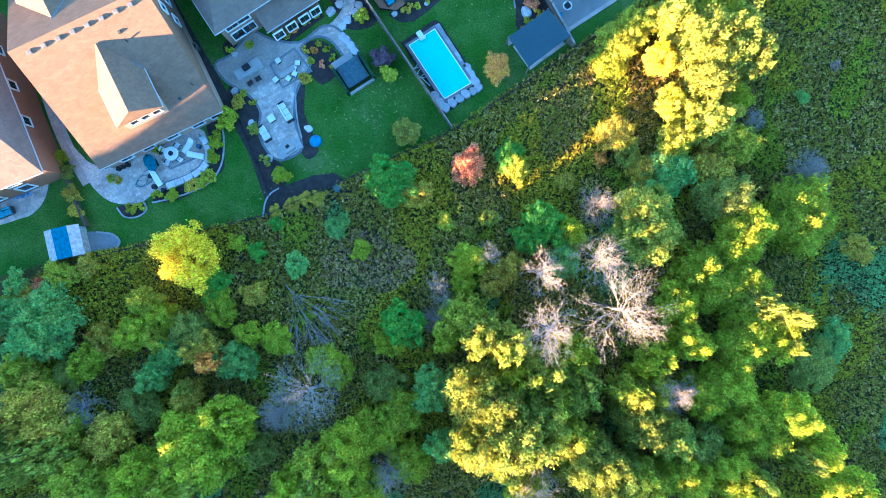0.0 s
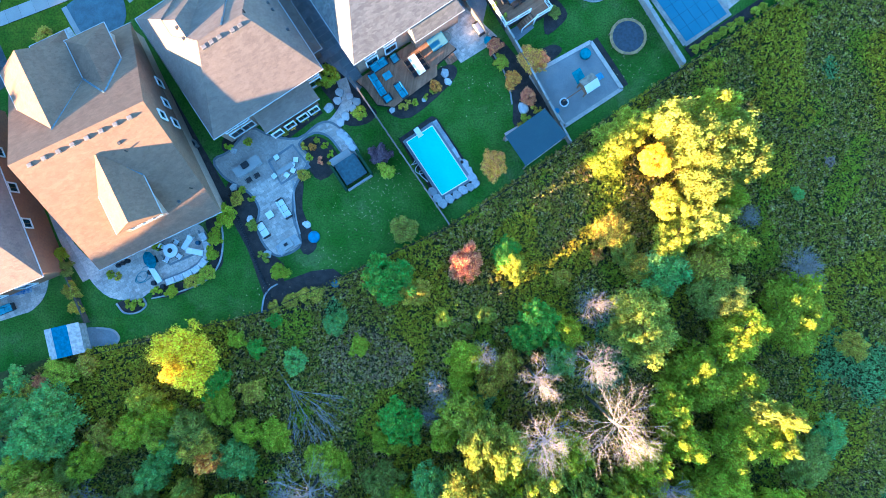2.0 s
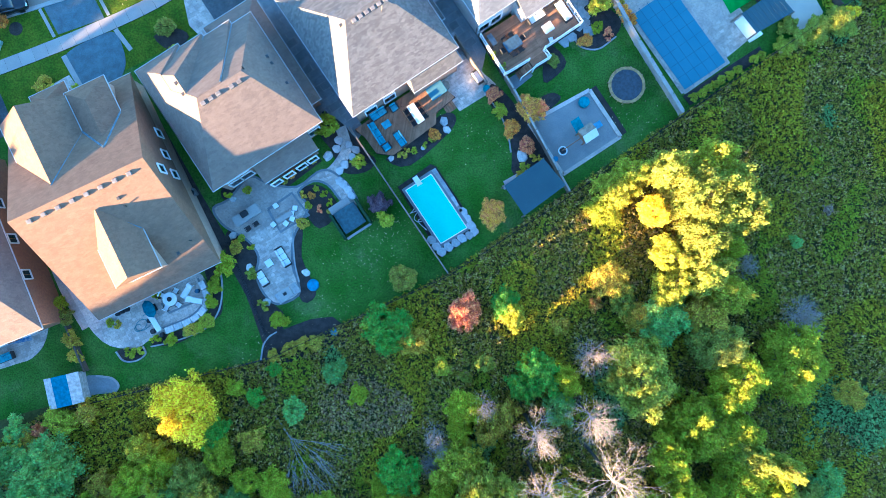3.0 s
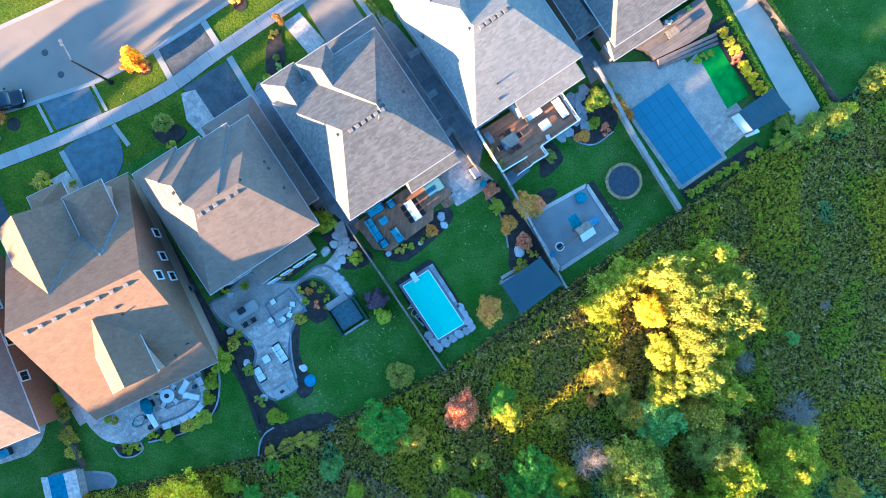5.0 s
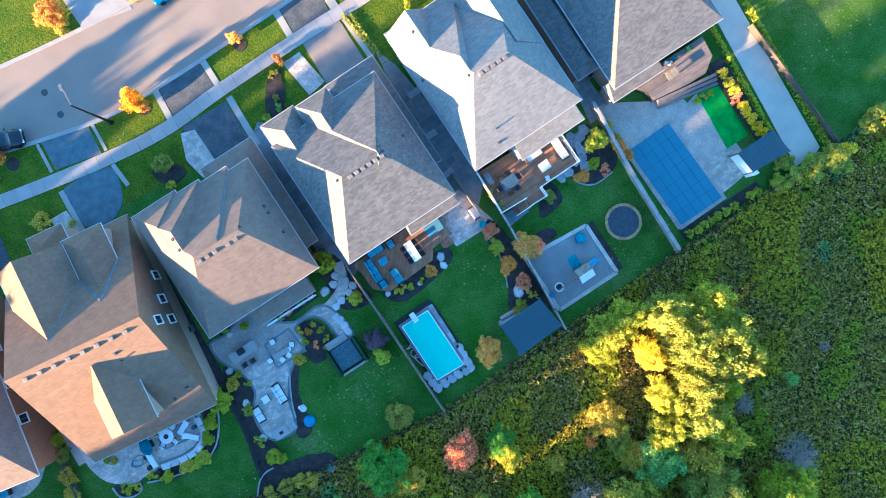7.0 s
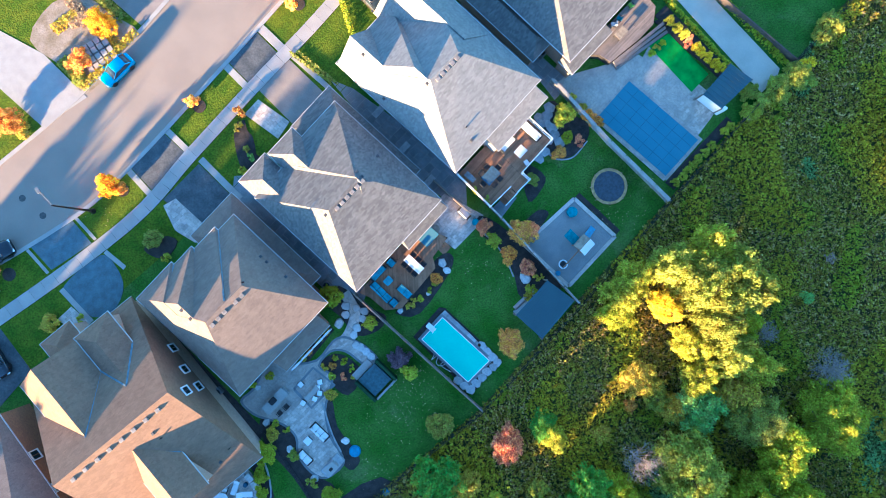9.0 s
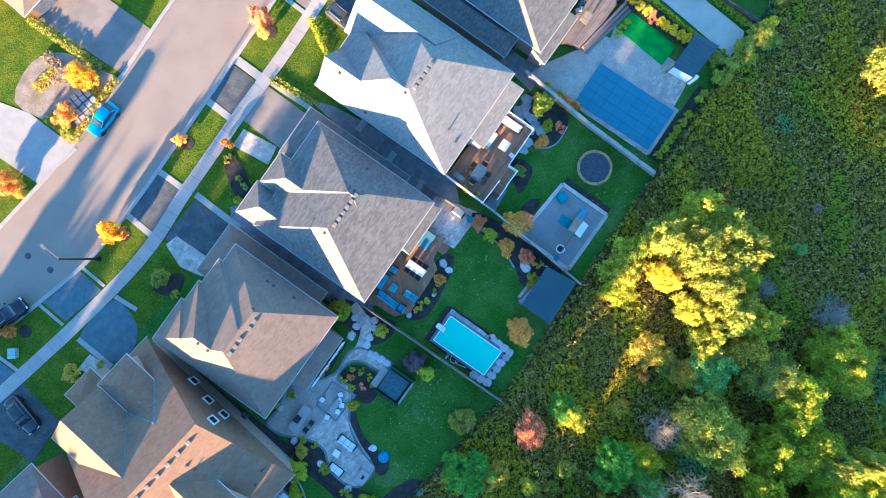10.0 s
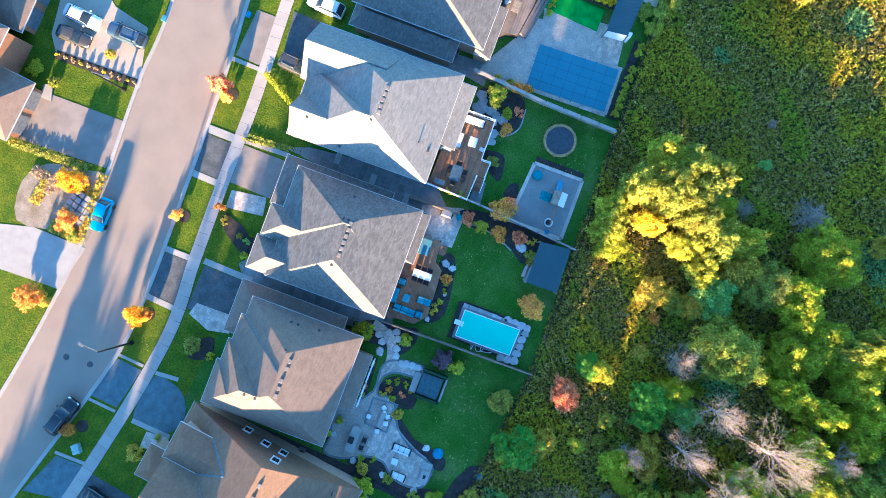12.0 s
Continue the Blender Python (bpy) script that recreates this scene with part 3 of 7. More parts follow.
GROVE_E = [
    ("green", -31.9, -7.9, 4.5, 2.3), ("green", -29.1, -6.1, 4, 1.9), ("emerald", -23.5, -2.9, 4, 1.9), ("green", -23.0, -5.3, 4, 2), ("olive", -19.4, -3.8, 3, 1.6), ("emerald", -19.3, 0.6, 2.2, 1.2),
    ("teal", -10.6, 3.5, 2.2, 1.5), ("teal", -15.1, -0.7, 2.4, 1.6), ("emerald", -17.3, 3.7, 1.8, 0.97), ("green", -17.0, -8.5, 4, 2), ("green", -19.9, -8.1, 4, 1.7), ("dark", -25.6, -7.9, 5, 2.5),
    ("teal", -28.0, -10.0, 4.5, 2), ("green", -36.7, -10.8, 5, 2.1), ("dark", -38.8, -12.1, 4, 1.8), ("lime", -29.5, -8.5, 4.5, 1.8), ("orange", -23.5, -10.8, 6, 1.6), ("teal", -20.9, -10.8, 5.5, 2.4),
    ("olive", -24.8, -9.1, 6, 2), ("olive", -26.1, -14.6, 5, 2), ("gold", -26.3, -13.7, 5.5, 1.1), ("olive", -40.6, -16.1, 9, 4),
]
GROVE_F = [
    ("gold", -42.8, -19.9, 12, 3.4), ("gold", -39.8, -19.2, 11.5, 2.8), ("gold", -45.5, -17.5, 11.5, 3.0), ("lime", -36.8, -22.8, 8, 3.2), ("olive", -33.9, -18.5, 6, 2.8), ("green", -24.4, -19.5, 9, 4.7), ("green", -21.2, -16.4, 9, 2.9), ("green", -30.8, -22.5, 8, 3.3),
    ("gold", -24.1, -22.0, 9, 1.7), ("lime", -28.0, -23.1, 8, 2.4), ("green", -38.6, -17.7, 6, 2.4), ("dark", -31.1, -15.6, 4, 2.4), ("dark", -19.2, -20.3, 4.5, 2.4), ("teal", -29.7, -12.3, 5, 2.1),
    ("green", -11.9, -10.8, 5, 2.1), ("green", -9.4, -19.9, 8.5, 3.4), ("lime", -12.2, -21.5, 9, 2.7), ("gold", -12.7, -22.6, 9, 1.5), ("green", -14.6, -23.1, 8, 2.7), ("green", -6.6, -18.2, 5, 2.8),
    ("green", -4.1, -16.3, 4.5, 2.9), ("teal", -0.6, -13.8, 5, 2.5), ("green", -3.2, -21.5, 4.5, 2.7), ("teal", 0.6, -19.7, 5, 2.1),
]
GROVE_G = [
    ("green", -7.7, -23.2, 7.5, 2.9), ("dark", -5.6, -13.3, 4, 2.4), ("green", -10.3, -12.1, 4.5, 1.8), ("gold", -10.0, -19.6, 8.5, 0.92), ("green", 30.0, -13.6, 6, 3.4), ("green", 33.2, -17.8, 6.5, 3.8),
    ("dark", 27.3, -19.6, 6, 2.9), ("gold", 37.4, -20.6, 8.5, 1.5), ("green", 39.6, -19.8, 7.5, 2.5), ("gold", 32.8, -23.2, 8.5, 1.9), ("green", 30.4, -22.2, 7.5, 3.2), ("green", 36.5, -16.5, 7, 3.3),
    ("green", 42.6, -24.3, 6, 2.9), ("dark", 40.2, -11.7, 3, 3), ("teal", 42.9, -8.7, 2.5, 2.4), ("teal", 39.8, 17.6, 1.5, 0.85), ("mauve", 43.6, 21.1, 1.2, 0.73), ("olive", -14.3, 6.5, 1.5, 0.85),
    ("green", -8.2, 1.0, 2, 1.3), ("green", -21.5, 1.6, 1.8, 1.2), ("lime", 0.9, 4.0, 2, 1.1), ("gold", 3.4, 2.8, 1.6, 0.85),
]
GROVE_H = [
    ("olive", 13.8, 8.3, 2, 1.2),
]
for i, (k, x, y, h, r) in enumerate(GROVE_A + GROVE_B + GROVE_C + GROVE_D + GROVE_E + GROVE_F + GROVE_G + GROVE_H):
    tree(k, x, y, h, r, i, "" if h > 3 else f"low {k} bush among meadow plants", "tree" if h > 3 else "shrub", "trees in the wood" if h > 3 else "bushes in the meadow")
for i, (x, y, h, r) in enumerate([(-12.7, -13.3, 7.5, 4.7), (16.6, -4.8, 15.0, 5.0), (10.3, -6.6, 11.5, 3.4), (15.7, 0.0, 10, 2.9), (16.6, 5.5, 4.6, 2.8), (10.0, -1.4, 10, 2.7), (0.0, -2.7, 4.6, 1.7), (0.6, -4.6, 2.8, 1.9), (5.2, 0.3, 5.0, 1.8), (23.56, -13.28, 7, 3.0), (-37.10, -15.65, 3, 3.6), (-4.95, -21.91, 4.5, 3.0), (9.43, -23.08, 8, 3.0)]):
    dead_tree(x, y, h, r, i, lift=9.5 if h > 10 else h * 0.5 if h > 5.5 else 0.0)
for i, (x, y, h, r) in enumerate([(39.7, 9.4, 2.4, 2.9), (34.07, 14.99, 1.6, 1.7), (-0.5, -6.5, 1.6, 1.8), (-16.68, -16.04, 4.0, 2.6)]):
    for j in range(2):
        dead_tree(x + 0.3 * j, y - 0.2 * j, h * (1 - 0.15 * j), r, i + 2 + 3 * j, "low grey thicket of bare stems")
# a bare tree that has fallen into the meadow, its limbs fanned out on the ground
fallen = tagged(new("fallen_tree"), "fallen bare tree with fanned grey limbs in the meadow", "fallen tree")
fallen.matrix_world = pose(-16.3, -3.2, 0.25, 0, 0, -52)
fr, fsegs = np.random.default_rng(91), [((-1.6, 0.1, 0), (1.2, 0, 0.15), 0.16, 0.11)]
for q in np.linspace(-0.62, 0.62, 11):
    limbs(fr, (0.6 + 0.5 * math.cos(q), 0.1 * q, 0.15), (math.cos(q), math.sin(q), 0.1), 3.1 + fr.uniform(0, 0.8), 0.055, 2, fsegs, 0.24, (2, 4))
part_ = new("limbs", limb_mesh("limbs", fsegs, M_DEAD, 3))
part_.parent = fallen
# unseen wood added beyond the gardens' end, taller sunward, to block the low sun
SN = [(math.cos(sa), math.sin(sa)), (-math.sin(sa), math.cos(sa))]


def shade_wood():
    rng = np.random.default_rng(5)
    spots = []
    for band in range(5):
        n_ = -52.0
        while n_ < 62:
            near = -4 < n_ < 26 or n_ > 44
            # heights set strip by strip, for where sun and shade should fall
            h = 23.5 if n_ < -25 else 20.5 if n_ < -17 else 21.5 if n_ < -13.5 else 22.8 if n_ < -8 else 24.5 if n_ < -4 else 21 if n_ < -0.6 else 16.0 if n_ < 1.2 else 19 if n_ < 3.6 else 18.3 if n_ < 7.5 else 11.5 if n_ < 12.5 else 24 if n_ < 13.2 else 14 if n_ < 16.4 else 27 if n_ < 22.8 else 22 if n_ < 25.7 else 18 if n_ < 27.2 else 13.7 if n_ < 44.5 else 18 if n_ < 53.5 else 14.5 if n_ < 60 else 12.3
            clear_to = 16.5 if 7.5 <= n_ < 12.5 else 18 if 13.2 <= n_ < 16.4 else 0      # high crowns behind the low ones leave a gap for a beam of sun
            s_ = -72 - band * 4 + rng.uniform(-1.5, 1.5)
            spots.append((SN[0][0] * s_ + SN[1][0] * n_, SN[0][1] * s_ + SN[1][1] * n_, (h + (-72 - s_) * -0.2) * (rng.uniform(0.96, 1.02) if near or n_ < -25 else rng.uniform(0.78, 1.04)), 1.6 if near else rng.uniform(2.4, 3.6), 0.0))
            if clear_to and band > 1:
                spots.append((*spots[-1][:2], 12.0 + rng.uniform(0, 2), 2.0, clear_to + 0.169 * (-72 - s_) * -1 + 2 * 0.169 * 4))
            n_ += 1.7 if near else 3.4
    for _ in range(60):
        x, y = rng.uniform(-60, 60), rng.uniform(-60, -31)
        spots.append((x, y, rng.uniform(6, 8), rng.uniform(3.2, 4.6), 0.0))
    for s_, n_, h in ((-55, 61, 13), (-52, 64.4, 12), (-58, 76, 9), (-60, 84, 10), (-52, 92, 9), (-75, 66, 14)):
        spots.append((SN[0][0] * s_ + SN[1][0] * n_, SN[0][1] * s_ + SN[1][1] * n_, h, 2.4, 0.0))
    shapes = [crown(40 + k, 700, 0.13, 60) for k in range(5)]
    leaves = {"green": [], "olive": [], "gold": []}
    segs = []
    for i, (x, y, h, r, lift) in enumerate(spots):
        leaves[("green", "olive", "gold")[i % 3]].append(shapes[i % 5] * (r, r, h * 0.78) + (x, y, h * 0.06 + lift))
        segs.append(((x, y, -0.1), (x, y, h * 0.7 + lift), 0.06 * r, 0.03 * r))
    for k, v in leaves.items():
        tagged(new("far_woodland", leaf_mesh("far_woodland", np.concatenate(v), LEAF[k])), f"tall {k} woodland beyond the gardens", "woodland", "", "stuff")
    tagged(new("shade_wood_trunks", limb_mesh("shade_wood_trunks", segs, M_BARK)), "trunks of the woodland trees", "woodland", "", "stuff")


shade_wood()


# ---- meadow plants ----
def inside(px, py, poly):
    hit = np.zeros(len(px), bool)
    for (x0, y0), (x1, y1) in zip(poly, poly[1:] + poly[:1]):
        hit ^= ((y0 > py) != (y1 > py)) & (px < (x1 - x0) * (py - y0) / (y1 - y0 + 1e-12) + x0)
    return hit


def waves(px, py, size, seed):
    """Smooth uneven patches, from sums of waves."""
    r = np.random.default_rng(seed)
    out = np.zeros_like(px)
    for k in range(9):
        a, f = r.uniform(0, math.tau), r.uniform(0.6, 1.9) / size
        out += np.sin((px * math.cos(a) + py * math.sin(a)) * f + r.uniform(0, math.tau))
    return out / 3


def meadow():
    r = np.random.default_rng(8)
    n = 330000
    px, py = r.uniform(-51, 66, n), r.uniform(-31, 61, n)
    keep = ~inside(px, py, LAWN) & (py < 34 + 0.66 * (px - 20) + 6) & (py > -31 + np.maximum(0, px - 52) * 1.1)
    px, py = px[keep], py[keep]
    a, b, c, d = waves(px, py, 4.0, 1), waves(px, py, 7.0, 2), waves(px, py, 1.3, 3), waves(px, py, 0.16, 4)
    thick = r.uniform(-1.7, 0.6, len(px)) < d
    px, py, a, b, c, d = px[thick], py[thick], a[thick], b[thick], c[thick], d[thick]
    heath = np.exp(-(((px - HEATH[0][0]) / 5.5) ** 2 + ((py - HEATH[0][1]) / 3.6) ** 2)) * 2.2 + np.exp(-(((px - HEATH[1][0]) / 9) ** 2 + ((py - HEATH[1][1]) / 6) ** 2)) * 0.7
    dice = r.uniform(0, 1, len(px))
    tone = np.where(b * 0.35 + heath + 0.3 * c > 1.0, "mauve", np.where(a + 0.6 * c > 0.55, "lime", np.where(a + 0.5 * c < -1.3, "teal", np.where(c > 0.55, "green", "olive"))))
    tone = np.where((tone == "mauve") & (dice < 0.25), "straw", np.where((tone == "olive") & (dice < 0.22), "straw", np.where((tone == "mauve") & (dice > 0.75), "olive", tone)))
    swirl = 2.4 - np.hypot((px - 47) / 4.5, (py + 1.5) / 3.4) * 1.9 + 0.8 * c + 0.5 * a
    tone = np.where(swirl + dice > 1.1, "teal", tone)
    for k in np.unique(tone):
        q = tone == k
        m, leaves = int(q.sum()), 4
        x, y = np.repeat(px[q], leaves), np.repeat(py[q], leaves)
        h = np.repeat((0.5 + 0.3 * np.clip(a[q] * 0.5 + c[q], -0.9, 1.6) + 0.42 * np.clip(d[q], -1, 1.5)) * r.uniform(0.5, 1.4, m), leaves)
        pos = np.column_stack([x + r.normal(0, 0.14, m * leaves), y + r.normal(0, 0.14, m * leaves), np.abs(h) * r.uniform(0.6, 1.1, m * leaves) + 0.03])
        nrm = np.column_stack([r.normal(0, 0.75, m * leaves), r.normal(0, 0.75, m * leaves), np.ones(m * leaves)])
        v = quads(pos, r.uniform(0.065, 0.14, m * leaves), nrm, r)
        tagged(new("meadow_plants", leaf_mesh("meadow_plants", v, LEAF[k + " herb"])), f"tall wild meadow plants with {k} leaves", "meadow", "", "stuff")


HEATH = ((-7.68, -0.22), (44.07, 24.13))
meadow()
# ---- streets, drives and paths in detail ----
def clip(poly, axis, a, b):
    """The piece of an outline between two parallel lines."""
    ax = np.array(axis, float)
    for sign, lim in ((1, a), (-1, -b)):
        out = []
        for p, q in zip(poly, poly[1:] + poly[:1]):
            dp, dq = sign * (ax @ p) - lim, sign * (ax @ q) - lim
            if dp >= 0:
                out.append(tuple(p))
            if dp * dq < 0:
                t = dp / (dp - dq)
                out.append((p[0] + t * (q[0] - p[0]), p[1] + t * (q[1] - p[1])))
        poly = out
        if len(poly) < 3:
            return []
    return poly


def shrunk(poly, gap):
    c = np.mean(np.array(poly), axis=0)
    out = []
    for p in poly:
        d = np.array(p) - c
        n = np.linalg.norm(d)
        out.append(tuple(c + d * max(0.1, 1 - gap / max(n, 1e-6))))
    return out


def pieces(name, poly, turn, w, h, z0, z1, material, parent, gap=0.02, limit=300, stagger=True, seed=1):
    """Paving or boards laid over an outline, each piece an object; the rest past the limit joined."""
    rng = np.random.default_rng(seed)
    t = radians(turn)
    ax, ay = (math.cos(t), math.sin(t)), (-math.sin(t), math.cos(t))
    P = np.array(poly)
    lo, hi = (P @ np.array(ay)).min(), (P @ np.array(ay)).max()
    made, verts, faces, row = 0, [], [], 0
    y = lo
    while y < hi:
        band = clip(list(map(tuple, poly)), ay, y, y + h)
        if band:
            B = np.array(band) @ np.array(ax)
            x = B.min() - (w * 0.5 if stagger and row % 2 else 0)
            while x < B.max():
                ww = w * (rng.uniform(0.75, 1.25) if stagger else 1)
                q = clip(band, ax, x, x + ww)
                x += ww
                if len(q) < 3 or abs(area(q)) < 0.02:
                    continue
                q = shrunk(q, gap)
                if area(q) < 0:
                    q = q[::-1]
                zt = z1 + rng.uniform(-0.006, 0.006)
                n = len(q)
                v = [(a, b, zt) for a, b in q] + [(a, b, z0) for a, b in q]
                f = [tuple(range(n))] + [(i, i + n, (i + 1) % n + n, (i + 1) % n) for i in range(n)]
                if made < limit:
                    ob = new(name, mesh(name, v, f, material))
                    ob.parent = parent
                    made += 1
                else:
                    k = len(verts)
                    verts += v
                    faces += [tuple(i + k for i in g) for g in f]
        y += h
        row += 1
    if verts:
        rest = new(name + "_rest", mesh(name + "_rest", verts, faces, material))
        rest.parent = parent
        rest["kind"] = "stuff"


def paved(name, poly, turn, w, h, z, material, label, category, joint=None, limit=300, stagger=True, gap=0.013):
    base = slab(name, poly, -0.3, z - 0.015, joint or M_JOINT, label, category, "structure")
    PAVING.append(("paver", poly, turn, w, h, z - 0.02, z, material, base, gap, limit, stagger))
    return base


PAVING = []
M_JOINT = mat("joint_sand", (0.33, 0.31, 0.3), 0.95, scale=2, fine=20, spread=0.2, bump=0.2)
M_PAVER_PALE = mat("pale_pavers", (0.5, 0.41, 0.335), 0.85, second=(0.39, 0.33, 0.28), scale=0.7, fine=5, spread=0.2, bump=0.2, per_object=0.22)
M_PAVER_DARK = mat("dark_pavers", (0.202, 0.211, 0.222), 0.8, second=(0.161, 0.172, 0.181), scale=1, fine=8, spread=0.18, bump=0.2, per_object=0.15)
M_CONC_TAN = mat("tan_concrete", (0.4, 0.34, 0.28), 0.88, second=(0.34, 0.29, 0.245), scale=0.6, fine=15, spread=0.1, bump=0.15)
M_DRIVE_OLD = mat("worn_asphalt", (0.27, 0.225, 0.195), 0.9, second=(0.2, 0.17, 0.15), scale=0.5, fine=20, spread=0.15, bump=0.2)

DRIVES_ACROSS = (
    ("driveway_across", [(-26.38, 77.34), (-20.30, 68.10), (-25.52, 64.86), (-32.98, 75.45), (-30.48, 77.75)], M_DRIVE_OLD, "broad tan asphalt driveway across the street"),
    ("driveway_across", [(-15.68, 86.80), (-12.68, 82.46), (-12.94, 80.32), (-11.30, 75.85), (-16.00, 70.99), (-22.18, 79.88), (-21.21, 82.18)], M_CONC_TAN, "broad pale concrete driveway with parked cars"),
    ("driveway_across", [(-42.97, 69.73), (-36.82, 64.21), (-33.25, 58.35), (-38.80, 56.26), (-45.58, 66.09)], M_CONC, "pale concrete driveway across the street"),
)
for name, pts, m, lab in (
    ("driveway_apron", [(-25.96, 52.59), (-23.84, 49.41), (-28.40, 46.16), (-30.30, 49.52)], M_DRIVE, "dark sealed asphalt driveway apron"),
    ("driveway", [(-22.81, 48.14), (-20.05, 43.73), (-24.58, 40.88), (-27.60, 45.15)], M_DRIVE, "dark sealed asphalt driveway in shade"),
    ("driveway_apron", [(-38.15, 45.55), (-36.46, 42.26), (-41.50, 40.43), (-43.21, 43.56)], M_DRIVE_SHADE, "blue-shaded asphalt driveway apron"),
    ("driveway_apron", [(-13.08, 61.12), (-11.27, 58.08), (-15.19, 55.61), (-17.05, 58.69)], M_DRIVE, "asphalt driveway apron with sun streaks"),
    ("driveway", [(-10.25, 57.25), (-7.30, 52.60), (-11.56, 50.03), (-14.35, 54.65)], M_DRIVE_OLD, "worn asphalt driveway with tree shadows"),
    ("driveway_apron", [(0.88, 69.76), (2.38, 67.46), (-2.78, 63.78), (-4.54, 66.79)], M_DRIVE_OLD, "pale worn asphalt driveway apron"),
    ("driveway", [(4.39, 67.04), (6.73, 63.17), (1.46, 59.23), (-0.23, 63.05)], M_DRIVE, "dark asphalt driveway under parked cars"),
    ("driveway_apron", [(-50.79, 40.04), (-48.84, 36.91), (-53.24, 35.23), (-56.55, 39.03)], M_DRIVE_SHADE, "blue-shaded asphalt driveway apron"),
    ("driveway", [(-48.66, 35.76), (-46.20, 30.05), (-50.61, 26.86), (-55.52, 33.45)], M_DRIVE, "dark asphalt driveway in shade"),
) + DRIVES_ACROSS:
    slab(name, pts, -0.3, 0.085, m, lab, "driveway", "structure")
slab("driveway_round", rounded([(-35.78, 40.74), (-34.45, 39.08), (-34.17, 36.66), (-35.77, 34.43), (-38.28, 34.24), (-39.71, 36.48), (-40.54, 38.37)]), -0.3, 0.085, M_DRIVE_SHADE, "rounded asphalt driveway with a pale border", "driveway", "structure")
# pale borders along the drives
for a, b, w in (([(-25.62, 52.94), (-23.40, 49.43)], 0, 0.7), ([(-30.79, 49.54), (-28.74, 45.81)], 0, 0.7), ([(-22.48, 48.59), (-19.23, 43.21)], 0, 0.75), ([(-37.76, 45.86), (-35.98, 42.59)], 0, 0.35), ([(-43.60, 43.25), (-41.95, 40.16)], 0, 0.35), ([(-12.73, 61.72), (-10.70, 58.52)], 0, 1.0),
                ([(-17.52, 58.51), (-15.52, 55.16)], 0, 0.8), ([(-9.74, 57.48), (-6.56, 52.92)], 0, 0.6), ([(-50.66, 40.46), (-48.46, 36.97)], 0, 0.4), ([(-35.24, 41.03), (-33.51, 38.73)], 0, 0.5), ([(-40.93, 38.06), (-38.49, 33.71)], 0, 0.6), ([(-5.12, 66.69), (-2.99, 63.25)], 0, 0.5)):
    slab("driveway_border", strip(a, w, 0, 0), -0.3, 0.1, M_CONC, "pale concrete strip along a driveway", "border", "structure")
slab("driveway_border_across", strip([(-22.30, 79.71), (-16.05, 70.68)], 0.9, 0, 0), -0.3, 0.1, M_CONC, "pale concrete strip along a driveway", "border", "structure")

# side passages between the houses
for name, pts, m, lab in (
    ("side_passage", [(-34.25, 35.19), (-32.05, 33.94), (-22.59, 17.41), (-24.13, 15.23), (-32.63, 28.94)], M_SOIL, "dark gravel passage between two houses"),
    ("side_passage", [(-19.33, 45.92), (-17.76, 45.61), (-7.67, 29.92), (-10.16, 26.47), (-12.68, 31.48), (-20.25, 42.76)], M_PAVER_DARK, "shaded paved passage between two houses"),
    ("side_passage", [(-6.49, 54.19), (-3.97, 52.30), (6.13, 40.32), (5.19, 35.91), (0.47, 40.31)], M_PAVER_DARK, "shaded paved passage between two houses"),
    ("side_passage", [(8.65, 59.34), (12.45, 58.09), (20.04, 47.33), (17.82, 45.74), (16.24, 49.21)], M_PAVER_DARK, "shaded paved passage between two houses"),
):
    if m is M_PAVER_DARK:
        paved(name, pts, 33, 1.3, 0.85, 0.06, m, lab, "passage", limit=60, gap=0.05)
    else:
        slab(name, pts, -0.3, 0.056, m, lab, "passage", "structure")
for x, y in ((-1.75, 49.23), (-0.17, 44.37), (1.72, 40.09)):
    slab("passage_step", strip([(x - 0.75, y - 0.5), (x + 0.75, y + 0.5)], 0.7, 0, 0), -0.1, 0.12, M_WALL_STONE, "grey stone step across the passage", "step")
slab("side_path", strip(smooth_line([(-45.65, 26.43), (-43.60, 20.83), (-41.68, 15.24), (-40.04, 11.52), (-38.02, 8.11)]), 1.3, 0, 0), -0.3, 0.088, M_PAVER, "pale paver path beside the brown house", "path", "structure")
for pts in ([(-23.63, 15.23), (-23.30, 12.44), (-23.66, 9.95), (-25.01, 8.09), (-27.17, 7.04), (-29.34, 6.37), (-31.07, 6.00)], [(-31.94, 6.06), (-31.68, 5.19), (-32.67, 4.45), (-34.03, 4.46), (-34.90, 5.45)], [(-19.02, 4.43), (-18.78, 6.04), (-18.17, 7.03), (-17.30, 7.59)], [(-15.62, 18.97), (-15.35, 15.23), (-14.84, 13.05)], [(6.26, 33.27), (7.40, 31.51), (8.15, 29.63), (8.53, 27.43)], [(15.47, 40.35), (16.35, 39.22), (18.25, 38.97), (20.27, 40.37)]):
    slab("bed_edging", strip(smooth_line(pts), 0.16, 0, 0), -0.2, 0.2, M_WALL_STONE, "pale stone edging of a planting bed", "edging", "structure")
paved("front_patio", [(-16.55, 52.37), (-14.67, 53.64), (-11.83, 50.36), (-13.51, 48.78)], 33, 0.55, 0.4, 0.12, M_PAVER, "grey stone front terrace", "terrace", limit=60)
paved("front_walk", [(-27.77, 44.50), (-26.21, 44.95), (-23.68, 41.18), (-25.24, 39.60), (-27.12, 41.48)], 33, 0.6, 0.45, 0.1, M_PAVER, "pale paver walk to a front door", "walk", limit=60)
paved("front_step", [(-42.14, 34.86), (-40.29, 35.93), (-38.59, 33.62), (-40.13, 32.80)], 26, 0.6, 0.45, 0.1, M_PAVER, "pale paver walk to a front door", "walk", limit=40)

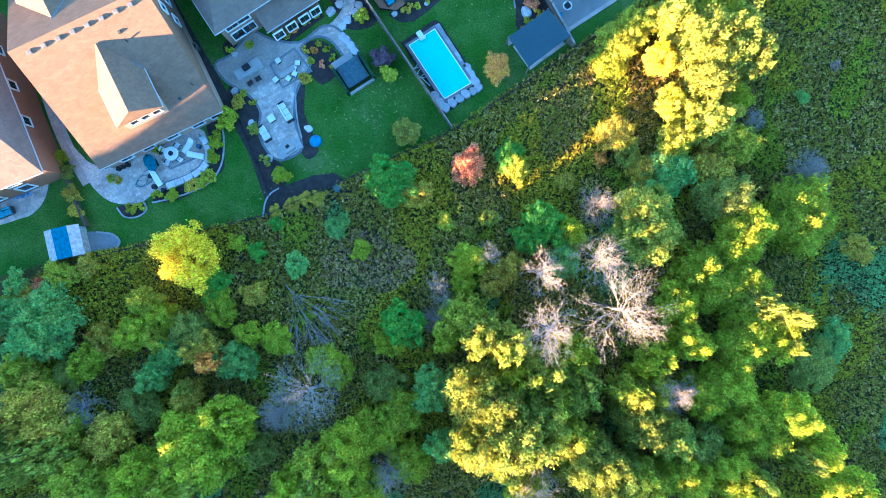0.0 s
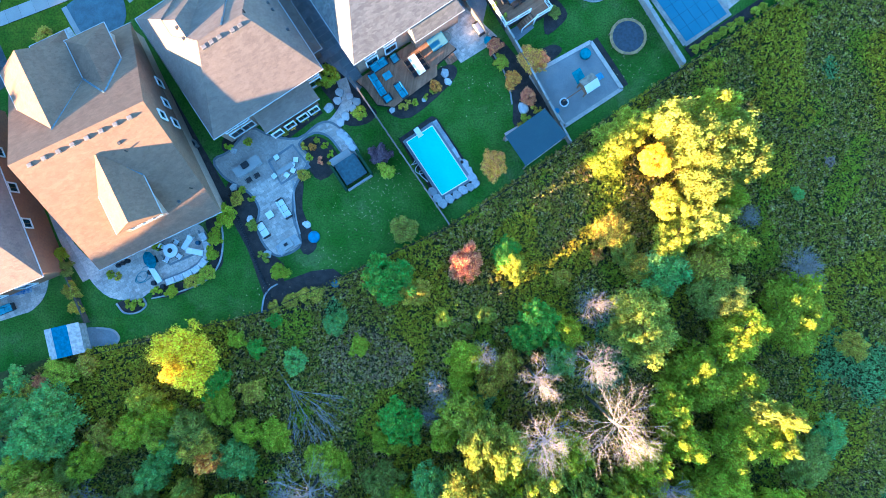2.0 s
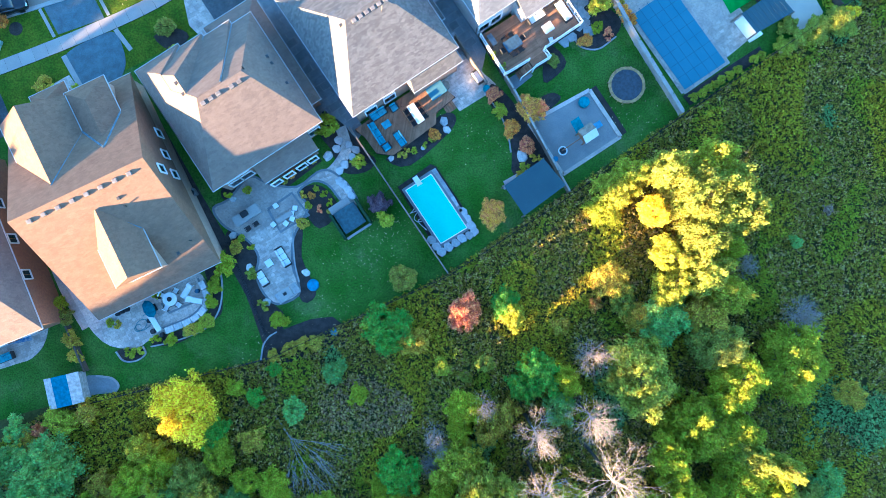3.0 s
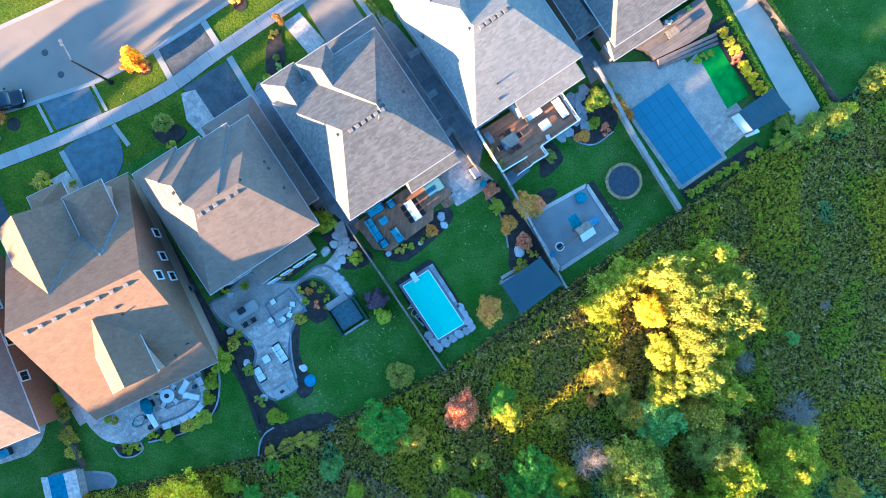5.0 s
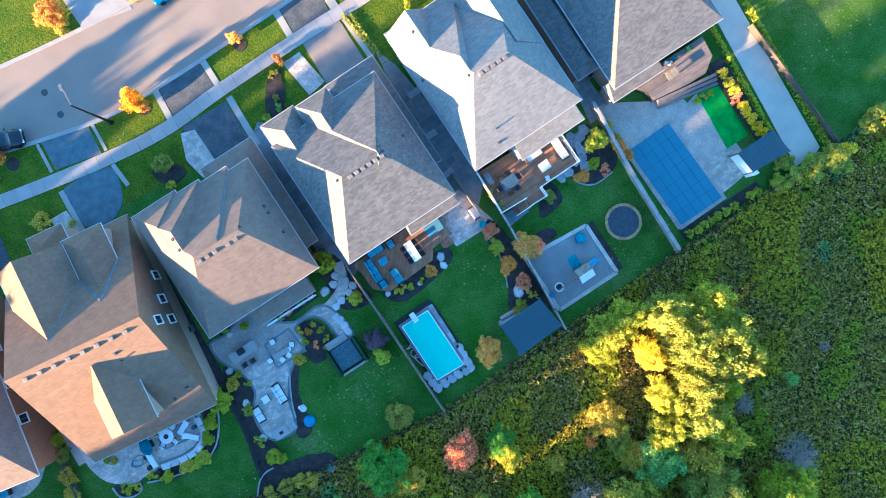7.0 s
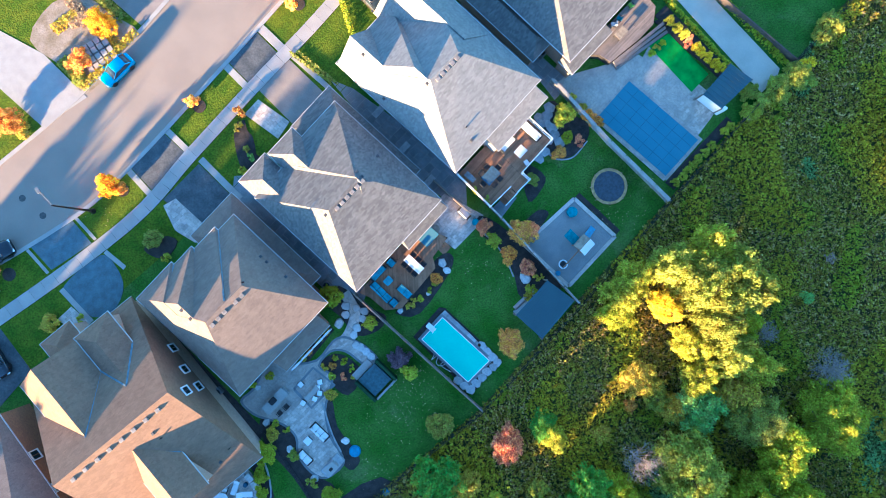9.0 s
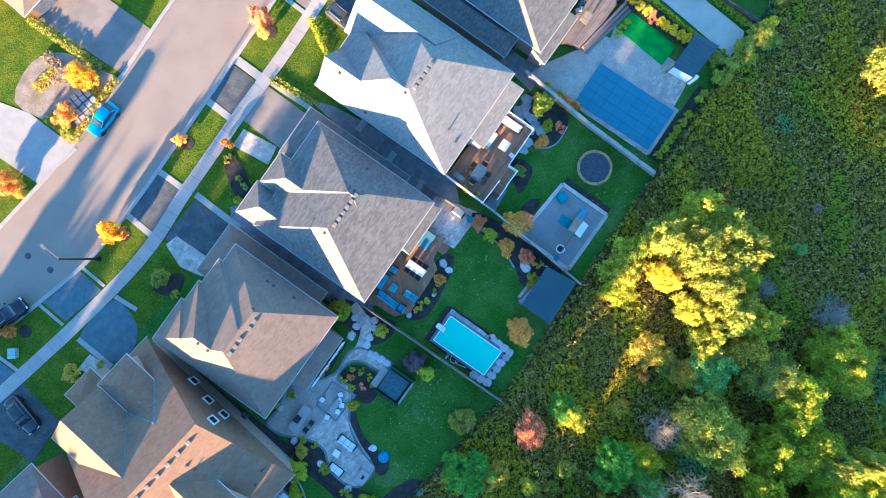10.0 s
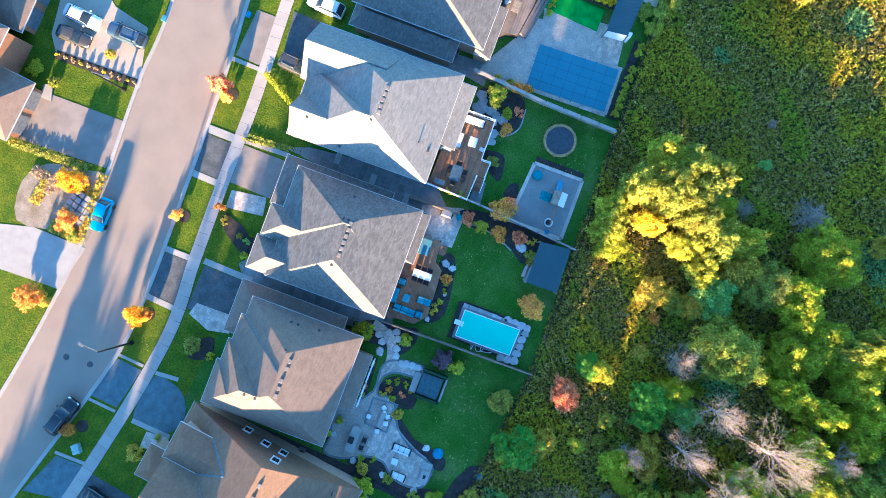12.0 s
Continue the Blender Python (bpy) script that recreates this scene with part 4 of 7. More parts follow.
# ---- back terraces ----
paved("terrace_brown_house", rounded([(-40.55, 13.07), (-38.65, 9.66), (-37.52, 7.68), (-35.53, 6.07), (-32.68, 5.82), (-31.08, 6.80), (-28.73, 7.67), (-25.95, 9.03), (-24.91, 11.20), (-25.55, 13.87), (-28.78, 13.99), (-36.18, 9.66)], 3), 26, 0.5, 0.33, 0.1, M_PAVER, "grey paver terrace with curved edge behind the brown house", "terrace")
paved("terrace_brick_house", rounded([(-51.03, 11.53), (-45.46, 10.29), (-41.66, 12.64), (-42.12, 9.66), (-42.58, 6.70), (-43.67, 5.09), (-45.39, 4.23), (-50.93, 3.50)], 3), 22, 0.6, 0.45, 0.1, M_PAVER, "sun-flecked paver terrace with rounded edge", "terrace")
paved("terrace_stone", rounded([(-24.36, 21.21), (-23.35, 19.47), (-21.85, 18.47), (-20.35, 17.47), (-19.34, 15.85), (-19.58, 13.86), (-18.69, 11.75), (-17.19, 10.63), (-14.96, 11.62), (-14.97, 13.05), (-15.60, 14.92), (-15.49, 18.03), (-14.38, 20.09), (-13.89, 21.59), (-15.02, 22.96), (-13.40, 24.21), (-11.77, 23.84), (-10.39, 22.21), (-9.51, 21.22), (-8.39, 21.84), (-9.52, 23.84), (-11.40, 25.34), (-12.90, 25.21), (-15.14, 23.59), (-18.27, 23.96), (-20.39, 24.71), (-22.62, 22.21)], 3), 33, 0.5, 0.33, 0.1, M_PAVER, "blue-grey stone terrace with winding outline", "terrace")
EDGE_ = rounded([(-24.36, 21.21), (-23.35, 19.47), (-21.85, 18.47), (-20.35, 17.47), (-19.34, 15.85), (-19.58, 13.86), (-18.69, 11.75), (-17.19, 10.63), (-14.96, 11.62), (-14.97, 13.05), (-15.60, 14.92), (-15.49, 18.03), (-14.38, 20.09), (-13.89, 21.59), (-15.02, 22.96), (-13.40, 24.21), (-11.77, 23.84), (-10.39, 22.21), (-9.51, 21.22), (-8.39, 21.84), (-9.52, 23.84), (-11.40, 25.34), (-12.90, 25.21), (-15.14, 23.59), (-18.27, 23.96), (-20.39, 24.71), (-22.62, 22.21)], 3)
slab("terrace_edge", strip(EDGE_ + EDGE_[:1], 0.26, 0, 0), -0.2, 0.116, M_PAVER_DARK, "dark soldier course round the stone terrace", "edging", "structure")
paved("terrace_grey_house", [(-0.34, 35.77), (3.11, 38.42), (6.89, 35.03), (6.52, 34.28), (2.87, 32.01)], 34, 0.5, 0.33, 0.1, M_PAVER, "grey paver patio beside the deck", "terrace")
paved("terrace_pool", [(18.01, 47.32), (19.53, 48.09), (24.48, 48.30), (27.02, 49.89), (28.66, 48.12), (29.68, 49.27), (36.18, 41.05), (34.59, 39.65), (27.59, 33.94), (19.40, 45.74)], 33, 0.5, 0.33, 0.1, M_PAVER_PALE, "pale grey paver terrace round the covered pool", "terrace")
slab("walkway", [(27.08, 66.47), (29.64, 67.76), (43.51, 43.22), (42.87, 42.21), (40.82, 41.06)], -0.3, 0.1, mat("new_concrete", (0.58, 0.49, 0.39), 0.85, second=(0.5, 0.43, 0.345), scale=0.5, fine=14, spread=0.08, bump=0.12), "broad pale concrete walkway between fences", "walkway", "structure")
slab("turf_patch", [(29.62, 49.21), (32.17, 50.04), (35.44, 44.53), (33.08, 43.00)], -0.3, 0.14, M_TURF, "bright green artificial turf rectangle", "turf", "structure")
slab("play_pad", [(10.75, 30.62), (17.2, 34.15), (20.45, 29.2), (14.32, 25.2)], -0.3, 0.1, mat("play_sand", (0.28, 0.265, 0.25), 0.95, second=(0.22, 0.215, 0.215), scale=0.6, fine=12, spread=0.2, bump=0.3), "square grey sand play area", "play area", "structure")
for i, (a, b) in enumerate(zip([(10.53, 30.68), (17.27, 34.4), (20.72, 29.19), (14.3, 24.98)], [(17.27, 34.4), (20.72, 29.19), (14.3, 24.98), (10.53, 30.68)])):
    slab("pad_edging", strip([a, b], 0.42, 0, 0), -0.3, 0.2, M_PAVER, "pale stone edging round the play area", "edging", "structure")
slab("pad_bed", strip([(17.75, 34.75), (21.2, 29.55)], 0.6, 0, 0), -0.3, 0.06, M_SOIL, "dark mulch strip", "bed", "structure")

BEDS_A = (
    rounded([(-25.2, 14.5), (-23.6, 14.9), (-23.81, 13.78), (-23.91, 12.99), (-23.39, 11.72), (-23.26, 10.46), (-23.48, 9.51), (-24.42, 8.72), (-26.15, 7.45), (-28.19, 6.35), (-30.71, 6.04), (-31.0, 6.8), (-29.9, 7.3), (-28.4, 7.65), (-26.4, 8.4), (-25.2, 9.3), (-24.55, 10.3), (-24.3, 11.3), (-24.9, 13.2)], 3),
    rounded([(-34.78, 5.57), (-31.81, 6.06), (-32.05, 4.82), (-33.78, 4.33)], 3), rounded([(-36.61, 8.88), (-35.76, 9.51), (-34.34, 8.9), (-33.96, 7.87), (-35.75, 7.8)], 3),
    rounded([(-23.53, 22.69), (-22.95, 23.87), (-20.2, 24.07), (-19.99, 23.08), (-21.17, 22.17), (-22.94, 22.09)], 3), rounded([(-22.60, 18.97), (-20.10, 17.10), (-19.34, 15.85), (-19.70, 13.86), (-18.19, 11.19), (-16.31, 9.01), (-18.16, 5.30), (-19.10, 7.16), (-20.68, 11.50), (-22.89, 15.85)], 3),
)
BEDS_B = (
    [(-17.05, 23.88), (-12.92, 27.17), (-12.41, 26.46), (-16.65, 23.21)], rounded([(-15.02, 22.96), (-13.40, 23.84), (-11.89, 23.34), (-10.64, 21.71), (-10.38, 20.72), (-12.62, 18.97), (-14.19, 20.71)], 3), rounded([(-15.62, 18.97), (-14.50, 18.97), (-14.61, 15.85), (-13.35, 13.05), (-13.09, 11.50), (-14.46, 10.88), (-15.72, 13.99)], 3),
    [(-19.02, 4.55), (-18.79, 6.16), (-17.43, 7.53), (-15.56, 8.27), (-13.51, 9.01), (-11.21, 9.26), (-8.96, 7.64), (-10.07, 5.90), (-15.04, 4.05)],
    rounded([(-12.67, 29.59), (-10.80, 31.16), (-7.66, 27.72), (-6.40, 26.47), (-7.65, 25.22), (-10.15, 25.22), (-11.41, 27.72)], 3), rounded([(-5.15, 26.47), (-2.64, 25.97), (1.74, 29.74), (2.37, 31.50), (0.61, 31.50), (-4.53, 27.41)], 3),
)
BEDS_C = (
    rounded([(5.63, 34.97), (7.40, 34.53), (10.54, 30.89), (14.00, 26.49), (13.37, 24.92), (8.97, 24.73), (8.66, 27.74), (8.03, 30.25), (6.26, 32.77)], 3), rounded([(12.31, 38.95), (13.39, 39.21), (14.71, 37.51), (13.70, 36.06), (12.18, 35.30)], 3),
    rounded([(15.28, 40.98), (16.23, 39.34), (18.12, 39.10), (20.15, 40.37), (20.78, 42.26), (18.76, 44.16), (17.19, 45.73)], 3), rounded([(8.97, 31.83), (12.12, 33.72), (13.38, 34.04), (14.01, 33.28), (11.17, 31.20)], 3),
    rounded([(-4.49, 14.23), (-3.49, 14.73), (-2.49, 13.85), (-2.86, 12.61), (-3.98, 12.48)], 3),
)
BEDS_D = (
    [(30.84, 51.82), (32.24, 51.95), (40.32, 41.37), (38.42, 42.95), (35.89, 44.72)], [(27.7, 33.75), (36.3, 39.35), (37.0, 38.3), (28.5, 32.7)],
    [(-17.55, 51.73), (-16.67, 51.73), (-16.66, 49.71), (-16.40, 47.82), (-15.64, 46.81), (-17.02, 46.56), (-17.53, 49.08)], rounded([(-17.81, 51.17), (-16.26, 49.78), (-16.70, 46.24), (-18.19, 46.30), (-18.39, 49.19)], 3), rounded([(-30.99, 40.22), (-28.68, 41.17), (-27.11, 40.23), (-28.98, 38.65)], 3),
)
for i, pts in enumerate(BEDS_A + BEDS_B + BEDS_C + BEDS_D):
    slab("planting_bed", pts, -0.3, 0.05 + 0.0045 * i, M_SOIL, "dark mulched planting bed", "planting bed", "structure")
slab("garden_bed_across", rounded([(-37.99, 66.10), (-34.62, 69.62), (-30.91, 69.49), (-28.26, 66.70), (-25.89, 64.11), (-28.17, 62.34), (-33.16, 58.71), (-34.92, 62.14)], 3), -0.3, 0.08, mat("dry_bed", (0.3, 0.25, 0.2), 0.95, second=(0.2, 0.16, 0.11), scale=0.8, fine=8, spread=0.3, bump=0.4), "dry planting bed with rubble and grasses", "planting bed", "structure")


# ---- windows, vents and small parts of the houses ----
def window(base, u, v, z, w, h, face, panes=2):
    """A window on a house wall; face: the side its glass looks to (u-, u+, v-, v+)."""
    d = {"u-": (-1, 0), "u+": (1, 0), "v-": (0, -1), "v+": (0, 1)}[face]
    m = Matrix(((-d[1], d[0], 0, u), (d[0], d[1], 0, v), (0, 0, 1, z), (0, 0, 0, 1)))
    bm = bmesh.new()
    for q in ((-w / 2 - 0.12, w / 2 + 0.12, -0.12, 0), (-w / 2 - 0.12, w / 2 + 0.12, h, h + 0.12), (-w / 2 - 0.12, -w / 2, 0, h), (w / 2, w / 2 + 0.12, 0, h)):
        box(bm, q[0], q[1], -0.02, 0.12, q[2], q[3], m)
    fr = part("window", bm, M_WHITE, base, "white framed window")
    for i in range(panes):
        x0 = -w / 2 + i * w / panes
        part("pane", boxed(x0 + 0.03, x0 + w / panes - 0.03, -0.02, 0.03, 0.03, h - 0.03, 0, m), M_GLASS, fr, "dark reflective glass pane")


def vents(base, spots, roof):
    """Square roof vents on the rear slope, close under the ridge."""
    u0, u1, v0, v1, ze, ua, va, ub, vb, zr = roof
    for u, v in spots:
        z = ze + (zr - ze) * (v - v0) / (va - v0)
        part("roof_vent", boxed(u - 0.24, u + 0.24, v - 0.2, v + 0.2, z - 0.05, z + 0.22, 0.03), M_VENT, base, "square metal roof vent")


def pipe(base, u, v, z):
    bm = bmesh.new()
    bmesh.ops.create_cone(bm, cap_ends=True, segments=10, radius1=0.07, radius2=0.06, depth=0.7, matrix=Matrix.Translation((u, v, z + 0.25)))
    part("vent_pipe", bm, M_BLACK, base, "short black vent pipe")


M_VENT_DARK = mat("cast_iron", (0.076, 0.071, 0.067), 0.7, spread=0.15, bump=0.1)
M_ROOF_BOX = mat("dark_vent_metal", (0.09, 0.085, 0.085), 0.6, spread=0.15, bump=0.05)
M_VENT = mat("vent_metal", (0.252, 0.218, 0.193), 0.6, spread=0.1, bump=0.05)
vents(HOUSE_A, [(0.9 + 1.48 * i, 10.4) for i in range(8)], (-0.8, 13.3, 0.1, 22.3, 3.0, -0.8, 11.1, 13.2, 11.1, 10.0))
vents(HOUSE_B, [(4.9 + 0.85 * i, 6.2) for i in range(3)] + [(8.0 + 0.85 * i, 6.1) for i in range(2)], (0, 13.2, 0, 13.4, 5.2, 4.7, 6.8, 9.6, 6.7, 10.1))
vents(HOUSE_C, [(5.3 + 0.72 * i, 6.65) for i in range(6)], (0.1, 13.1, 0, 14.4, 5.3, 4.6, 7.1, 8.9, 7.2, 9.3))
vents(HOUSE_D, [(4.9 + 0.68 * i, 6.95) for i in range(5)], (0, 13.2, 0, 16.4, 5.3, 4.3, 7.4, 8.1, 7.3, 10.5))
for house_, spots_ in ((HOUSE_A, ((8.99, 9.03, 8.68), (10.33, 2.57, 4.57))), (HOUSE_B, ((12.22, 8.04, 6.54), (12.22, 7.23, 6.53), (12.41, 4.82, 6.28), (3.64, 9.55, 9.0), (3.62, 8.33, 8.97))),
                       (HOUSE_C, ((9.26, 7.66, 8.96), (9.23, 7.02, 8.99), (11.88, 7.71, 6.46), (4.02, 7.11, 8.78))), (HOUSE_D, ((2.16, 14.59, 7.91), (3.9, 7.49, 10.02), (0.54, 10.57, 5.96), (3.45, 0.98, 5.99)))):
    for u_, v_, z_ in spots_:
        part("roof_box", boxed(u_ - 0.15, u_ + 0.15, v_ - 0.14, v_ + 0.14, z_ - 0.15, z_ + 0.16, 0.03), M_ROOF_BOX, house_, "small dark roof vent box")
pipe(HOUSE_A, 9.1, 8.2, 8.0)
pipe(HOUSE_A, 12.2, 3.1, 4.9)
pipe(HOUSE_D, 3.9, 2.2, 6.7)
pipe(HOUSE_B, 9.9, 6.9, 9.7)
for v, z in ((12.5, 3.5), (10.4, 6.3), (10.2, 3.5), (15.2, 2.4)):
    window(HOUSE_A, 13.31, v, z, 0.8, 1.25, "u+")
for b, v, us in ((HOUSE_A, 0.6, (1.6, 4.2, 7.0, 10.0, 12.2)), (HOUSE_B, 0.5, (1.8, 3.2, 11.8)), (HOUSE_C, 0.5, (2.2, 4.6)), (HOUSE_D, 0.5, (1.2, 2.8)), (HOUSE_E, 0.5, (7.5, 9.5, 11.5)), (HOUSE_Z, 0.5, (3, 6.5))):
    for u in us:
        if b is not HOUSE_A:
            window(b, u, v, 2.75 if b is HOUSE_E else 3.4, 1.3, 1.2, "v-")
        window(b, u, v, 0.6 if b is HOUSE_E else 0.9, 1.3, 1.6, "v-")
for u in (5.5, 6.7, 7.9):
    window(HOUSE_A, u, 2.0, 5.1, 0.8, 0.9, "v-", 1)
for u in (5.4, 7.0, 8.6, 10.0):
    window(HOUSE_B, u, -1.9, 0.9, 1.0, 1.5, "v-", 2)
for b, w_, vs in ((HOUSE_B, 0.5, (6, 10)), (HOUSE_Z, 10.3, (6, 10, 14))):
    for v in vs:
        window(b, w_, v, 3.3, 0.9, 1.2, "u-" if w_ < 5 else "u+")


def valley(base, a, b):
    """Metal flashing in the valley between two roof slopes."""
    a, b = Vector(a) + Vector((0, 0, 0.03)), Vector(b) + Vector((0, 0, 0.03))
    d = b - a
    bm = bmesh.new()
    box(bm, 0, d.length, -0.09, 0.09, -0.02, 0.02, Matrix.Translation(a) @ d.to_track_quat("X", "Z").to_matrix().to_4x4())
    part("valley_flashing", bm, M_FLASHING, base, "blue-grey metal valley flashing")


M_FLASHING = mat("zinc_flashing", (0.16, 0.22, 0.26), 0.5, metal=0.4, spread=0.08, bump=0.03)
for a_, b_ in (((3.8, 12.9, 8.85), (7.4, 17.3, 6.05)), ((9.5, 14.4, 7.92), (11.7, 17.75, 5.85)), ((9.5, 14.4, 7.92), (7.3, 17.75, 5.85)), ((6.5, 9.0, 8.6), (9, 6.0, 6.72))):
    valley(HOUSE_A, a_, b_)
for a_, b_ in (((2.75, 11.2, 7.72), (5.2, 14.3, 5.22)), ((4.5, 7.5, 8.6), (7.8, 13.9, 5.2)), ((7.4, 6.95, 10.0), (10.9, 13.4, 5.2))):
    valley(HOUSE_B, a_, b_)


# ---- fences and walls ----
def fence(a, b, height=1.8, label="weathered wooden board fence", cap=M_FENCE, board=M_FENCE, width=0.16, span=2.4):
    """Board fence with posts, panels and a cap rail from a to b."""
    a, b = Vector((*a, 0)), Vector((*b, 0))
    d = b - a
    n = max(1, round(d.length / span))
    base = tagged(new("fence"), label, "fence", "garden fences")
    base.matrix_world = Matrix.Translation(a) @ Matrix.Rotation(math.atan2(d.y, d.x), 4, "Z")
    s = d.length / n
    for i in range(n + 1):
        part("post", boxed(i * s - 0.07, i * s + 0.07, -0.07, 0.07, -0.2, height + 0.12, 0.01), board, base)
    for i in range(n):
        k = int(s / 0.15)
        xs = np.linspace(i * s + 0.071, (i + 1) * s - 0.071, 2 * k + 1)
        v = [(x, (0.0 if j % 4 < 2 else 0.014) + off, z) for off in (-0.012, 0.012) for z in (0.05, height) for j, x in enumerate(xs)]
        n_ = len(xs)
        f = [(r * n_ + j, r * n_ + j + 1, q * n_ + j + 1, q * n_ + j) for r, q in ((0, 1), (3, 2), (1, 3), (2, 0)) for j in range(n_ - 1)]
        pn = new("panel", mesh("panel", v, f, board))
        pn.parent = base
        part("rail", boxed(i * s + 0.071, (i + 1) * s - 0.071, -width / 2, width / 2, height + 0.002, height + 0.05, 0.008), cap, base)
    return base


def wire_fence(a, b, height=1.2):
    a, b = Vector((*a, 0)), Vector((*b, 0))
    d = b - a
    n = max(1, round(d.length / 2.5))
    base = tagged(new("wire_fence"), "black chain-link fence along the meadow", "fence", "rear fence")
    base.matrix_world = Matrix.Translation(a) @ Matrix.Rotation(math.atan2(d.y, d.x), 4, "Z")
    s = d.length / n
    for i in range(n + 1):
        part("post", boxed(i * s - 0.04, i * s + 0.04, -0.04, 0.04, -0.2, height + 0.05), M_BLACK, base)
    for z in (0.1, height * 0.5, height):
        part("rail", boxed(0, d.length, -0.025, 0.025, z - 0.025, z + 0.025), M_BLACK, base)
    bm = bmesh.new()
    k = int(d.length / 0.25)
    for j in range(k):
        box(bm, j * 0.25, j * 0.25 + 0.012, -0.008, 0.008, 0.05, height)
    part("wire", bm, M_BLACK, base)


M_FENCE_DARK = mat("dark_boards", (0.109, 0.088, 0.071), 0.85, second=(0.084, 0.067, 0.055), scale=2, fine=12, spread=0.2, bump=0.3, per_object=0.1)
M_CAP = mat("pale_cap", (0.353, 0.319, 0.286), 0.8, second=(0.277, 0.252, 0.227), scale=1.2, fine=10, spread=0.15, bump=0.15)
fence((-9.15, 29.86), (1.51, 14.10), 1.7)
fence((4.69, 40.67), (8.66, 34.10), 1.7, "weathered fence with a pale cap", M_CAP, M_FENCE, 0.2)
fence((8.66, 34.10), (14.73, 22.97), 1.7, "weathered fence with a pale cap", M_CAP, M_FENCE, 0.22)
fence((2.33, 39.98), (5.75, 34.90), 1.5)
fence((17.76, 47.82), (22.35, 39.48), 1.5, "pale rendered garden wall with a light cap", M_CAP, M_CAP, 0.4)
fence((22.35, 39.48), (27.19, 31.65), 1.5, "pale rendered garden wall with a light cap", M_CAP, M_CAP, 0.45)
fence((35.44, 56.55), (44.89, 43.67), 1.3, "dark brown fence catching low sun", M_FENCE_DARK, M_FENCE_DARK, 0.12)
fence((-40.89, 10.59), (-37.85, 3.48), 1.0, "dark fence hung with climbing plants", M_FENCE_DARK, M_FENCE_DARK)
wire_fence((-17.91, 4.80), (1.52, 13.73))
wire_fence((1.52, 13.73), (15.07, 22.60))
wire_fence((15.07, 22.60), (27.58, 31.55))
wire_fence((27.58, 31.55), (45.55, 43.74))
wire_fence((45.55, 43.74), (55.70, 50.65))
wire_fence((-41.02, -0.96), (-17.91, 4.80))
wire_fence((-22.59, 17.41), (-17.91, 5.92), 1.0)


# ---- yard things ----
def place(name, x, y, turn, label, category, group="", z=0.0):
    base = tagged(new(name), label, category, group)
    base.matrix_world = pose(x, y, z, 0, 0, turn)
    return base


M_CUSHION_W = mat("white_cushion", (0.72, 0.72, 0.72), 0.9, scale=2, fine=25, spread=0.06, bump=0.1, second=(0.66, 0.67, 0.68))
M_CUSHION_B = mat("teal_cushion", (0.1, 0.33, 0.42), 0.9, scale=2, fine=25, spread=0.08, bump=0.1)
M_TEAL = mat("teal_plastic", (0.017, 0.235, 0.286), 0.5, spread=0.05, bump=0.02)
M_BLUE = mat("blue_plastic", (0.059, 0.252, 0.42), 0.45, spread=0.05, bump=0.02)
M_COVER = mat("pool_cover", (0.075, 0.2, 0.26), 0.85, second=(0.065, 0.185, 0.245), scale=0.4, fine=12, spread=0.06, bump=0.1)
M_BLUE_DARK = mat("dark_blue_webbing", (0.03, 0.11, 0.17), 0.7, spread=0.05)
M_STEEL = mat("grey_steel", (0.252, 0.252, 0.26), 0.45, metal=0.6, spread=0.06, bump=0.03)
M_DARK_WICKER = mat("dark_wicker", (0.042, 0.038, 0.038), 0.8, fine=40, spread=0.25, bump=0.4)
M_NAVY = mat("navy_fabric", (0.045, 0.1, 0.16), 0.85, fine=25, spread=0.1, bump=0.1)
M_TAN = mat("tan_canvas", (0.336, 0.277, 0.21), 0.9, fine=25, spread=0.08, bump=0.1)
M_METAL_ROOF = mat("blue_grey_roof_sheet", (0.042, 0.085, 0.1), 0.7, second=(0.036, 0.074, 0.09), scale=0.5, fine=10, spread=0.08, bump=0.04)
M_SHED_WALL = mat("pale_cladding", (0.42, 0.403, 0.386), 0.8, spread=0.08, bump=0.1)
M_SHED_ROOF = mat("white_sheet", (0.62, 0.56, 0.52), 0.85, spread=0.06, bump=0.05)
M_TRAMP = mat("trampoline_mat", (0.05, 0.059, 0.076), 0.7, fine=40, spread=0.1, bump=0.05)
M_RUG = mat("blue_rug", (0.05, 0.134, 0.286), 0.95, second=(0.336, 0.353, 0.378), scale=3, fine=20, spread=0.1, bump=0.1)


def cushion(w, d, z0, z1, x=0, y=0):
    return boxed(x - w / 2, x + w / 2, y - d / 2, y + d / 2, z0, z1, 0.06)


def sofa(x, y, turn, w, cush, label, z=0.0, back=True, seats=2):
    base = place("outdoor_sofa", x, y, turn, label, "sofa", "garden seating", z)
    part("frame", boxed(-w / 2, w / 2, -0.42, 0.42, 0.05, 0.3, 0.03), M_DARK_WICKER, base)
    for i in range(seats):
        part("seat_cushion", cushion(w / seats - 0.04, 0.62, 0.302, 0.46, -w / 2 + (i + 0.5) * w / seats, -0.08), cush, base)
        if back:
            part("back_cushion", cushion(w / seats - 0.05, 0.18, 0.302, 0.78, -w / 2 + (i + 0.5) * w / seats, 0.34), cush, base)
    for sx in (-1, 1):
        part("armrest", boxed(sx * (w / 2 + 0.07) - 0.07, sx * (w / 2 + 0.07) + 0.07, -0.4, 0.42, 0.05, 0.58, 0.03), M_DARK_WICKER, base)
    return base


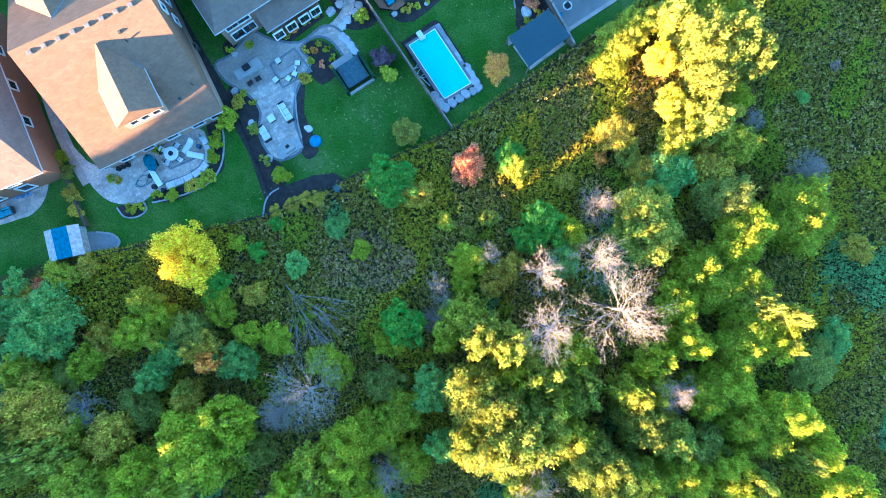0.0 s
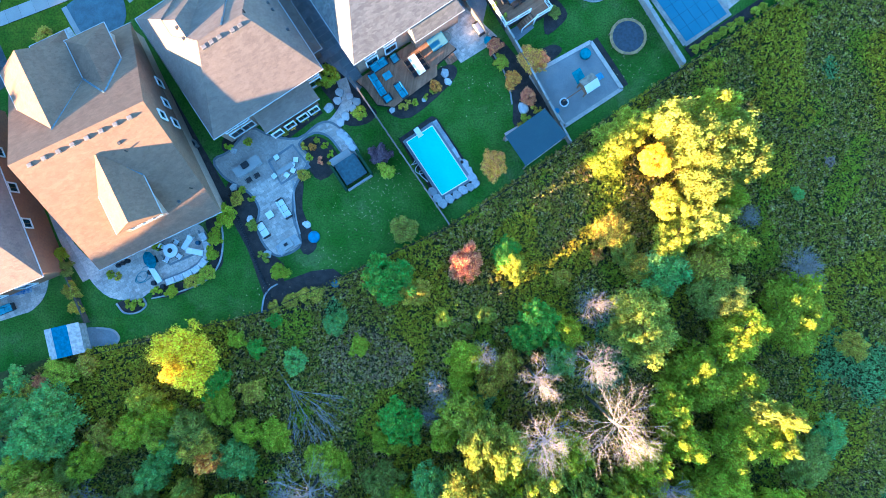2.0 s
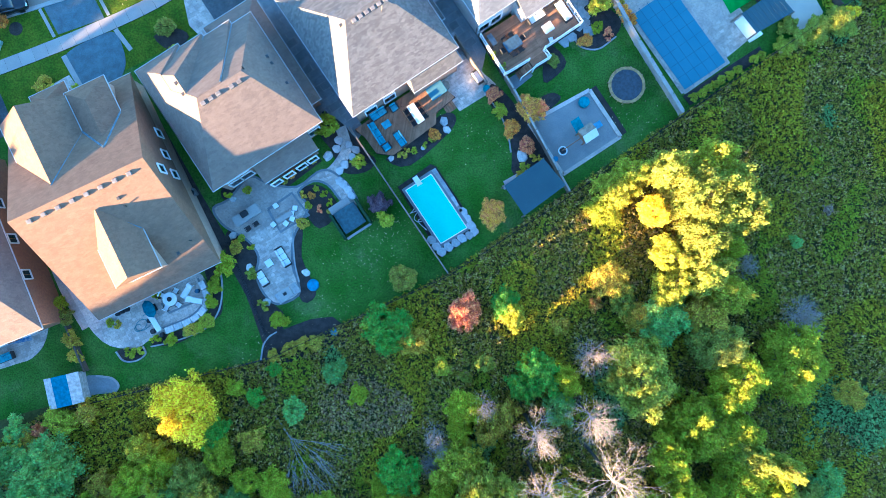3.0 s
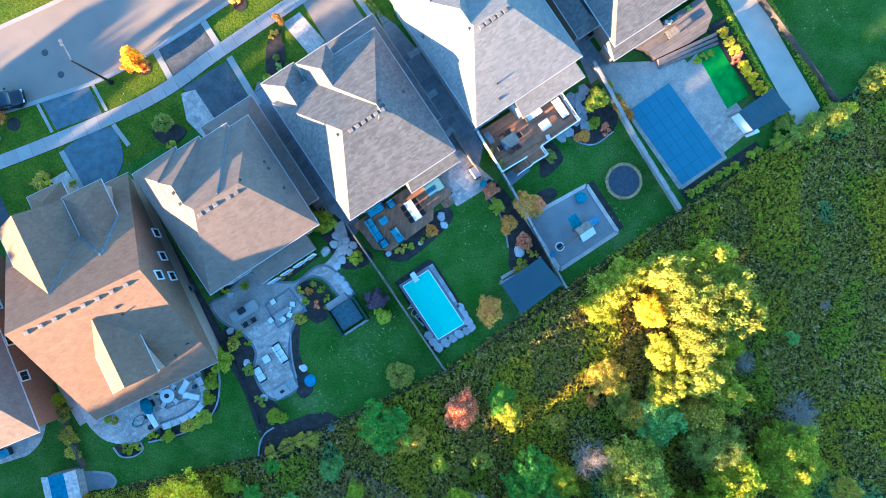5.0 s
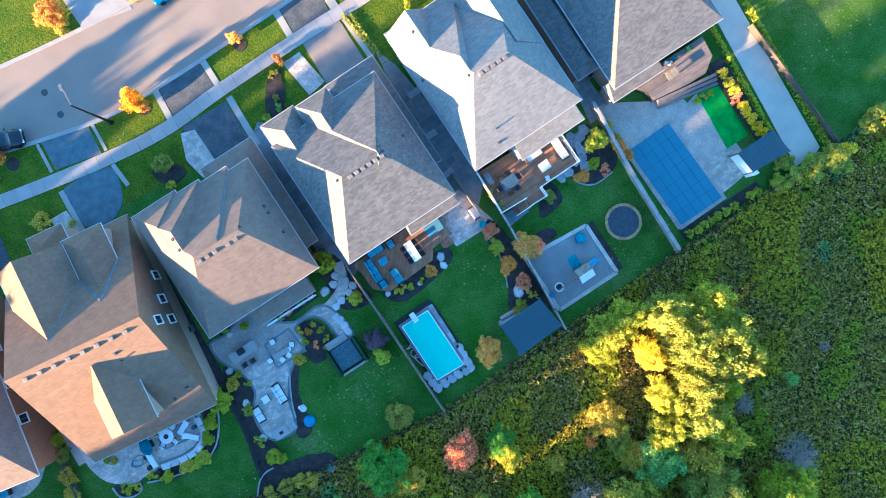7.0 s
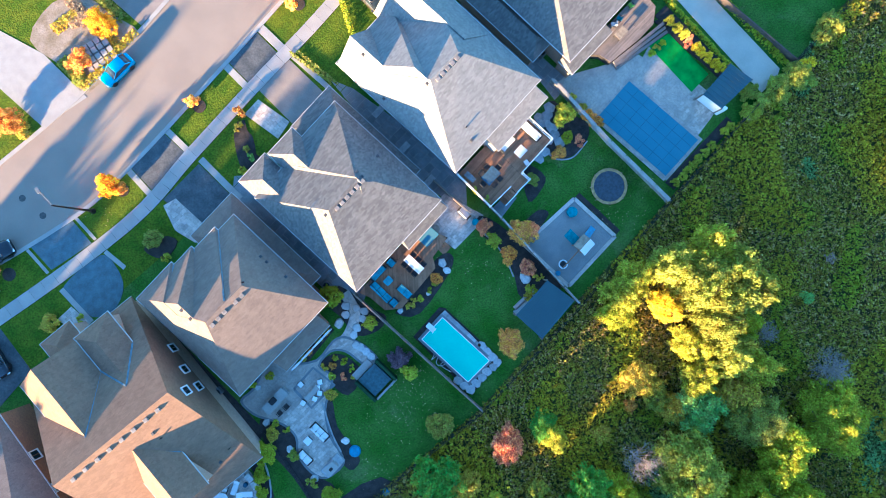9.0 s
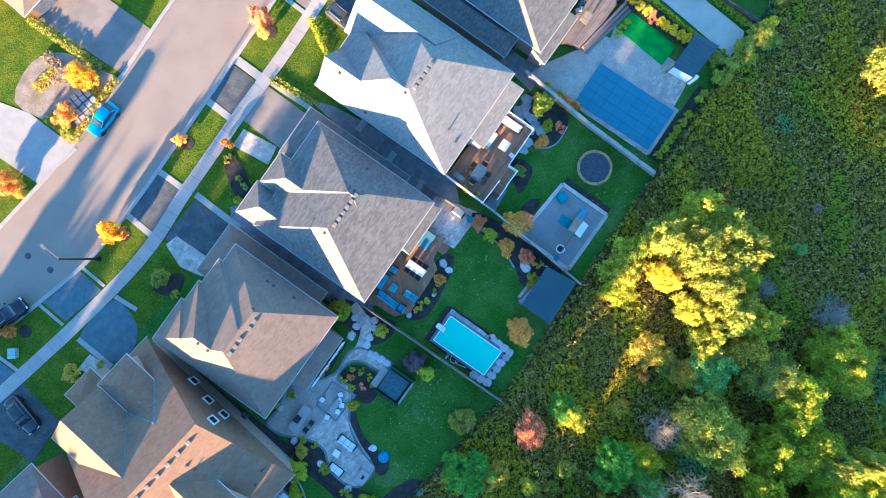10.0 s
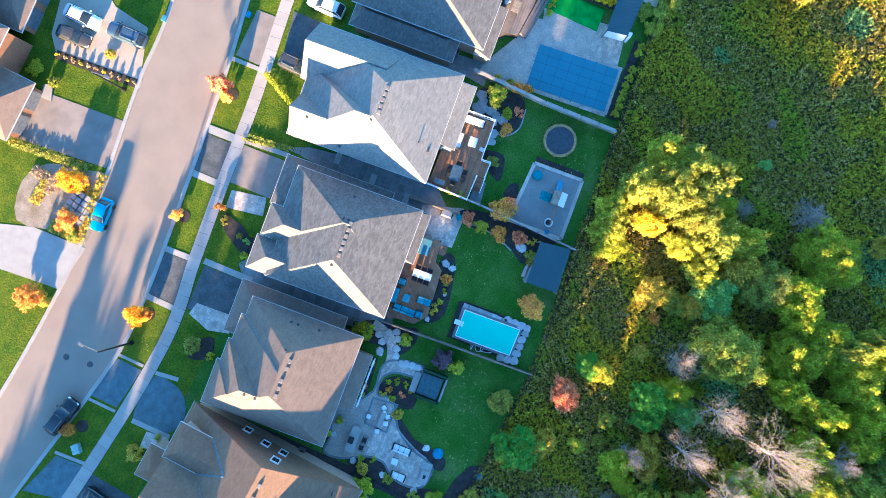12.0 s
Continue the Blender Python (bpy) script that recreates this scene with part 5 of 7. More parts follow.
def table(x, y, turn, w, d, h, top, label, z=0.0, name="garden_table"):
    base = place(name, x, y, turn, label, "table", "garden tables", z)
    part("tabletop", boxed(-w / 2, w / 2, -d / 2, d / 2, h - 0.06, h, 0.015), top, base)
    for sx in (-1, 1):
        for sy in (-1, 1):
            part("leg", boxed(sx * (w / 2 - 0.1) - 0.04, sx * (w / 2 - 0.1) + 0.04, sy * (d / 2 - 0.1) - 0.04, sy * (d / 2 - 0.1) + 0.04, 0, h - 0.06), M_BLACK, base)
    return base


def chair(x, y, turn, seat, label, z=0.0):
    base = place("garden_chair", x, y, turn, label, "chair", "garden chairs", z)
    part("seat", boxed(-0.27, 0.27, -0.27, 0.27, 0.38, 0.46, 0.03), seat, base)
    part("backrest", boxed(-0.27, 0.27, 0.22, 0.3, 0.46, 0.9, 0.03), seat, base)
    for sx in (-1, 1):
        part("armrest", boxed(sx * 0.3 - 0.03, sx * 0.3 + 0.03, -0.25, 0.28, 0.58, 0.63, 0.01), M_BLACK, base)
        for sy in (-1, 1):
            part("leg", boxed(sx * 0.25 - 0.025, sx * 0.25 + 0.025, sy * 0.23 - 0.025, sy * 0.23 + 0.025, 0, 0.38), M_BLACK, base)
    return base


def round_thing(name, x, y, r, h, material, label, category, z=0.0, r2=None, segs=20):
    bm = bmesh.new()
    bmesh.ops.create_cone(bm, cap_ends=True, segments=segs, radius1=r, radius2=r if r2 is None else r2, depth=h, matrix=Matrix.Translation((0, 0, h / 2)))
    bmesh.ops.bevel(bm, geom=[e for e in bm.edges if abs(e.verts[0].co.z - e.verts[1].co.z) < 1e-4], offset=min(0.04, h * 0.2), segments=2, affect="EDGES")
    me = bpy.data.meshes.new(name)
    bm.to_mesh(me)
    bm.free()
    me.materials.append(material)
    ob = tagged(new(name, me), label, category)
    ob.matrix_world = pose(x, y, z)
    return ob


STONES = []
for v in range(5):
    rng = np.random.default_rng(200 + v)
    bm = bmesh.new()
    bmesh.ops.create_icosphere(bm, subdivisions=2, radius=1)
    cuts = [Vector((math.cos(w), math.sin(w), 0.25)).normalized() for w in np.cumsum(rng.uniform(0.9, 1.6, 5))]
    for q in bm.verts:
        q.co += Vector(rng.normal(0, 0.05, 3))
        for w in cuts:
            over = q.co.dot(w) - 0.74
            if over > 0:
                q.co -= w * over
        q.co.z = max(-0.4, min(0.55, q.co.z))
    me = bpy.data.meshes.new("boulder")
    bm.to_mesh(me)
    bm.free()
    me.materials.append(M_ROCK)
    STONES.append(me)


def boulder(x, y, r, seed=0, z=0.03, flat=0.8):
    ob = tagged(new("boulder", STONES[seed % 5]), "pale weathered garden boulder", "boulder", "garden boulders")
    ob.matrix_world = pose(x, y, z + 0.12 * r * flat, 0, 0, seed * 47) @ Matrix.Diagonal((r * 0.95, r * 0.8, r * flat * 0.7, 1))
    return ob


def flagstone(x, y, r, seed, z0, z1, label="grey natural stone slab with broken edges", stone=M_WALL_STONE):
    """A thick irregular slab of stone with a chamfered rim."""
    rng = np.random.default_rng(300 + seed)
    w = np.linspace(0, math.tau, 6, endpoint=False) + rng.uniform(-0.28, 0.28, 6) + seed
    k = r * rng.uniform(0.82, 1.08, 6)
    loop = [(a * 0.92 * math.cos(q), a * math.sin(q)) for a, q in zip(k, w)]
    v = [(u, s_, z0) for u, s_ in loop] + [(u, s_, z1 - 0.05) for u, s_ in loop] + [(u * 0.92, s_ * 0.92, z1) for u, s_ in loop]
    f = [tuple(range(12, 18))] + [(o + i, o + (i + 1) % 6, o + 6 + (i + 1) % 6, o + 6 + i) for o in (0, 6) for i in range(6)]
    ob = tagged(new("flagstone", mesh("flagstone", v, f, stone)), label, "stone", "natural stone slabs")
    ob.matrix_world = pose(x, y, 0, 0, 0, 33 + (seed * 29) % 20)
    return ob


# brown house's terrace
cx = (-28.75, 11.25)
k = place("garden_table", *cx, 20, "round white garden table with a dark fire bowl", "table", z=0.1)
for name_, r0, r1, z0, z1, m_ in (("foot", 0.34, 0.3, 0, 0.06, M_CUSHION_W), ("pedestal", 0.1, 0.1, 0.06, 0.68, M_CUSHION_W), ("tabletop", 0.78, 0.76, 0.68, 0.74, M_CUSHION_W), ("fire_bowl", 0.24, 0.27, 0.742, 0.84, M_BLACK)):
    bm = bmesh.new()
    bmesh.ops.create_cone(bm, cap_ends=True, segments=24, radius1=r0, radius2=r1, depth=z1 - z0, matrix=Matrix.Translation((0, 0, (z0 + z1) / 2)))
    part(name_, bm, m_, k, "dark fire bowl" if m_ is M_BLACK else "")
for q in (58, 155, 245, 325):
    chair(cx[0] + 1.05 * math.cos(radians(q)), cx[1] + 1.05 * math.sin(radians(q)), q - 90, M_CUSHION_W, "white garden chair round the fire table", 0.1)


def lounger(x, y, turn, z=0.1):
    """A sun lounger with a slatted frame, four legs and a raised back."""
    k = place("sun_lounger", x, y, turn, "white sun lounger with raised back on the terrace", "sun lounger", "terrace loungers", z)
    part("mattress", cushion(1.25, 0.62, 0.3, 0.4, 0.3), M_CUSHION_W, k)
    bm = bmesh.new()
    box(bm, -0.62, 0, -0.31, 0.31, 0, 0.1, Matrix.Translation((-0.33, 0, 0.3)) @ Matrix.Rotation(radians(32), 4, "Y"), 0.03)
    part("backrest", bm, M_CUSHION_W, k)
    for sy in (-0.29, 0.29):
        part("rail", boxed(-0.9, 0.95, sy - 0.025, sy + 0.025, 0.24, 0.298), M_WHITE, k)
        for sx in (-0.8, 0.82):
            part("leg", boxed(sx - 0.03, sx + 0.03, sy - 0.03, sy + 0.03, 0, 0.24), M_WHITE, k)


lounger(-27.06, 12.17, 238)
lounger(-26.26, 11.12, 349)
round_thing("side_table", -25.95, 12.1, 0.24, 0.45, M_NAVY, "small round dark blue side table", "table", 0.1)
# parasol folded under its cover, leaning low over the terrace
k = place("covered_parasol", -30.83, 10.21, 118, "folded parasol under a teal fabric cover", "parasol", z=0.1)
bm = bmesh.new()
bmesh.ops.create_uvsphere(bm, u_segments=20, v_segments=10, radius=1.0)
for v in bm.verts:
    pleat = 1 + 0.05 * math.cos(8 * math.atan2(v.co.y, v.co.x))
    v.co = Vector((v.co.x * 1.0 * pleat, v.co.y * 0.62 * pleat, max(v.co.z, -0.1) * 0.5 + 1.0))
part("cover", bm, mat("teal_fabric", (0.02, 0.15, 0.21), 0.85, fine=20, spread=0.15, bump=0.2), k)
part("pole", boxed(-0.04, 0.04, -0.04, 0.04, 0.08, 0.98), M_STEEL, k)
part("base_plate", boxed(-0.4, 0.4, -0.4, 0.4, 0, 0.08, 0.02), M_BLACK, k)
# low seat wall of cut blocks round the edge
SEAT_WALL = smooth_line([(-29.4, 7.75), (-28.3, 8.16), (-26.9, 8.75), (-25.75, 9.5), (-25.08, 10.4), (-24.9, 11.3), (-25.15, 12.3), (-25.6, 13.2)], 8)
run = [0.0]
for a_, b_ in zip(SEAT_WALL, SEAT_WALL[1:]):
    run.append(run[-1] + math.hypot(b_[0] - a_[0], b_[1] - a_[1]))
for i in range(8):
    d_ = (i + 0.5) * run[-1] / 8
    x, y = np.interp(d_, run, [p[0] for p in SEAT_WALL]), np.interp(d_, run, [p[1] for p in SEAT_WALL])
    x2, y2 = np.interp(d_ + 0.2, run, [p[0] for p in SEAT_WALL]), np.interp(d_ + 0.2, run, [p[1] for p in SEAT_WALL])
    k = place("stone_block", x, y, math.degrees(math.atan2(y2 - y, x2 - x)), "cut pale stone block of the low seat wall", "stone block", "seat wall blocks", 0.1)
    part("block", boxed(-run[-1] / 16 + 0.03, run[-1] / 16 - 0.03, -0.36, 0.34, 0, 0.4 + 0.02 * (i % 3), 0.06), M_ROCK, k)
slab("terrace_band", strip([(p[0] - 0.55 * 0.75, p[1] + 0.3) for p in SEAT_WALL], 0.2, 0, 0), -0.1, 0.125, M_PAVER_DARK, "dark paver band along the seat wall", "paving band", "structure")
slab("terrace_band", strip([(-30.0, 10.75), (-29.1, 9.7), (-26.0, 11.05)], 0.24, 0, 0), -0.1, 0.128, M_PAVER_DARK, "dark paver band in the terrace", "paving band", "structure")
k = place("low_wall", -30.5, 8.68, 122, "low pale stone wall with a smooth top", "wall", z=0.1)
part("body", boxed(-1.0, 1.0, -0.26, 0.26, 0, 0.45, 0.02), M_WALL_STONE, k)
part("coping", boxed(-1.04, 1.04, -0.3, 0.3, 0.452, 0.52, 0.02), M_CUSHION_W, k, "white smooth coping")
for i, (x, y, r) in enumerate(((-31.1, 8.88, 0.28), (-30.72, 7.7, 0.28), (-34.6, 9.62, 0.24), (-34.1, 9.85, 0.22), (-33.6, 10.1, 0.26), (-29.75, 7.35, 0.24), (-30.2, 11.5, 0.3))):
    round_thing("planter", x, y, r, 0.45, M_BLACK, "small dark planter on the terrace", "planter", 0.1)
k = place("hose_coil", -32.5, 8.0, 40, "turquoise garden hose lying loose on the terrace", "hose", z=0.1)
hose = [((0.45 + 0.05 * q) * math.cos(q) + 0.08 * q, (0.3 + 0.03 * q) * math.sin(q), 0.05) for q in np.linspace(0, 14, 60)]
pipe_ = new("coil", limb_mesh("coil", [(hose[i], hose[i + 1], 0.035, 0.035) for i in range(59)], M_TEAL, 5))
pipe_.parent = k
# brick house's terrace
slab("rug", [(-47.91, 8.31), (-44.52, 9.05), (-44.06, 6.70), (-47.88, 5.96)], 0.1, 0.115, M_RUG, "blue and white patterned outdoor rug", "rug")
table(-46.17, 7.44, 22, 2.2, 1.2, 0.5, M_TAN, "low tan table on the patterned rug", 0.115)
sofa(-46.76, 4.85, 22, 1.7, M_CUSHION_B, "blue covered garden lounge", 0.1)
# garden shed by the meadow
shed = place("garden_shed", -39.5, 1.58, 103, "small garden shed with white roof slopes and a teal roof panel", "shed")
part("wall", boxed(-1.5, 1.5, -1.6, 1.6, 0, 1.75), M_SHED_WALL, shed)
part("roof_panel", boxed(-1.65, 1.65, -0.83, 0.83, 2.2, 2.28, 0.02), mat("teal_roofing", (0.02, 0.2, 0.3), 0.85, spread=0.1, bump=0.1), shed, "flat teal roofing panel")
for s_ in (-1, 1):
    bm = bmesh.new()
    box(bm, -1.65, 1.65, 0, 1.12, -0.04, 0.04, Matrix.Translation((0, s_ * 0.84, 2.24)) @ Matrix.Rotation(radians(-24 if s_ > 0 else 204), 4, "X"))
    bmesh.ops.recalc_face_normals(bm, faces=bm.faces)
    part("roof_slope", bm, M_SHED_ROOF, shed, "white sheet roof slope")

slab("shed_apron", rounded([(-39.13, 2.49), (-37.05, 2.86), (-35.34, 2.62), (-34.60, 1.75), (-34.96, 1.02), (-37.04, 0.77), (-39.36, 0.28)], 3), -0.2, 0.08, M_PAVER_DARK, "grey paved apron beside the garden shed", "paving", "structure")
slab("apron_edge", strip(smooth_line([(-37.05, 2.80), (-35.34, 2.55), (-34.60, 1.75), (-34.96, 0.95)]), 0.2, 0, 0), -0.1, 0.16, M_CONC, "pale curved kerb of the shed apron", "edging", "structure")
# stone terrace of the taupe house
for x, y, w, d in ((-20.46, 20.41, 2.9, 1.0),):
    k = place("kitchen_island", x, y, 33, "pale stone outdoor kitchen island with a dark grill", "kitchen island")
    part("body", boxed(-1.5, 1.5, -0.5, 0.5, 0, 0.9, 0.02), M_WALL_STONE, k)
    part("worktop", boxed(-1.56, 1.56, -0.56, 0.56, 0.902, 0.96, 0.015), M_CONC, k, "pale stone slab top")
    part("grill", boxed(-0.5, 0.35, -0.15, 0.52, 0.962, 1.3, 0.12), M_BLACK, k, "black dome grill")
for x, y in ([(-20.36, 18.97), (-19.49, 19.47)]):
    chair(x, y, 213, M_DARK_WICKER, "dark bar chair at the outdoor kitchen", 0.1)
table(-16.37, 20.21, 33, 1.9, 0.55, 0.5, M_CONC, "long low pale table on the terrace", 0.1)
for i, (x, y) in enumerate([(-17.38, 21.46), (-17.62, 19.40), (-16.25, 19.53), (-15.56, 20.03), (-15.63, 20.65), (-15.26, 21.21)]):
    k = place("stool", x, y, 33 + 11 * i, "square white cushioned stool", "stool", "terrace stools", 0.1)
    part("cushion", cushion(0.56, 0.56, 0.3, 0.44), M_CUSHION_W, k)
    part("base", boxed(-0.26, 0.26, -0.26, 0.26, 0, 0.3, 0.02), M_DARK_WICKER, k)
slab("terrace_band", strip([(-18.31, 21.09), (-15.70, 22.90), (-13.82, 20.47), (-16.93, 18.59), (-18.31, 21.09)], 0.3, 0, 0), -0.1, 0.125, M_PAVER_DARK, "dark paver band in the terrace", "paving band", "structure")
sofa(-16.54, 15.85, 122, 2.1, M_CUSHION_W, "white cushioned outdoor sofa", 0.1, seats=3)
sofa(-18.83, 13.49, 302, 1.6, M_CUSHION_W, "white cushioned outdoor sofa", 0.1)
k = place("ottoman", -18.09, 15.17, 33, "square white cushioned ottoman", "ottoman", z=0.1)
part("cushion", cushion(0.8, 0.8, 0.25, 0.42), M_CUSHION_W, k)
part("base", boxed(-0.38, 0.38, -0.38, 0.38, 0, 0.25, 0.02), M_DARK_WICKER, k)
k = place("fireplace", -16.03, 11.88, 33, "pale stone outdoor fireplace with chimney block", "fireplace")
part("hearth", boxed(-1.3, 1.3, -0.6, 0.6, 0, 0.6, 0.03), M_WALL_STONE, k)
part("chimney", boxed(-0.6, 0.6, -0.45, 0.45, 0.602, 1.5, 0.03), M_CONC, k)
part("cap", boxed(-0.7, 0.7, -0.52, 0.52, 1.502, 1.6, 0.02), M_CONC, k)
part("flue", boxed(-0.2, 0.2, -0.16, 0.16, 1.602, 1.72), M_BLACK, k)
k = place("hot_tub", -9.2, 20.1, 33, "square hot tub under a dark blue-grey cover", "hot tub")
part("cabinet", boxed(-1.28, 1.28, -1.25, 1.25, 0, 0.8, 0.05), M_DARK_WICKER, k)
part("cover", boxed(-1.33, 1.33, -1.3, 1.3, 0.802, 0.94, 0.04), mat("spa_cover", (0.05, 0.1, 0.12), 0.7, spread=0.1, bump=0.1), k)
part("step", boxed(-1.5, 1.0, 1.36, 2.2, 0, 0.5, 0.03), M_CONC, k)
part("rear_step", boxed(-1.5, 1.6, -1.85, -1.6, 0, 0.5, 0.03), M_CONC, k)
for x0 in (-1.75, 1.5):
    part("screen", boxed(x0, x0 + 0.28, -1.7, 1.4, 0, 1.3, 0.02), mat("green_screen", (0.025, 0.065, 0.03), 0.85, spread=0.2, bump=0.2), k, "dark green privacy screen")
for i, (x, y, r) in enumerate(((-22.18, 22.21, 0.5), (-22.16, 18.22, 0.6), (-20.33, 14.67, 0.6), (-14.10, 14.11, 0.6), (-18.44, 10.88, 0.65), (-11.72, 27.03, 0.75),
                               (1.11, 30.87, 0.7), (1.43, 29.93, 0.6), (-1.20, 27.92, 0.4), (-4.71, 26.79, 0.5), (9.79, 26.99, 0.9), (10.23, 25.23, 0.6))):
    boulder(x, y, r, i)
for i, (x, y) in enumerate([(-10.54, 28.72), (-10.79, 27.78), (-8.66, 27.66), (-9.03, 26.91), (-9.84, 26.03), (-10.40, 25.40), (-10.46, 24.21), (-10.02, 23.84), (-9.52, 23.28), (-9.08, 22.65), (-9.41, 28.22)]):
    flagstone(x, y, 0.55, i + 20, 0.0, 0.2 + 0.013 * i, "pale natural stone slab beside the garden path", M_ROCK)
paved("side_path", strip(smooth_line([(-12.90, 24.65), (-11.40, 25.21), (-10.28, 26.47), (-9.72, 27.72), (-9.92, 28.97), (-10.36, 30.23)]), 1.2, 0, 0), 33, 0.45, 0.3, 0.108, M_PAVER, "grey paver path along the house", "path", limit=60)
round_thing("blue_ball", -13.34, 12.74, 0.7, 0.25, M_BLUE, "round blue plastic cover on the grass", "cover", 0.03, 0.6)
round_thing("blue_pot", -10.97, 7.59, 0.42, 0.45, M_BLUE, "round blue glazed pot in the mulch", "pot", 0.06, 0.36)

# grey house: deck, seats and pool
DECK = [(-8.72, 29.86), (-4.50, 32.85), (-0.33, 35.61), (2.35, 33.49), (0.24, 31.74), (0.24, 30.49), (-4.49, 27.00), (-6.35, 27.25), (-7.60, 28.99)]
deck = slab("deck", DECK, 0.0, 0.47, M_SOIL, "brown wooden deck with diagonal boards", "deck", "structure")
PAVING.append(("board", DECK, 80, 5.5, 0.15, 0.475, 0.5, M_WOOD, deck, 0.012, 200, False))
table(-1.98, 31.48, 124, 2.3, 0.9, 0.75, M_CUSHION_W, "white topped dining table on the deck", 0.5)
for i in range(3):
    for sgn, t in ((-1, 34), (1, 214)):
        px, py = (-1.98, 31.48)
        px += (i - 1) * 0.75 * math.cos(radians(124)) + sgn * 0.75 * math.cos(radians(34))
        py += (i - 1) * 0.75 * math.sin(radians(124)) + sgn * 0.75 * math.sin(radians(34))
        chair(px, py, 34 + (90 if sgn < 0 else 270), M_BLACK, "dark metal dining chair on the deck", 0.5)
sofa(-6.25, 29.35, 122, 2.7, M_CUSHION_B, "blue cushioned outdoor sectional sofa", 0.5, seats=3)
sofa(-6.1, 31.5, 34, 1.9, M_CUSHION_B, "blue cushioned outdoor sectional sofa", 0.5)
sofa(-5.19, 27.89, 214, 0.8, M_CUSHION_B, "blue cushioned outdoor armchair", 0.5, seats=1)
sofa(-3.71, 28.76, 304, 1.7, M_CUSHION_B, "blue cushioned outdoor lounge", 0.5)
table(-5.20, 30.36, 34, 0.95, 0.8, 0.4, M_CUSHION_B, "low blue table between the sofas", 0.5)
sofa(-4.40, 32.22, 34, 0.75, M_CUSHION_B, "blue cushioned outdoor armchair", 0.5, seats=1)
k = place("swim_spa", 0.23, 34.16, 34, "square spa with bright blue cover", "hot tub", z=0.1)
part("cabinet", boxed(-0.95, 0.95, -0.75, 0.75, 0, 0.7, 0.04), M_DARK_WICKER, k)
part("cover", boxed(-1, 1, -0.8, 0.8, 0.702, 0.85, 0.04), M_COVER, k)
round_thing("side_table", 1.23, 34.74, 0.5, 0.6, M_TAN, "round tan table on the patio", "table", 0.1)
stairs = place("deck_stairs", 1.11, 32.43, 124, "dark wooden stairs down from the deck", "stairs")
for i in range(4):
    part("tread", boxed(-0.85, 0.85, -1.1 + 0.3 * i, -0.82 + 0.3 * i, 0, 0.42 - 0.11 * i, 0.01), M_WOOD, stairs)
sofa(4.85, 35.74, 124, 1.3, M_CUSHION_W, "white patio bench by the fence", 0.1, seats=1)
round_thing("turquoise_pot", 5.80, 34.45, 0.4, 0.5, M_TEAL, "turquoise round pot on the patio", "pot", 0.1)

WATER = [(-3.11, 23.15), (-0.31, 24.95), (3.62, 19.05), (0.76, 17.32)]
pool = slab("pool_basin", [(-3.56, 23.25), (-0.32, 25.44), (4.13, 19.02), (0.70, 16.78)], 0.0, 0.42, M_PAVER_DARK, "raised rectangular swimming pool basin", "pool", "structure")
M_WATER = mat("pool_water", (0.0, 0.6, 0.42), 0.12, second=(0.0, 0.55, 0.4), scale=0.5, fine=6, spread=0.05, bump=0.06)
slab("pool_water", WATER, 0.41, 0.5, M_WATER, "bright turquoise pool water", "water", "structure")
for a, b in zip(WATER, WATER[1:] + WATER[:1]):
    slab("pool_rim", strip([a, b], 0.1, 0, 0), 0.4, 0.54, M_WHITE, "white pool rim", "rim", "structure")
slab("pool_surround", [(-4.01, 23.60), (-0.38, 26.11), (0.24, 25.86), (5.01, 18.67), (0.76, 15.74), (-0.24, 17.49)], -0.2, 0.12, M_SOIL, "dark gravel round the pool", "surround", "structure")
for i, (x, y) in enumerate([(0.12, 25.23), (0.43, 24.72), (0.75, 24.22), (1.12, 23.72), (1.44, 23.22), (1.75, 22.72), (2.13, 22.16), (2.44, 21.60), (2.76, 21.10)]):
    k = slab("coping_stone", strip([(x - 0.19, y + 0.3), (x + 0.19, y - 0.3)], 0.5, 0, 0), 0.0, 0.4, M_WALL_STONE, "grey stone coping block beside the pool", "stone")
    k["group"] = "pool coping stones"
for i, (x, y) in enumerate([(3.20, 20.78), (3.64, 20.03), (4.08, 19.34), (4.45, 18.66), (3.89, 18.22), (3.08, 17.91), (2.32, 17.41), (1.57, 16.91), (0.82, 16.41), (0.26, 16.97), (-0.31, 17.72)]):
    flagstone(x, y, 0.6, i, 0.0, 0.4 + 0.011 * i)
k = place("pool_ladder", -1.86, 24.22, 124, "white pool step at the pool's edge", "ladder", z=0.4)
part("step", boxed(-0.5, 0.5, -0.3, 0.3, 0.1, 0.35, 0.05), M_CUSHION_W, k)
part("side", boxed(-0.6, -0.5, -0.35, 0.35, 0.1, 0.6, 0.03), M_WHITE, k)
hose = bpy.data.curves.new("hose", "CURVE")
hose.dimensions, hose.bevel_depth = "3D", 0.035
sp = hose.splines.new("POLY")
hx = np.linspace(0, 1, 40)
sp.points.add(39)
for i, h_ in enumerate(hx):
    sp.points[i].co = (2.9 * h_ * 0.55 + 0.35 * math.sin(h_ * 22), -2.9 * h_ * 0.85 + 0.35 * math.cos(h_ * 17), 0.1 + 0.05 * math.sin(h_ * 9), 1)
hose.materials.append(M_CUSHION_W)
tagged(new("hose", hose), "coiled white pool hose on dark gravel", "hose").matrix_world = pose(-2.63, 21.47, 0.12)


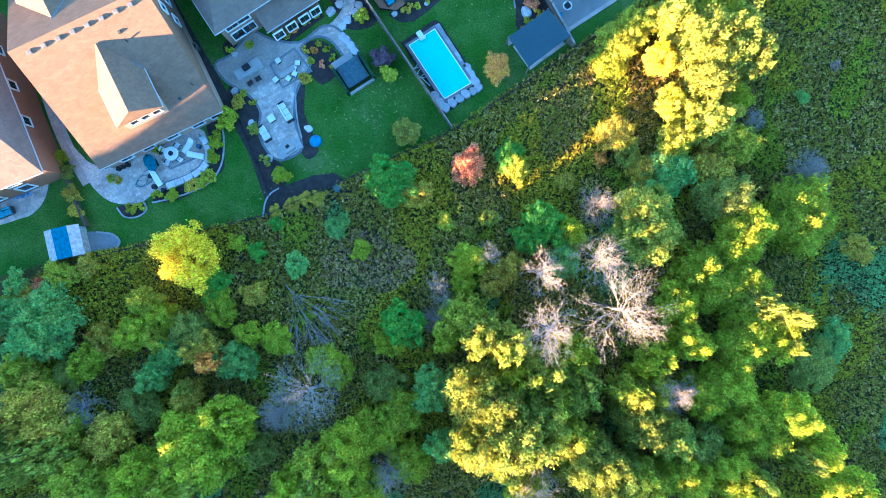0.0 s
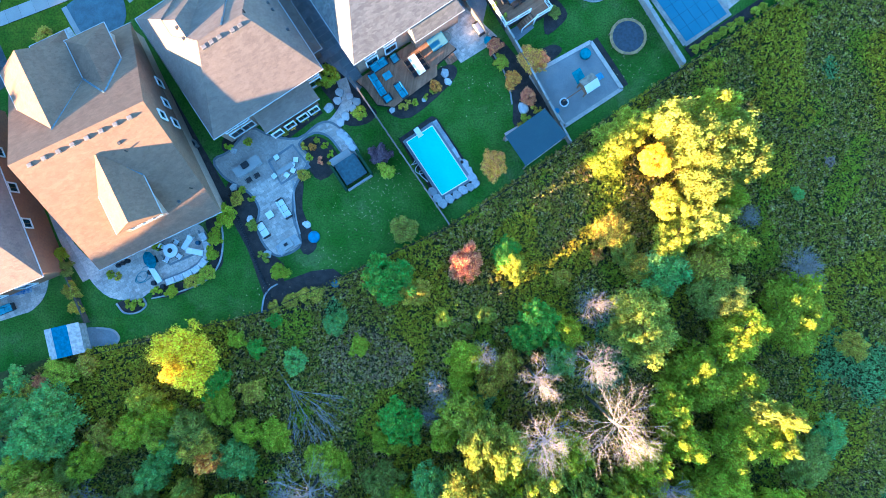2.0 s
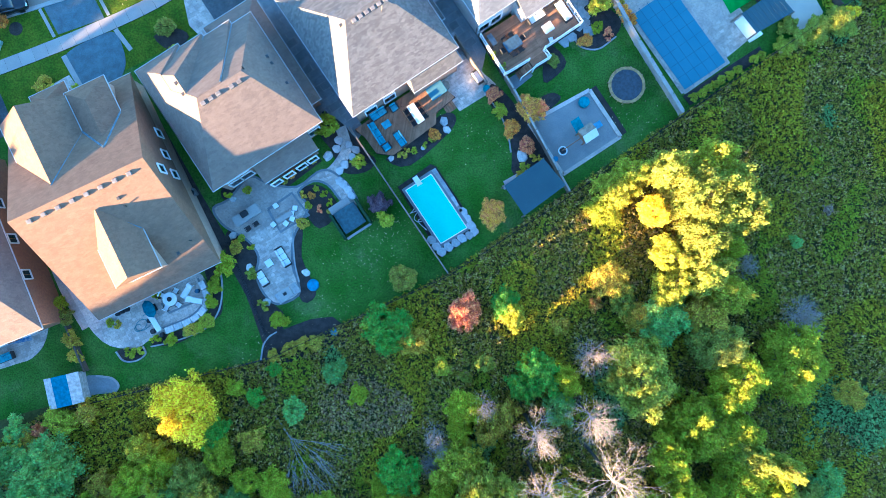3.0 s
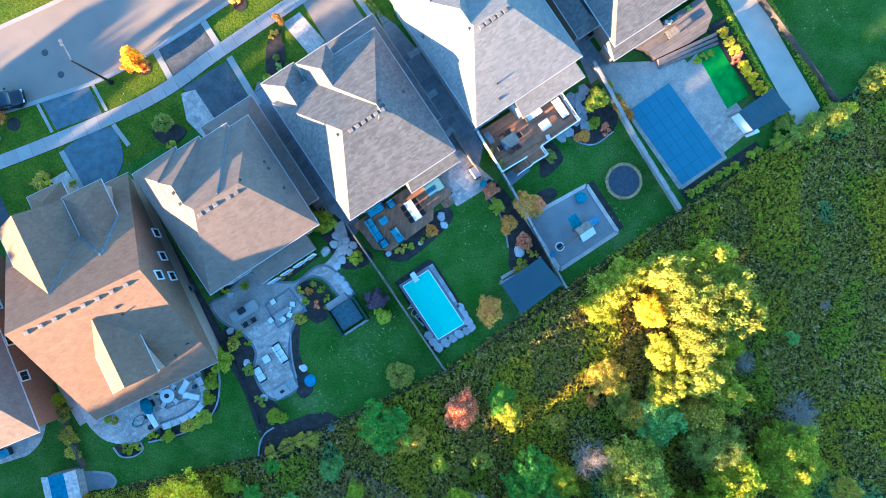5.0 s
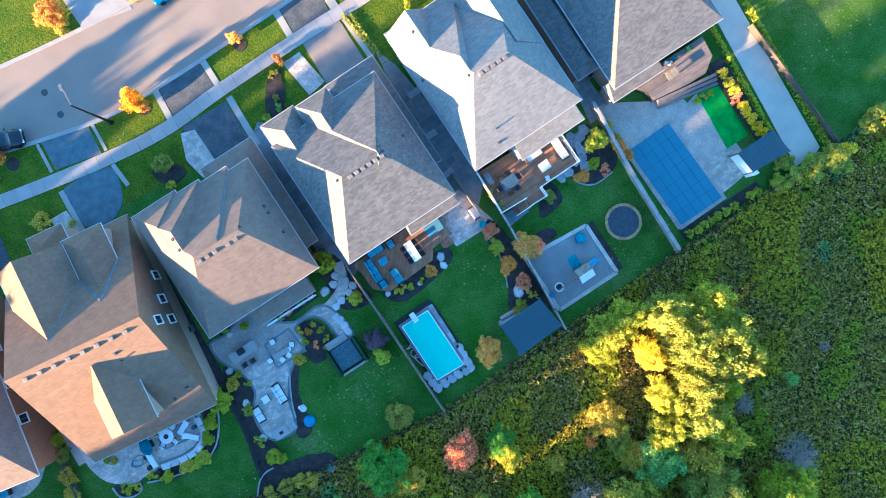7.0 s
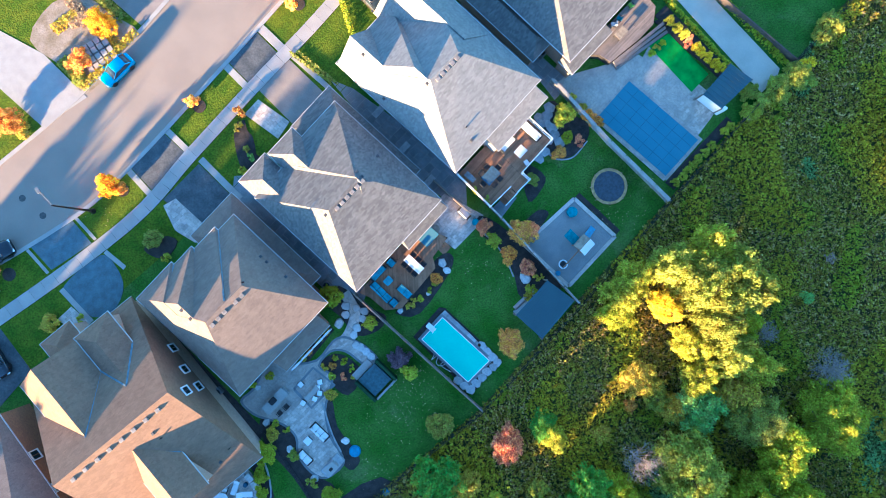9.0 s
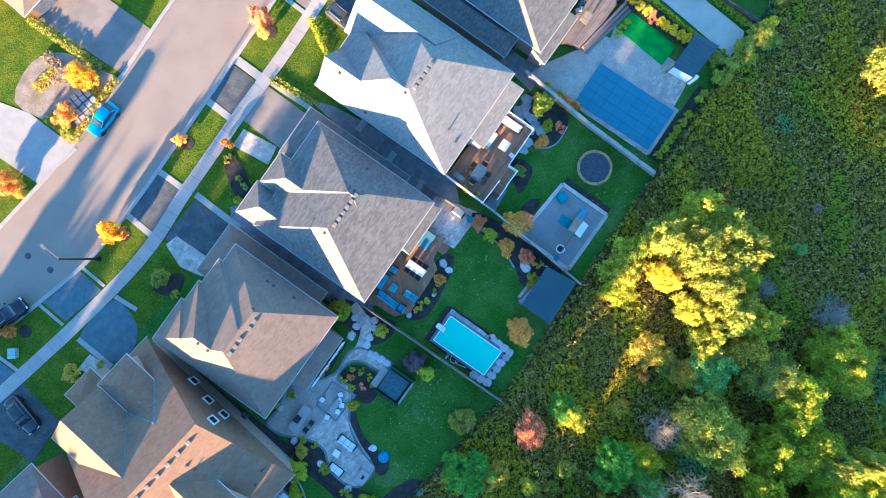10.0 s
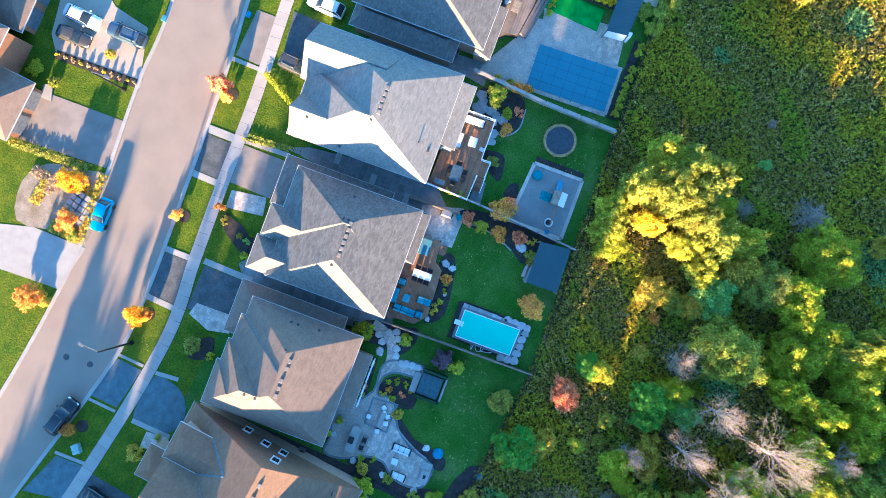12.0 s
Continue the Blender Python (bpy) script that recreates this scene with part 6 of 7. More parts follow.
def sheet_roof(name, corners, z0, z1, label, ribs=16, posts=True):
    """A lean-to roof of ribbed metal sheets on posts: corners go round from the low edge."""
    base = tagged(new(name), label, "shelter")
    a, b, c, d = (Vector((*p, z)) for p, z in zip(corners, (z0, z0, z1, z1)))
    n = ribs
    for i in range(n):
        f0, f1 = i / n, (i + 1) / n
        q = [a.lerp(b, f0), a.lerp(b, f1), d.lerp(c, f1), d.lerp(c, f0)]
        up = Vector((0, 0, 0.05))
        m0, m1 = a.lerp(b, f0 + 0.25 / n), d.lerp(c, f0 + 0.25 / n)
        me = mesh("roof_sheet", [q[0], q[1], q[2], q[3], q[0] + up, m0 + up, m1 + up, q[3] + up, m0, m1], [(0, 1, 2, 3), (4, 5, 6, 7), (5, 8, 9, 6), (0, 4, 7, 3), (0, 8, 5, 4), (3, 7, 6, 9)], M_METAL_ROOF)
        ob = new("roof_sheet", me)
        ob.parent = base
    if posts:
        for p in (a, b, c, d):
            part("post", boxed(-0.07, 0.07, -0.07, 0.07, 0, p.z - 0.02, 0, Matrix.Translation((p.x, p.y, 0))), M_FENCE, base)
    return base


sheet_roof("pergola", [(7.54, 23.47), (9.72, 20.27), (14.10, 23.54), (11.73, 26.38)], 2.2, 2.5, "blue-grey ribbed metal roof over a garden shelter", 14)
slab("shelter_floor", [(8.28, 23.23), (10.16, 20.60), (14.06, 23.48), (12.05, 25.74)], -0.2, 0.1, M_PAVER, "paved floor under the shelter", "floor", "structure")
for i, (a, b) in enumerate((([(7.78, 23.98), (9.41, 24.92)]), ([(7.65, 23.48), (9.41, 24.48)]))):
    slab("step", strip([a, b], 0.5, 0, 0), 0.0, 0.2, M_CONC, "pale stone step by the shelter", "step")

# pale house: raised deck with white railing
DDECK = [(5.05, 39.95), (9.44, 42.77), (12.24, 44.64), (13.79, 44.77), (16.08, 41.30), (11.95, 38.5), (12.64, 37.48), (10.95, 36.44), (10.37, 37.23), (7.7, 35.6)]
ddeck = slab("raised_deck", DDECK, 0.0, 1.17, M_SOIL, "raised brown wooden deck behind the pale house", "deck", "structure")
PAVING.append(("board", DDECK, 34, 5, 0.15, 1.175, 1.2, M_WOOD, ddeck, 0.012, 200, False))


def railing(a, b, z, label="white deck railing with balusters"):
    a, b = Vector((*a, z)), Vector((*b, z))
    d = b - a
    base = tagged(new("railing"), label, "railing", "white deck railings")
    base.matrix_world = Matrix.Translation(a) @ Matrix.Rotation(math.atan2(d.y, d.x), 4, "Z")
    for zz in (0.12, 1.0):
        part("rail", boxed(0, d.length, -0.05, 0.05, zz - 0.04, zz + 0.04, 0.01), M_WHITE, base)
    n = max(1, round(d.length / 1.6))
    for i in range(n + 1):
        part("post", boxed(i * d.length / n - 0.07, i * d.length / n + 0.07, -0.07, 0.07, 0, 1.12, 0.01), M_WHITE, base)
    for i in range(int(d.length / 0.14)):
        part("baluster", boxed(i * 0.14 + 0.06, i * 0.14 + 0.09, -0.015, 0.015, 0.16, 0.96), M_WHITE, base)


for a, b in (((5.05, 39.9), (7.68, 35.65)), ((7.78, 35.68), (10.3, 37.2)), ((13.79, 44.64), (16.05, 41.3)), ((15.98, 41.2), (12.05, 38.53)), ((11.98, 38.4), (12.58, 37.53)), ((12.5, 37.43), (11.05, 36.53))):
    railing(a, b, 1.2)
st = place("deck_stairs", 10.66, 36.83, 214, "wooden stairs with a white handrail down beside the deck", "stairs")
for i in range(6):
    part("tread", boxed(0.01 + 0.28 * i, 0.28 + 0.28 * i, -0.46, 0.46, 0, 1.02 - 0.17 * i, 0.01), M_WOOD, st)
bm = bmesh.new()
box(bm, 0, 2.0, 0.48, 0.56, -0.05, 0.05, Matrix.Translation((0, 0, 2.1)) @ Matrix.Rotation(radians(31), 4, "Y"))
part("handrail", bm, M_WHITE, st, "white sloping handrail")
for x in (0.05, 1.66):
    part("post", boxed(x - 0.06, x + 0.06, 0.46, 0.58, 0, 2.15 - 0.6 * x, 0.01), M_WHITE, st, "white rail post")
slab("stair_landing", [(7.9, 35.45), (10.3, 36.9), (11.0, 36.0), (8.75, 34.2)], -0.2, 0.1, M_PAVER_DARK, "grey landing at the stair's foot", "landing", "structure")
table(8.54, 38.94, 34, 1.9, 1.3, 0.75, M_NAVY, "dark blue covered dining table on the raised deck", 1.2)
for i, (dx, dy, t) in enumerate(((-1.25, 0, 90), (1.25, 0, 270), (-0.45, 0.95, 0), (0.45, 0.95, 0), (-0.45, -0.95, 180), (0.45, -0.95, 180))):
    px, py = (8.54, 38.94)
    c_, s_ = math.cos(radians(34)), math.sin(radians(34))
    chair(px + dx * c_ - dy * s_, py + dx * s_ + dy * c_, 34 + t, M_DARK_WICKER, "dark wicker dining chair on the deck", 1.2)
table(6.28, 39.30, 124, 1.3, 0.6, 0.9, M_STEEL, "steel grill cabinet by the railing", 1.2, "grill_cabinet")
sofa(14.06, 42.63, 304, 2.3, M_CUSHION_W, "white covered outdoor sofa in full sun", 1.2, seats=2)
sofa(11.18, 42.01, 34, 1.9, M_CUSHION_W, "white covered outdoor sofa by the wall", 1.2)
table(12.40, 40.79, 34, 1.2, 1.0, 0.45, M_CUSHION_W, "white covered low table on the deck", 1.2)
chair(12.71, 39.44, 200, M_CUSHION_W, "white covered chair on the deck", 1.2)
for x, y in ([(6.54, 37.80), (7.59, 36.56)]):
    tree("gold", x, y, 0.8, 0.42, 3, "yellow flowers in a deck planter", "shrub", "deck flowers").location.z = 1.2
for i, (x, y) in enumerate([(15.60, 44.15), (16.23, 43.39), (16.74, 42.76), (16.86, 41.94), (16.10, 41.49), (14.97, 42.75), (16.49, 44.27), (16.99, 45.04), (17.24, 40.99), (15.47, 43.51), (15.28, 40.35), (14.46, 39.84)]):
    flagstone(x, y, 0.72, i, 0.0, 0.1 + 0.012 * i)
# play area
k = place("swing_slide_set", 16.60, 29.16, 34, "wooden play tower with blue slide and tan canopy", "play set")
for sx in (-0.6, 0.6):
    for sy in (-0.6, 0.6):
        part("post", boxed(sx - 0.06, sx + 0.06, sy - 0.06, sy + 0.06, 0, 2.3), M_WOOD, k)
part("platform", boxed(-0.7, 0.7, -0.7, 0.7, 1.2, 1.28), M_WOOD, k)
for s_ in (-1, 1):
    bm = bmesh.new()
    box(bm, -0.85, 0.85, 0, 0.95, -0.02, 0.02, Matrix.Translation((0, 0, 2.75)) @ Matrix.Rotation(radians(-30 if s_ > 0 else 210), 4, "X"))
    part("canopy", bm, M_CUSHION_W if s_ < 0 else M_TAN, k, "canvas canopy slope")
bm = bmesh.new()
box(bm, 0.7, 2.6, -0.35, 0.35, -0.04, 0.04, Matrix.Translation((0.35, 0.2, 1.55)) @ Matrix.Rotation(radians(34), 4, "Y"))
part("slide", bm, M_BLUE, k, "bright blue plastic slide")
part("swing_beam", boxed(-3.4, -0.6, -0.05, 0.05, 2.1, 2.22), M_WOOD, k)
bm = bmesh.new()
ring = [[bm.verts.new((-2.9 + (0.46 + 0.07 * math.cos(w)) * math.cos(q), (0.46 + 0.07 * math.cos(w)) * math.sin(q), 0.6 + 0.07 * math.sin(w))) for w in np.linspace(0, math.tau, 6, endpoint=False)] for q in np.linspace(0, math.tau, 22, endpoint=False)]
for i in range(22):
    for j in range(6):
        bm.faces.new((ring[i][j], ring[(i + 1) % 22][j], ring[(i + 1) % 22][(j + 1) % 6], ring[i][(j + 1) % 6]))
part("nest_swing", bm, M_CUSHION_W, k, "round nest swing with pale rim")
part("swing_net", boxed(-3.2, -2.6, -0.3, 0.3, 0.57, 0.59), M_BLACK, k)
part("climbing_ramp", boxed(-0.6, 0.5, 0.75, 2.4, 0.4, 0.5, 0.03, Matrix.Rotation(radians(18), 4, "X")), M_TEAL, k, "teal fabric climbing ramp")
round_thing("sand_table", 16.60, 32.97, 0.6, 0.5, M_TEAL, "round turquoise sand table", "toy", 0.1)
round_thing("blue_bucket", 13.44, 26.68, 0.3, 0.3, M_BLUE, "small blue bucket on the sand", "toy", 0.1)
# trampoline
k = place("trampoline", 21.25, 34.78, 34, "round trampoline with tan padded rim", "trampoline")
bm = bmesh.new()
bmesh.ops.create_circle(bm, cap_ends=True, segments=24, radius=1.75, matrix=Matrix.Translation((0, 0, 0.75)))
part("jumping_mat", bm, M_TRAMP, k)
bm = bmesh.new()
ring = [[bm.verts.new((r_ * math.cos(q), r_ * math.sin(q), z_)) for r_, z_ in ((1.72, 0.76), (1.76, 0.82), (2.02, 0.82), (2.06, 0.74))] for q in np.linspace(0, math.tau, 24, endpoint=False)]
for i in range(24):
    for j in range(3):
        bm.faces.new((ring[i][j], ring[i][j + 1], ring[(i + 1) % 24][j + 1], ring[(i + 1) % 24][j]))
part("rim_pad", bm, mat("olive_tan_pad", (0.42, 0.28, 0.13), 0.85, fine=20, spread=0.1, bump=0.1), k)
for i in range(8):
    q = i / 8 * math.tau
    part("net_pole", boxed(2.02 * math.cos(q) - 0.03, 2.02 * math.cos(q) + 0.03, 2.02 * math.sin(q) - 0.03, 2.02 * math.sin(q) + 0.03, 0, 1.05), M_TAN, k)
# covered pool
COVER = [(22.07, 42.75), (26.50, 45.86), (32.48, 37.54), (27.91, 34.44)]
slab("pool_kerb", [(21.58, 42.75), (26.59, 46.31), (33.01, 37.48), (27.93, 33.94)], -0.2, 0.13, M_PAVER, "pale coping round the covered pool", "coping", "structure")
slab("pool_cover", COVER, 0.1, 0.16, M_COVER, "taut blue safety cover over a swimming pool", "pool cover", "structure")
c0, c1, c2, c3 = (Vector((*p, 0.165)) for p in COVER)
for i in range(1, 7):
    a, b = c0.lerp(c3, i / 7), c1.lerp(c2, i / 7)
    slab("cover_strap", strip([a.lerp(b, -0.03)[:2], b.lerp(a, -0.03)[:2]], 0.04, 0, 0), 0.15, 0.172, M_BLUE_DARK, "dark webbing strap on the pool cover", "strap", "structure")
for i in range(1, 5):
    a, b = c0.lerp(c1, i / 5), c3.lerp(c2, i / 5)
    slab("cover_strap", strip([a.lerp(b, -0.02)[:2], b.lerp(a, -0.02)[:2]], 0.04, 0, 0), 0.15, 0.176, M_BLUE_DARK, "dark webbing strap on the pool cover", "strap", "structure")
sheet_roof("pool_cabana", [(34.97, 40.09), (39.04, 42.43), (36.96, 44.64), (33.14, 42.05)], 2.1, 2.4, "slatted blue-grey cabana roof by the pool", 9)
slab("cabana_wall", [(33.48, 42.01), (33.85, 42.26), (35.72, 40.02), (35.22, 39.76)], 0, 2.0, M_WHITE, "white side wall of the cabana", "wall")
EDECK = [(21.45, 49.78), (29.9, 55.2), (31.0, 53.1), (30.3, 51.2), (28.4, 49.95), (24.6, 48.15), (23.6, 49.2)]
edeck = slab("brick_house_deck", EDECK, 0.0, 1.17, M_SOIL, "weathered grey deck behind the brick house", "deck", "structure")
# boards greyed and darkened: the shade over this deck is in the colour
M_DECK_GREY = mat("weathered_deck", (0.21, 0.17, 0.15), 0.85, second=(0.16, 0.135, 0.12), scale=1.2, fine=10, spread=0.2, bump=0.25, per_object=0.2)
PAVING.append(("board", EDECK, 33, 5, 0.15, 1.175, 1.2, M_DECK_GREY, edeck, 0.012, 120, False))
for i, (x, y, c, l) in enumerate(((28.09, 53.66, mat("lime_plastic", (0.3, 0.55, 0.05), 0.5, spread=0.05), "lime green plastic garden chair"), (26.54, 52.54, M_TEAL, "turquoise plastic garden chair"), (25.79, 52.04, M_CUSHION_W, "white plastic garden chair"))):
    chair(x, y, 200 + 30 * i, c, l, 1.2)
for i in range(3):
    slab("deck_step", strip([(25.1 + 0.12 * i, 48.12 - 0.28 * i), (31.6 + 0.2 * i, 51.15 - 0.42 * i)], 0.34, 0, 0), 0.0, 0.85 - 0.28 * i, M_DECK_GREY, "broad weathered deck step", "step")
table(26.29, 50.89, 33, 1.4, 0.9, 0.7, M_TAN, "tan table on the weathered deck", 1.2)


# cars
def car(x, y, turn, paint, glass_label, length=4.6, width=1.85, height=1.5, boot=0.75, rack=False):
    base = place("car", x, y, turn, glass_label, "car", "parked cars", 0.09)
    L2, W2 = length / 2, width / 2

    def hull(sections, material, name, label=""):
        """Rounded shell through cross-sections (place along the car, half width, underside, top)."""
        verts, faces, k = [], [], 14
        for xs, w, z0, z1 in sections:
            for i in range(k):
                q = math.pi * i / (k - 1)
                c_, s_ = math.cos(q), math.sin(q)
                verts.append((xs, -w * math.copysign(abs(c_) ** 0.45, c_), z0 + (z1 - z0) * abs(s_) ** 0.5))
        n = len(sections)
        for i in range(n - 1):
            for j in range(k):
                a, b = i * k + j, i * k + (j + 1) % k
                faces.append((a, b, b + k, a + k))
        faces += [tuple(range(k - 1, -1, -1)), tuple(range((n - 1) * k, n * k))]
        ob = new(name, mesh(name, verts, faces, material, True))
        ob.parent = base
        if label:
            ob["label"] = label
        return ob

    h1 = height * 0.62
    hull([(-L2, W2 * 0.6, 0.4, h1 * 0.8), (-L2 + 0.06, W2 * 0.8, 0.32, h1 * 0.92), (-L2 + 0.22, W2 * 0.92, 0.26, h1), (-L2 * 0.6, W2 * 0.99, 0.22, h1 + 0.02), (0, W2, 0.22, h1 + 0.02), (L2 * 0.5, W2 * 0.99, 0.22, h1),
          (L2 - 0.5, W2 * 0.96, 0.24, h1 * 0.93), (L2 - 0.22, W2 * 0.88, 0.26, h1 * 0.87), (L2 - 0.06, W2 * 0.74, 0.32, h1 * 0.78), (L2, W2 * 0.52, 0.4, h1 * 0.66)], paint, "body")
    back = -L2 + boot
    hull([(back - 0.25, W2 * 0.72, h1 - 0.1, h1 - 0.02), (back + 0.1, W2 * 0.8, h1 - 0.1, h1 + (height - h1) * 0.6), (back + 0.45, W2 * 0.82, h1 - 0.1, height - 0.05), (L2 * 0.05, W2 * 0.83, h1 - 0.1, height - 0.04), (L2 * 0.25, W2 * 0.84, h1 - 0.1, h1 + (height - h1) * 0.62), (L2 * 0.48, W2 * 0.82, h1 - 0.1, h1 - 0.02)], M_GLASS, "window_band", "dark tinted windows")
    hull([(back + 0.3, W2 * 0.6, height - 0.16, height - 0.04), (back + 0.4, W2 * 0.7, height - 0.2, height), (-L2 * 0.1, W2 * 0.74, height - 0.2, height + 0.02), (L2 * 0.04, W2 * 0.72, height - 0.2, height), (L2 * 0.12, W2 * 0.6, height - 0.2, height - 0.05)], paint, "roof")
    for sy in (-1, 1):
        for xa, xb in ((L2 * 0.06, L2 * 0.42), (back + 0.35, back - 0.18)):
            bm = bmesh.new()
            za, zb = height - 0.05, h1 + 0.0
            d_ = Vector((xb - xa, sy * W2 * 0.08, zb - za))
            box(bm, 0, d_.length, -0.035, 0.035, -0.02, 0.03, Matrix.Translation((xa, sy * W2 * 0.7, za)) @ d_.to_track_quat("X", "Z").to_matrix().to_4x4())
            part("pillar", bm, paint, base)
    for sx in (-L2 * 0.62, L2 * 0.63):
        for sy in (-1, 1):
            bm = bmesh.new()
            bmesh.ops.create_cone(bm, cap_ends=True, segments=16, radius1=0.33, radius2=0.33, depth=0.22, matrix=Matrix.Translation((sx, sy * (W2 - 0.09), 0.33)) @ Matrix.Rotation(math.pi / 2, 4, "X"))
            part("wheel", bm, M_BLACK, base, "black tyre")
    for sy in (-1, 1):
        part("headlight", boxed(L2 - 0.2, L2 - 0.02, sy * W2 * 0.6 - 0.18, sy * W2 * 0.6 + 0.18, h1 * 0.62, h1 * 0.76, 0.02), M_WHITE, base, "clear headlight")
        part("mirror", boxed(L2 * 0.32, L2 * 0.32 + 0.2, sy * (W2 + 0.1) - 0.1, sy * (W2 + 0.1) + 0.1, h1, h1 + 0.14, 0.03), paint, base)
        if rack:
            part("roof_rail", boxed(back + 0.5, L2 * 0.1, sy * W2 * 0.62 - 0.03, sy * W2 * 0.62 + 0.03, height + 0.002, height + 0.07, 0.01), M_STEEL, base, "grey roof rail")
    return base


def paint(name, c):
    return mat(name, c, 0.25, metal=0.2, coat=0.6, spread=0.02, bump=0.0, second=tuple(v * 0.95 for v in c))


P_BLACK, P_CYAN, P_WHITE, P_GREY, P_SLATE = paint("black_paint", (0.015, 0.018, 0.025)), paint("cyan_paint", (0.01, 0.3, 0.5)), paint("white_car_paint", (0.75, 0.75, 0.75)), paint("grey_paint", (0.07, 0.065, 0.06)), paint("slate_paint", (0.06, 0.1, 0.15))
car(-47.03, 43.37, 16, P_BLACK, "black sport utility car parked at the kerb", 4.9, 1.95, 1.7, 0.4, True)
car(-29.00, 60.31, 212, P_CYAN, "small bright cyan blue car parked at the kerb", 4.2, 1.8, 1.5, 0.55)
car(-16.81, 81.23, -62, P_WHITE, "white saloon car on a driveway", 4.7, 1.85, 1.45)
car(-19.01, 79.93, -58, P_GREY, "dark grey hatchback on a driveway", 4.3, 1.8, 1.5, 0.4)
car(-13.67, 76.22, 121, P_SLATE, "slate blue estate car on a driveway", 5.0, 1.95, 1.75, 0.35, True)
car(0.68, 61.08, -61, P_GREY, "dark sport utility car with roof rails", 4.5, 1.9, 1.75, 0.35, True)
car(7.99, 64.93, 120, P_WHITE, "white sport utility car on a driveway", 4.7, 1.9, 1.7, 0.35)
car(-49.50, 32.31, -72, P_BLACK, "black saloon car on a shaded driveway", 4.7, 1.85, 1.45)

# street lamps
def street_lamp(x, y, hx_, hy_):
    """A tapered pole with a slim arm and a flat head over the road."""
    lamp = place("street_lamp", x, y, math.degrees(math.atan2(hy_ - y, hx_ - x)), "dark street lamp with a slim arm over the road", "street lamp", "street lamps")
    reach = math.hypot(hx_ - x, hy_ - y)
    bm = bmesh.new()
    bmesh.ops.create_cone(bm, cap_ends=True, segments=12, radius1=0.14, radius2=0.08, depth=7.4, matrix=Matrix.Translation((0, 0, 3.7)))
    part("pole", bm, M_BLACK, lamp)
    bm = bmesh.new()
    box(bm, 0, reach, -0.05, 0.05, -0.05, 0.05, Matrix.Translation((0, 0, 7.3)) @ Matrix.Rotation(radians(-13), 4, "Y"))
    part("arm", bm, M_STEEL, lamp, "grey metal arm")
    part("lamp_head", boxed(reach - 0.35, reach + 0.35, -0.19, 0.19, 7.72, 7.88, 0.05), M_STEEL, lamp, "flat grey lamp head")
    bm = bmesh.new()
    bmesh.ops.create_cone(bm, cap_ends=True, segments=12, radius1=0.34, radius2=0.2, depth=0.5, matrix=Matrix.Translation((0, 0, 0.25)))
    part("base", bm, M_BLACK, lamp)


street_lamp(-35.5, 45.75, -36.25, 47.45)
street_lamp(-18.1, 71.4, -16.85, 69.55)
for x, y in ([(-42.84, 49.00), (-41.05, 46.57)]):
    round_thing("manhole_cover", x, y, 0.38, 0.02, M_VENT_DARK, "dark round manhole cover in the road", "manhole", 0.055)
k = place("utility_box", -48.13, 39.19, 70, "pale green utility box in the grass", "utility box", z=0.05)
part("cabinet", boxed(-0.6, 0.6, -0.45, 0.45, 0, 0.7, 0.06), mat("mint_metal", (0.35, 0.5, 0.45), 0.6, spread=0.05), k)
for x, y in ([(-8.96, 75.44), (-0.32, 69.77)]):
    k = place("recycling_box", x, y, 30, "blue recycling box at the kerb", "bin", "kerbside bins", 0.1)
    part("body", boxed(-0.35, 0.35, -0.25, 0.25, 0, 0.4, 0.03), M_BLUE, k)
# paving stones stacked across the street
for i in range(5):
    for j in range(4):
        x, y = (-30.90, 62.79)
        a_ = radians(20)
        dx, dy = (i - 2) * 0.75, (j - 1.5) * 0.8
        k = slab("stone_pallet", [(x + (dx + u) * math.cos(a_) - (dy + v) * math.sin(a_), y + (dx + u) * math.sin(a_) + (dy + v) * math.cos(a_)) for u, v in ((-0.3, -0.32), (0.3, -0.32), (0.3, 0.32), (-0.3, 0.32))], 0, 0.45 + 0.07 * ((i * 3 + j) % 3), M_CONC, "grey paving stones stacked on the verge", "stone stack")
        k["group"] = "stacked paving stones"
slab("porch_step", [(-25.53, 77.58), (-24.69, 76.97), (-26.08, 75.40), (-26.86, 76.66)], 0, 0.2, M_CONC, "pale concrete front step", "step")
for x, y in ([(-21.27, 54.43), (-31.79, 47.26), (-46.19, 41.05)] + [(-7.74, 63.08)]):
    slab("mulch_ring", [(x + 0.75 * math.cos(q), y + 0.75 * math.sin(q)) for q in np.linspace(0, math.tau, 18, endpoint=False)], -0.2, 0.09, M_SOIL, "dark mulch ring round a street tree", "mulch ring", "structure")
# air conditioners
for x, y, t in ((-26.48, 22.83, 33), (-11.99, 31.48, 33), (17.51, 51.12, 33)):
    k = place("air_conditioner", x, y, t, "grey outdoor air conditioner with round fan grille", "air conditioner", "air conditioners")
    part("cabinet", boxed(-0.42, 0.42, -0.42, 0.42, 0, 0.8, 0.04), M_STEEL, k)
    bm = bmesh.new()
    bmesh.ops.create_cone(bm, cap_ends=True, segments=18, radius1=0.34, radius2=0.34, depth=0.04, matrix=Matrix.Translation((0, 0, 0.824)))
    part("fan_grille", bm, M_BLACK, k)

